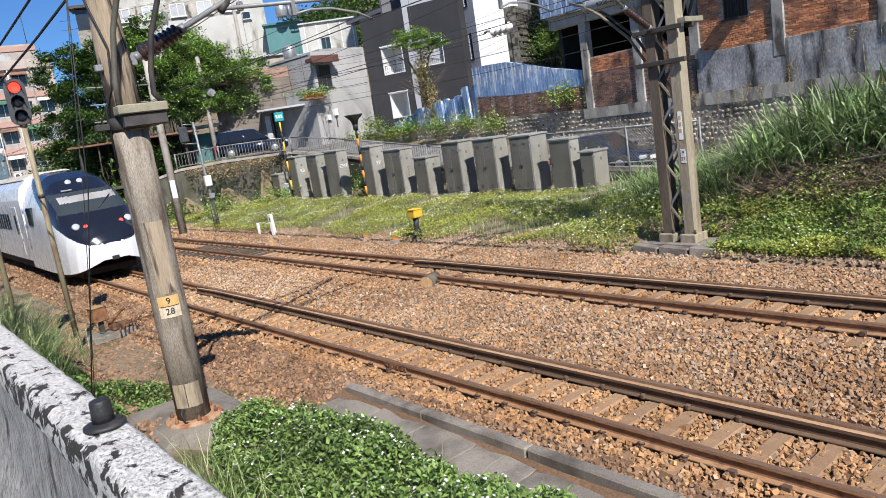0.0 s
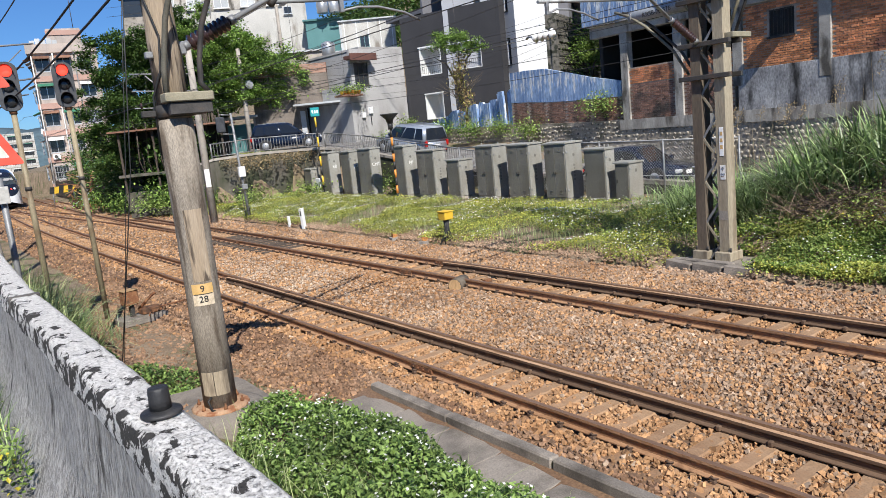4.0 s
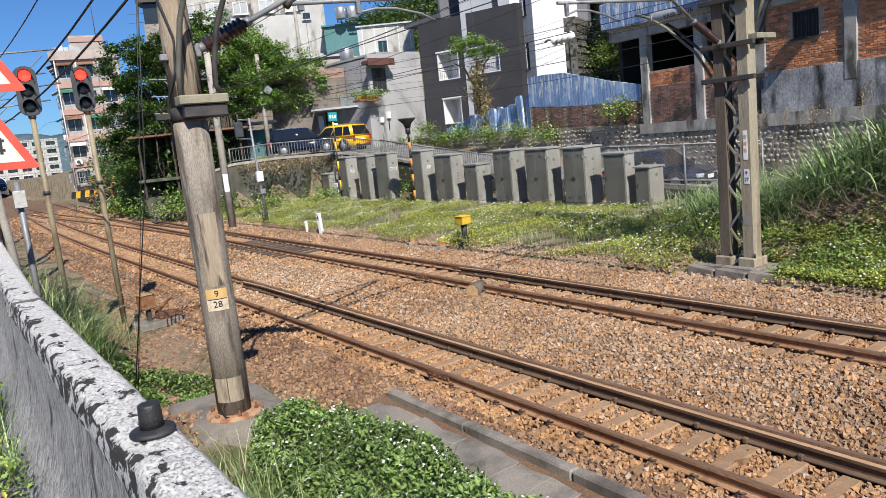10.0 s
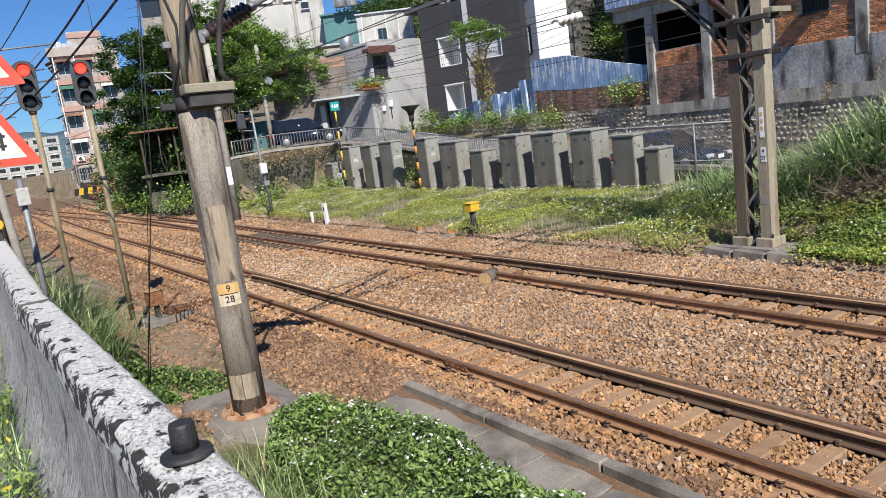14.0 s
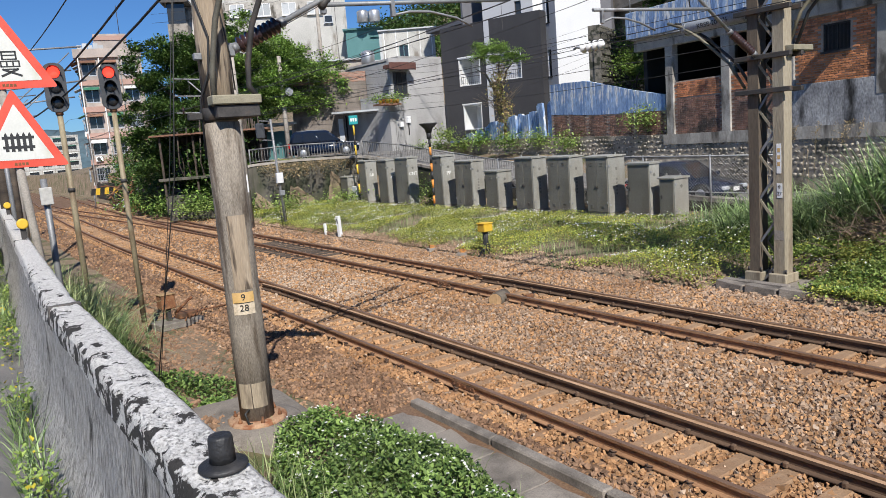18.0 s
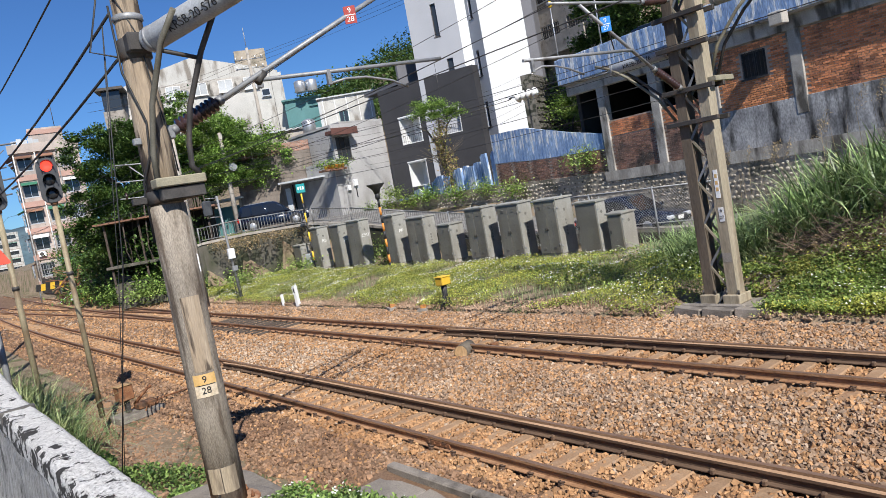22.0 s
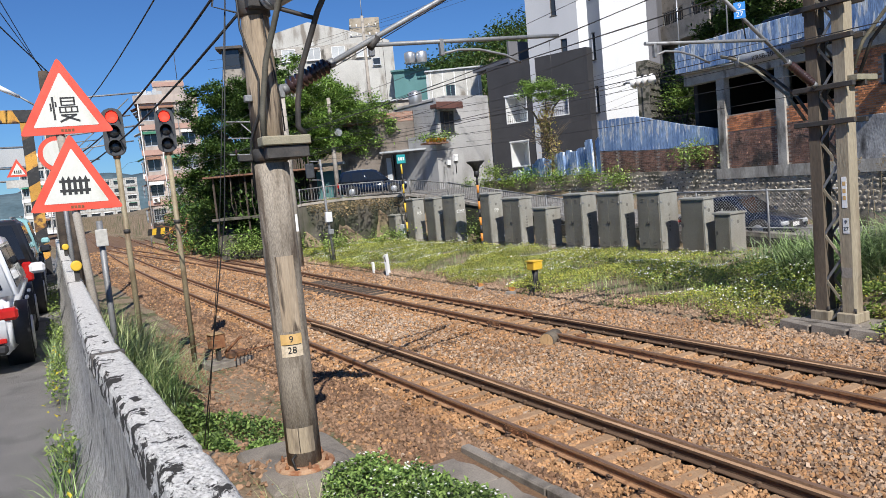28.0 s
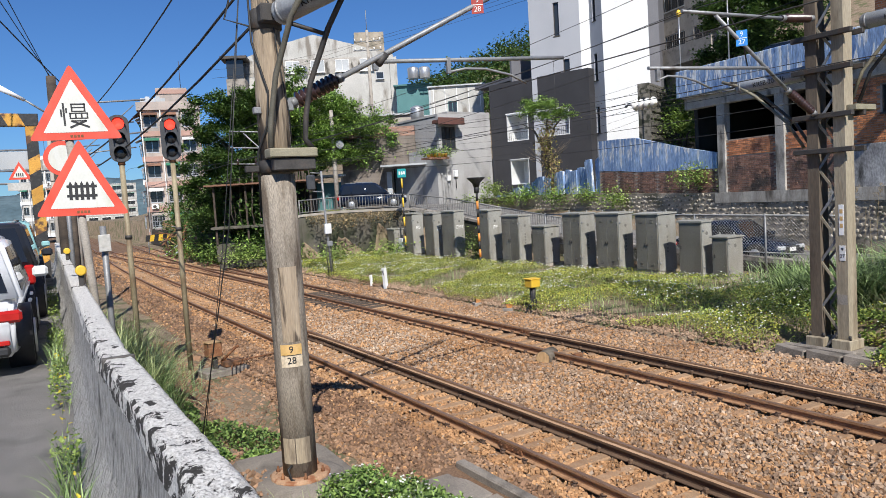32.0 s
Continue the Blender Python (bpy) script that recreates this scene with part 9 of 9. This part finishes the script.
# tall grass tufts beside the parapet
for label, n, box_, h, wd, m_ in (("tall pale grass hanging beside the parapet", 1000, (-5.0, -3.9, 12.0, 17.0), 1.35, 0.026, REED_PALE), ("tall green grass beside the parapet", 700, (-4.9, -3.9, 11.8, 14.5), 1.15, 0.022, REED),
                                 ("green grass beside the signal poles", 600, (-4.6, -2.6, 15.5, 24), 0.9, 0.016, REED)):
    x, y = scatter(n, *box_)
    raw("tall_grass", *blade_mesh(np.stack([x, y, fz(x, y) - 0.05], 1), h, wd, 0.45, 1.1, 5), m_, label, "grass", "stuff")
for k, (cx, cy, r, hgt) in enumerate(((-3.0, 12.2, 0.7, 0.35), (-2.95, 11.0, 0.32, 0.22), (-3.85, 11.7, 0.35, 0.4), (-3.75, 10.9, 0.3, 0.2), (-4.0, 13.8, 0.7, 0.35))):
    n = 1500
    a, q = rng.uniform(0, 2 * np.pi, n), np.sqrt(rng.random(n)) * r
    x, y = cx + q * np.cos(a), cy + q * np.sin(a)
    z = fz(x, y) + hgt * np.clip(1 - (q / r) ** 2, 0, 1) * rng.uniform(0.2, 1, n)
    raw("weed_clump", *leaf_mesh(np.stack([x, y, z], 1), 0.042), LEAF_BUSH, "green weed clump on the bare soil", "weeds", "stuff")
# weeds at the road side of the parapet
x, y = scatter(5200, -5.88, -5.70, 0.5, 18)
x += 0.036 * np.maximum(0, y - 4.9)
keep = noise2(x * 0, y, 0.7) > 0.02
raw("wall_weeds", *leaf_mesh(np.stack([x, y, 2.02 + rng.uniform(0, 0.22, len(x))], 1)[keep], 0.021), LEAF_VINE, "small weeds at the foot of the parapet", "weeds", "stuff")
x, y = scatter(900, -5.86, -5.72, 0.5, 12)
x += 0.036 * np.maximum(0, y - 4.9)
keep = noise2(x * 0, y, 0.7, 2.0) > 0.0
raw("wall_grass", *blade_mesh(np.stack([x, y, 0 * x + 2.0], 1)[keep], 0.32, 0.010, 0.5, 0.7), REED, "grass blades at the foot of the parapet", "grass", "stuff")

pick = rng.uniform(1.5, 9, 90)
raw("wall_blossom", *leaf_mesh(np.stack([-5.80 + 0.036 * np.maximum(0, pick - 4.9) + rng.uniform(-0.06, 0.05, 90), pick, rng.uniform(2.1, 2.32, 90)], 1), 0.02), LEAF_YELLOW, "yellow flowers at the foot of the parapet", "flowers", "stuff")

# verge beyond the tracks
n = 200000
x, y = scatter(n, 6.75, 12.95, 2.0, 46)
edge_x = 6.95 + 0.45 * np.sin(y * 0.55) + 0.4 * np.sin(y * 1.7 + 1)
patch = noise2(x, y, 0.55, 1.0)
path_ = np.exp(-((y - 23.4 - 0.68 * (x - 6.35)) / 0.75) ** 2) * (x < 11.2)
keep = (x > edge_x) & (path_ < 0.35) & (patch > -0.30) & ((y < 40) | (x < 12))
keep &= ~((x > 6.8) & (x < 8.45) & (np.abs(y - 8.35) < 1.0 + 0.25 * np.sin(x * 9)))
x, y, patch = x[keep], y[keep], patch[keep]
rich = np.clip((17.5 - y) / 8, 0, 1) * np.clip((x - 7.5) / 2, 0, 1)
hgt = 0.12 + 0.22 * np.clip(patch + 0.3, 0, 1) + 0.16 * np.clip(noise2(x, y, 2.3, 7.0), 0, 1) + 0.60 * rich * np.clip(0.6 + noise2(x, y, 0.8, 3.0), 0, 1.2)
z = fz(x, y) + hgt * rng.random(len(x)) ** 0.6
yellow = rng.random(len(x)) < np.clip(1.05 - rich * 1.0 - 0.6 * np.clip(noise2(x, y, 0.35, 8.0), 0, 1), 0.05, 0.9)
pts = np.stack([x, y, z], 1)
raw("verge_weeds", *leaf_mesh(pts[yellow], 0.034), LEAF_VERGE, "yellow-green weeds on the railway verge", "weeds", "stuff")
raw("verge_weeds", *leaf_mesh(pts[~yellow], 0.038), LEAF_VINE, "fresh green weeds on the railway verge", "weeds", "stuff")
x2, y2 = scatter(12000, 7.2, 13.0, 9, 44)
raw("verge_grass", *blade_mesh(np.stack([x2, y2, fz(x2, y2)], 1), 0.36, 0.014, 0.4, 0.5, 3), REED_PALE, "short pale grass on the verge", "grass", "stuff")
pick = rng.choice(len(x), 9000, False)
pick = pick[(noise2(x[pick], y[pick], 0.5, 4.0) > -0.1)]
flowers("verge_flowers", np.stack([x, y, fz(x, y) + hgt + 0.04], 1)[pick], "scattered white daisies on the verge", 0.022)
pick = rng.choice(np.nonzero(yellow)[0], 5200, False)
raw("verge_blossom", *leaf_mesh(np.stack([x, y, fz(x, y) + hgt * 0.9], 1)[pick], 0.03), LEAF_YELLOW, "tiny yellow blossoms on the verge", "flowers", "stuff")

# bank to the right of the mast: vines, twigs and reeds
n = 80000
x, y = scatter(n, 7.1, 10.2, -4, 9.0)
keep = (x > 7.15 + 0.35 * np.sin(y * 0.9)) & (noise2(x, y, 0.9, 6.0) > -0.30) & ~((x > 6.8) & (x < 8.45) & (np.abs(y - 8.35) < 1.0 + 0.25 * np.sin(x * 9)))
keep &= rng.random(n) > np.clip((x - 8.75) / 0.6, 0, 0.94) * (y < 7.4)
x, y = x[keep], y[keep]
z = fz(x, y) + (0.08 + 0.34 * np.clip(noise2(x, y, 1.3, 2.0) + 0.4, 0, 1)) * rng.random(len(x)) ** 0.5
old = noise2(x, y, 0.9, 11.0) > 0.22
pts = np.stack([x, y, z], 1)
raw("bank_vines", *leaf_mesh(pts[~old], 0.040), LEAF_VINE, "dense green creeper covering the bank", "creeper", "stuff")
raw("bank_weeds", *leaf_mesh(pts[old], 0.038), LEAF_VERGE, "yellow-green weeds among the creeper", "weeds", "stuff")
pick = rng.choice(len(x), 420, False)
flowers("bank_flowers", pts[pick] + np.array([0, 0, 0.08]), "white daisies among the creeper", 0.018)
tw_ = []
for k in range(2000):
    cx, cy = rng.uniform(8.9, 10.3), rng.uniform(-4, 7.6)
    p = Vector((cx, cy, ground_z(cx, cy) + rng.uniform(0.05, 0.55)))
    d = Vector((rng.uniform(-0.7, 0.7), rng.normal(0, 1), rng.normal(0.02, 0.42))).normalized()
    L = rng.uniform(0.3, 1.15)
    pts = [p, p + d * L * 0.5 + Vector((0, 0, rng.uniform(-0.1, 0.1))), p + d * L]
    bm = T(pts, [0.009, 0.007, 0.003], 4)
    bm.verts.ensure_lookup_table()
    bm.verts.index_update()
    tw_.append((np.array([v.co[:] for v in bm.verts]), np.array([[v.index for v in f.verts] for f in bm.faces])))
    bm.free()
raw("dead_branches", *joined(tw_), TWIG, "tangle of dead brown branches on the bank", "branches", "stuff")
x, y = scatter(9000, 8.9, 10.6, -4, 7.6)
raw("dry_litter", *leaf_mesh(np.stack([x, y, fz(x, y) + rng.uniform(0.02, 0.4, len(x))], 1), 0.05), LEAF_DRY, "dry brown leaves among the branches", "leaf litter", "stuff")
for a, b, r in (((9.3, 7.4, 1.0), (9.9, 3.6, 1.75), 0.035), ((9.8, 5.0, 1.35), (10.0, 7.0, 2.35), 0.02), ((9.4, 4.4, 1.2), (9.7, 2.2, 1.65), 0.03)):
    lone("fallen_branch", T([a, (Vector(a) + Vector(b)) / 2 + Vector((0.1, 0, 0.16)), b], [r, r * 0.8, r * 0.4], 7), BARK, Matrix(), "bare grey branch lying on the bank", "branch")
for label, n, box_, h, wd, m_ in (("tall green reeds on the bank", 5200, (10.0, 13.4, -3, 8.2), 2.15, 0.07, REED), ("tall pale reeds on the bank", 700, (10.0, 13.6, -3, 8.2), 2.0, 0.045, REED_PALE), ("dry straw among the reeds", 1500, (9.8, 10.9, -4, 8.0), 0.9, 0.022, LEAF_DRY),
                                  ("green reeds behind the mast", 3000, (9.9, 12.8, 7.2, 11.0), 1.7, 0.042, REED), ("green reeds beside the fence", 900, (11.2, 13.6, 10.8, 13.2), 1.2, 0.032, REED), ("pale reeds beside the mast", 500, (9.4, 11.0, 7.4, 8.8), 1.1, 0.026, REED_PALE)):
    x, y = scatter(n, *box_)
    raw("reeds", *blade_mesh(np.stack([x, y, fz(x, y) - 0.05], 1), h, wd, 0.30, 1.3, 8), m_, label, "reeds", "stuff")
x, y = scatter(60, 12.5, 14.5, 5, 12)
raw("reed_plumes", *blade_mesh(np.stack([x, y, fz(x, y)], 1), 3.1, 0.02, 0.12, 0.12, 4), LEAF_DRY, "dry straw-coloured plume stalks above the reeds", "reeds", "stuff")
pl_ = []
for cx, cy in zip(x[:26], y[:26]):
    q = rng.uniform(0, 1, (60, 1))
    pl_.append(np.array([cx, cy, ground_z(cx, cy) + 2.3]) + q * [0.1, -0.15, 0.55] + rng.normal(size=(60, 3)) * 0.05 * (1.2 - q))
raw("plume_fluff", *leaf_mesh(np.concatenate(pl_), 0.016, 0.9, 6.0), LEAF_DRY, "dry straw-coloured plumes above the reeds", "reeds", "stuff")


# ---- trees and shrubs ----
def crown(balls, n, clump, leaf):
    """Leaves in clumps spread over the shells of some balls: (centre, radii)."""
    out = []
    vol = np.array([b[1][0] * b[1][2] for b in balls])
    for (c, r), share in zip(balls, vol / vol.sum()):
        m_ = max(3, int(n * share))
        d = rng.normal(size=(m_, 3))
        d /= np.linalg.norm(d, axis=1, keepdims=True)
        hub = np.array(c) + d * np.array(r) * rng.uniform(0.5, 1.25, (m_, 1))
        for h_ in hub:
            k = int(clump * rng.uniform(0.6, 1.4))
            q = rng.normal(size=(k, 3)) * np.array([0.5, 0.5, 0.30]) * leaf * rng.uniform(3.2, 6.4)
            out.append(h_ + q)
    return np.concatenate(out)


def tree(name, base, limbs, balls, n, clump, leaf, material, label, trunk_r):
    t = thing(name, pose(*base), label, "tree")
    b0 = Vector(base)
    trunk = part("trunk", T([(0, 0, -0.4), (0.1, 0.05, limbs[0][2] * 0.5), Vector(limbs[0])], [trunk_r * 1.25, trunk_r, trunk_r * 0.7], 9), BARK, t)
    for p in limbs[1:]:
        p = Vector(p)
        part("limb", T([Vector(limbs[0]) * 0.8, (Vector(limbs[0]) + p) / 2 + Vector((0, 0, 0.25)), p], [trunk_r * 0.6, trunk_r * 0.42, trunk_r * 0.14], 7), BARK, t)
    pts = crown([((Vector(c) - b0)[:], r) for c, r in balls], n, clump, leaf)
    tagged(raw("crown", *leaf_mesh(pts, leaf), material, "", "", "", t))
    return t


tree("banyan_tree", (8.6, 50.6, 2.4), [(0, 0, 3.6), (-2.2, -0.5, 6.5), (2.2, -1, 7.5), (4.5, -1.5, 6.8), (0.3, -0.6, 8.2)],
     [((7.3, 50.2, 7.9), (2.9, 2.4, 3.6)), ((6.6, 49.6, 5.0), (2.4, 1.8, 2.2)), ((9.6, 49.6, 9.2), (3.2, 2.2, 3.2)), ((9.8, 48.6, 5.6), (2.6, 1.4, 1.8))], 330, 290, 0.115, LEAF_DARK, "large dark banyan tree shading the shelter", 0.5)
tree("banyan_tree", (13.4, 50.8, 3.2), [(0, 0, 3.2), (-1.6, -1, 5.5), (1.8, -1.5, 5.4), (3.6, -2, 5.0)],
     [((12.2, 48.8, 9.6), (3.0, 2.0, 2.9)), ((15.2, 48.0, 8.6), (3.0, 1.8, 2.1)), ((17.0, 47.2, 7.9), (1.6, 1.2, 1.3)), ((12.6, 48.6, 7.2), (2.2, 1.5, 1.3))], 300, 290, 0.11, LEAF_TREE, "broad sunlit tree with bright green leaves behind the street", 0.4)
tree("vine_covered_tree", (22.6, 34.4, 3.2), [(-0.1, 0.3, 3.2), (-0.9, 1.4, 4.6), (0.5, -0.8, 4.9), (0.1, 0.2, 5.2)],
     [((22.4, 34.6, 8.6), (1.6, 1.2, 0.6)), ((22.9, 34.1, 8.2), (1.0, 0.9, 0.4))], 60, 120, 0.065, LEAF_TREE, "small tree with a vine-covered trunk before the charcoal house", 0.14)
pts = np.stack([22.55 + rng.normal(0, 0.26, 1500), 34.5 + rng.normal(0, 0.3, 1500), rng.uniform(3.6, 7.9, 1500)], 1)
pts[:, :2] += (np.sin(pts[:, 2:] * 1.7) * (0.2, -0.1))
raw("trunk_vines", *leaf_mesh(pts[:900], 0.085, 0.9, 2.2), LEAF_DRY, "dry brown vines hanging on the small tree's trunk", "creeper", "stuff")
raw("trunk_vines", *leaf_mesh(pts[900:], 0.08), LEAF_VERGE, "yellow-green vines on the small tree's trunk", "creeper", "stuff")
bt = thing("bare_twigs", pose(22.5, 34.8, 5.5), "bare grey twigs of the small tree", "branches")
for k in range(26):
    a = rng.uniform(0, 6.28)
    d = Vector((math.cos(a), math.sin(a), rng.uniform(0.1, 0.7)))
    part("twig", T([(0, 0, rng.uniform(-0.8, 0.8)), d * 0.8, d * rng.uniform(1.2, 1.9) + Vector((0, 0, 0.2))], [0.03, 0.018, 0.006], 4), BARK, bt)
tree("hill_tree", (26.0, 24.0, 3.2), [(0, 0, 5), (0.6, 0.4, 8), (-0.6, -1, 7.5)], [((25.7, 22.9, 11.4), (2.2, 1.6, 2.6)), ((25.0, 20.6, 11.9), (1.8, 1.6, 2.0)), ((26.0, 24.6, 9.2), (0.9, 0.9, 1.7))], 150, 260, 0.11, LEAF_DARK, "dark tree rising behind the blue parapet", 0.3)
tree("hill_tree", (24.2, 25.6, 3.4), [(0, 0, 2), (0.4, 0.6, 3), (-0.5, -0.8, 2.8)], [((24.6, 25.4, 6.2), (0.7, 0.8, 0.5)), ((25.0, 26.2, 7.2), (0.7, 0.7, 0.5))], 14, 120, 0.11, LEAF_VINE, "light green shrub growing beside the open bay", 0.1)
gp = np.concatenate([rng.normal(size=(420, 3)) * (0.5, 0.4, 0.35) + c for c in ((23.8, 26.2, 6.6), (25.2, 26.8, 8.3), (24.6, 26.5, 7.4), (27.0, 27.8, 8.7), (23.3, 26.0, 5.2))])
raw("gully_shrubs", *leaf_mesh(gp, 0.075), LEAF_TREE, "leafy shrubs growing out of the gully wall", "shrub", "stuff")
gb = [(22.2, 36.5, 3.7), (22.5, 38.8, 3.5), (22.0, 41.0, 3.4), (21.6, 33.0, 3.5), (21.9, 30.6, 3.5), (21.8, 39.8, 4.2), (21.4, 43, 3.5), (21.2, 27.8, 3.25), (20.95, 22.5, 4.1)]
for k, (cx, cy, cz) in enumerate(gb):
    pts = rng.normal(size=(620, 3)) * (0.35, 0.5, 0.26) + (cx, cy, cz - 0.25)
    raw("street_shrub", *leaf_mesh(pts, 0.09), LEAF_VINE if k % 3 else LEAF_TREE, "leafy green shrub growing over the retaining wall", "shrub", "stuff")
# leaf mass added as the dark below the trees, hanging roots, along the line
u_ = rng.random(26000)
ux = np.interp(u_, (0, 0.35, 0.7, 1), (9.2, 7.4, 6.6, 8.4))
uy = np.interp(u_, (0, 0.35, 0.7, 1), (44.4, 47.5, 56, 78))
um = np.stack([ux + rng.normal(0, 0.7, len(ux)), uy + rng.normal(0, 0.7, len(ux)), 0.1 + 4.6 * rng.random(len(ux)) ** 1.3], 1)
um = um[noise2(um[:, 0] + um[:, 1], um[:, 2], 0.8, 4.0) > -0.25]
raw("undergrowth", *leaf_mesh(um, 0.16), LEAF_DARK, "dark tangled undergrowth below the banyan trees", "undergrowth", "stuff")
hr = thing("hanging_roots", pose(8.2, 46.2, 5.0), "grey hanging roots of the banyan tree", "roots")
for k in range(46):
    rx, ry = rng.uniform(-2.2, 3.4), rng.uniform(-1.0, 1.2)
    part("root", T([(rx, ry, rng.uniform(0.2, 1.4)), (rx + rng.normal(0, 0.15), ry, -1.6), (rx + rng.normal(0, 0.25), ry, -3.0 - rng.random())], [0.05, 0.035, 0.02], 5), OLD_WOOD, hr)
lv_ = []
for cx, cy, cz in ((6.6, 45.2, 1.0), (8.0, 43.6, 0.9), (9.6, 42.4, 0.8), (5.4, 49.0, 0.8), (5.0, 56.0, 0.8)):
    lv_.append(rng.normal(size=(700, 3)) * (0.7, 0.5, 0.4) + (cx, cy, cz))
raw("trackside_shrubs", *leaf_mesh(np.concatenate(lv_), 0.11), LEAF_TREE, "bright green shrubs at the foot of the undergrowth", "shrub", "stuff")
pts = rng.normal(size=(2600, 3)) * (0.8, 1.6, 0.22) + (14.2, 40.0, 3.0)
raw("wall_creeper", *leaf_mesh(np.concatenate([np.stack([rng.uniform(9.2, 14.6, 2600), 0 * rng.random(2600), 3.0 - np.abs(rng.normal(0, 0.35, 2600))], 1) + np.array([0, 1, 0]) * 0 + np.stack([0 * pts[:, 0], np.interp(rng.uniform(9.2, 14.6, 2600), (9.2, 14.6), (41.4, 38.4)) - 0.1, 0 * pts[:, 0]], 1)]), 0.07), LEAF_DRY, "dry creeper hanging over the street wall", "creeper", "stuff")
pts = rng.normal(size=(1400, 3)) * (0.4, 0.6, 0.4) + (14.3, 30.2, 0.9)
raw("cabinet_shrub", *leaf_mesh(pts, 0.08), LEAF_VINE, "green shrub growing between the cabinets", "shrub", "stuff")
for cx, cy in ((12.9, 37.3), (9.8, 38.6), (8.2, 41.5), (6.0, 44.0)):
    pts = rng.normal(size=(900, 3)) * (0.7, 0.7, 0.3) + (cx, cy, 0.7)
    raw("weed_clump", *leaf_mesh(pts, 0.09), LEAF_VINE, "green weeds at the foot of the street wall", "weeds", "stuff")
pts = np.concatenate([rng.normal(size=(260, 3)) * (0.5, 0.4, 0.18) + (c, 41.8, 6.65) for c in (18.2, 18.9, 19.5)])
raw("shelf_plants", *leaf_mesh(pts, 0.08), LEAF_TREE, "potted plants on the flower shelf", "plants", "stuff")
# woods on the hill behind
hp_ = []
for k in range(760):
    x, y = rng.uniform(50, 170), rng.uniform(70, 230)
    hp_.append(rng.normal(size=(110, 3)) * (2.3, 2.3, 1.5) + (x, y, ground_z(x, y) + 3.0))
raw("hill_woods", *leaf_mesh(np.concatenate(hp_), 0.5), HILL_LEAF, "dense green woods on the hill behind the houses", "woods", "stuff")


motions()
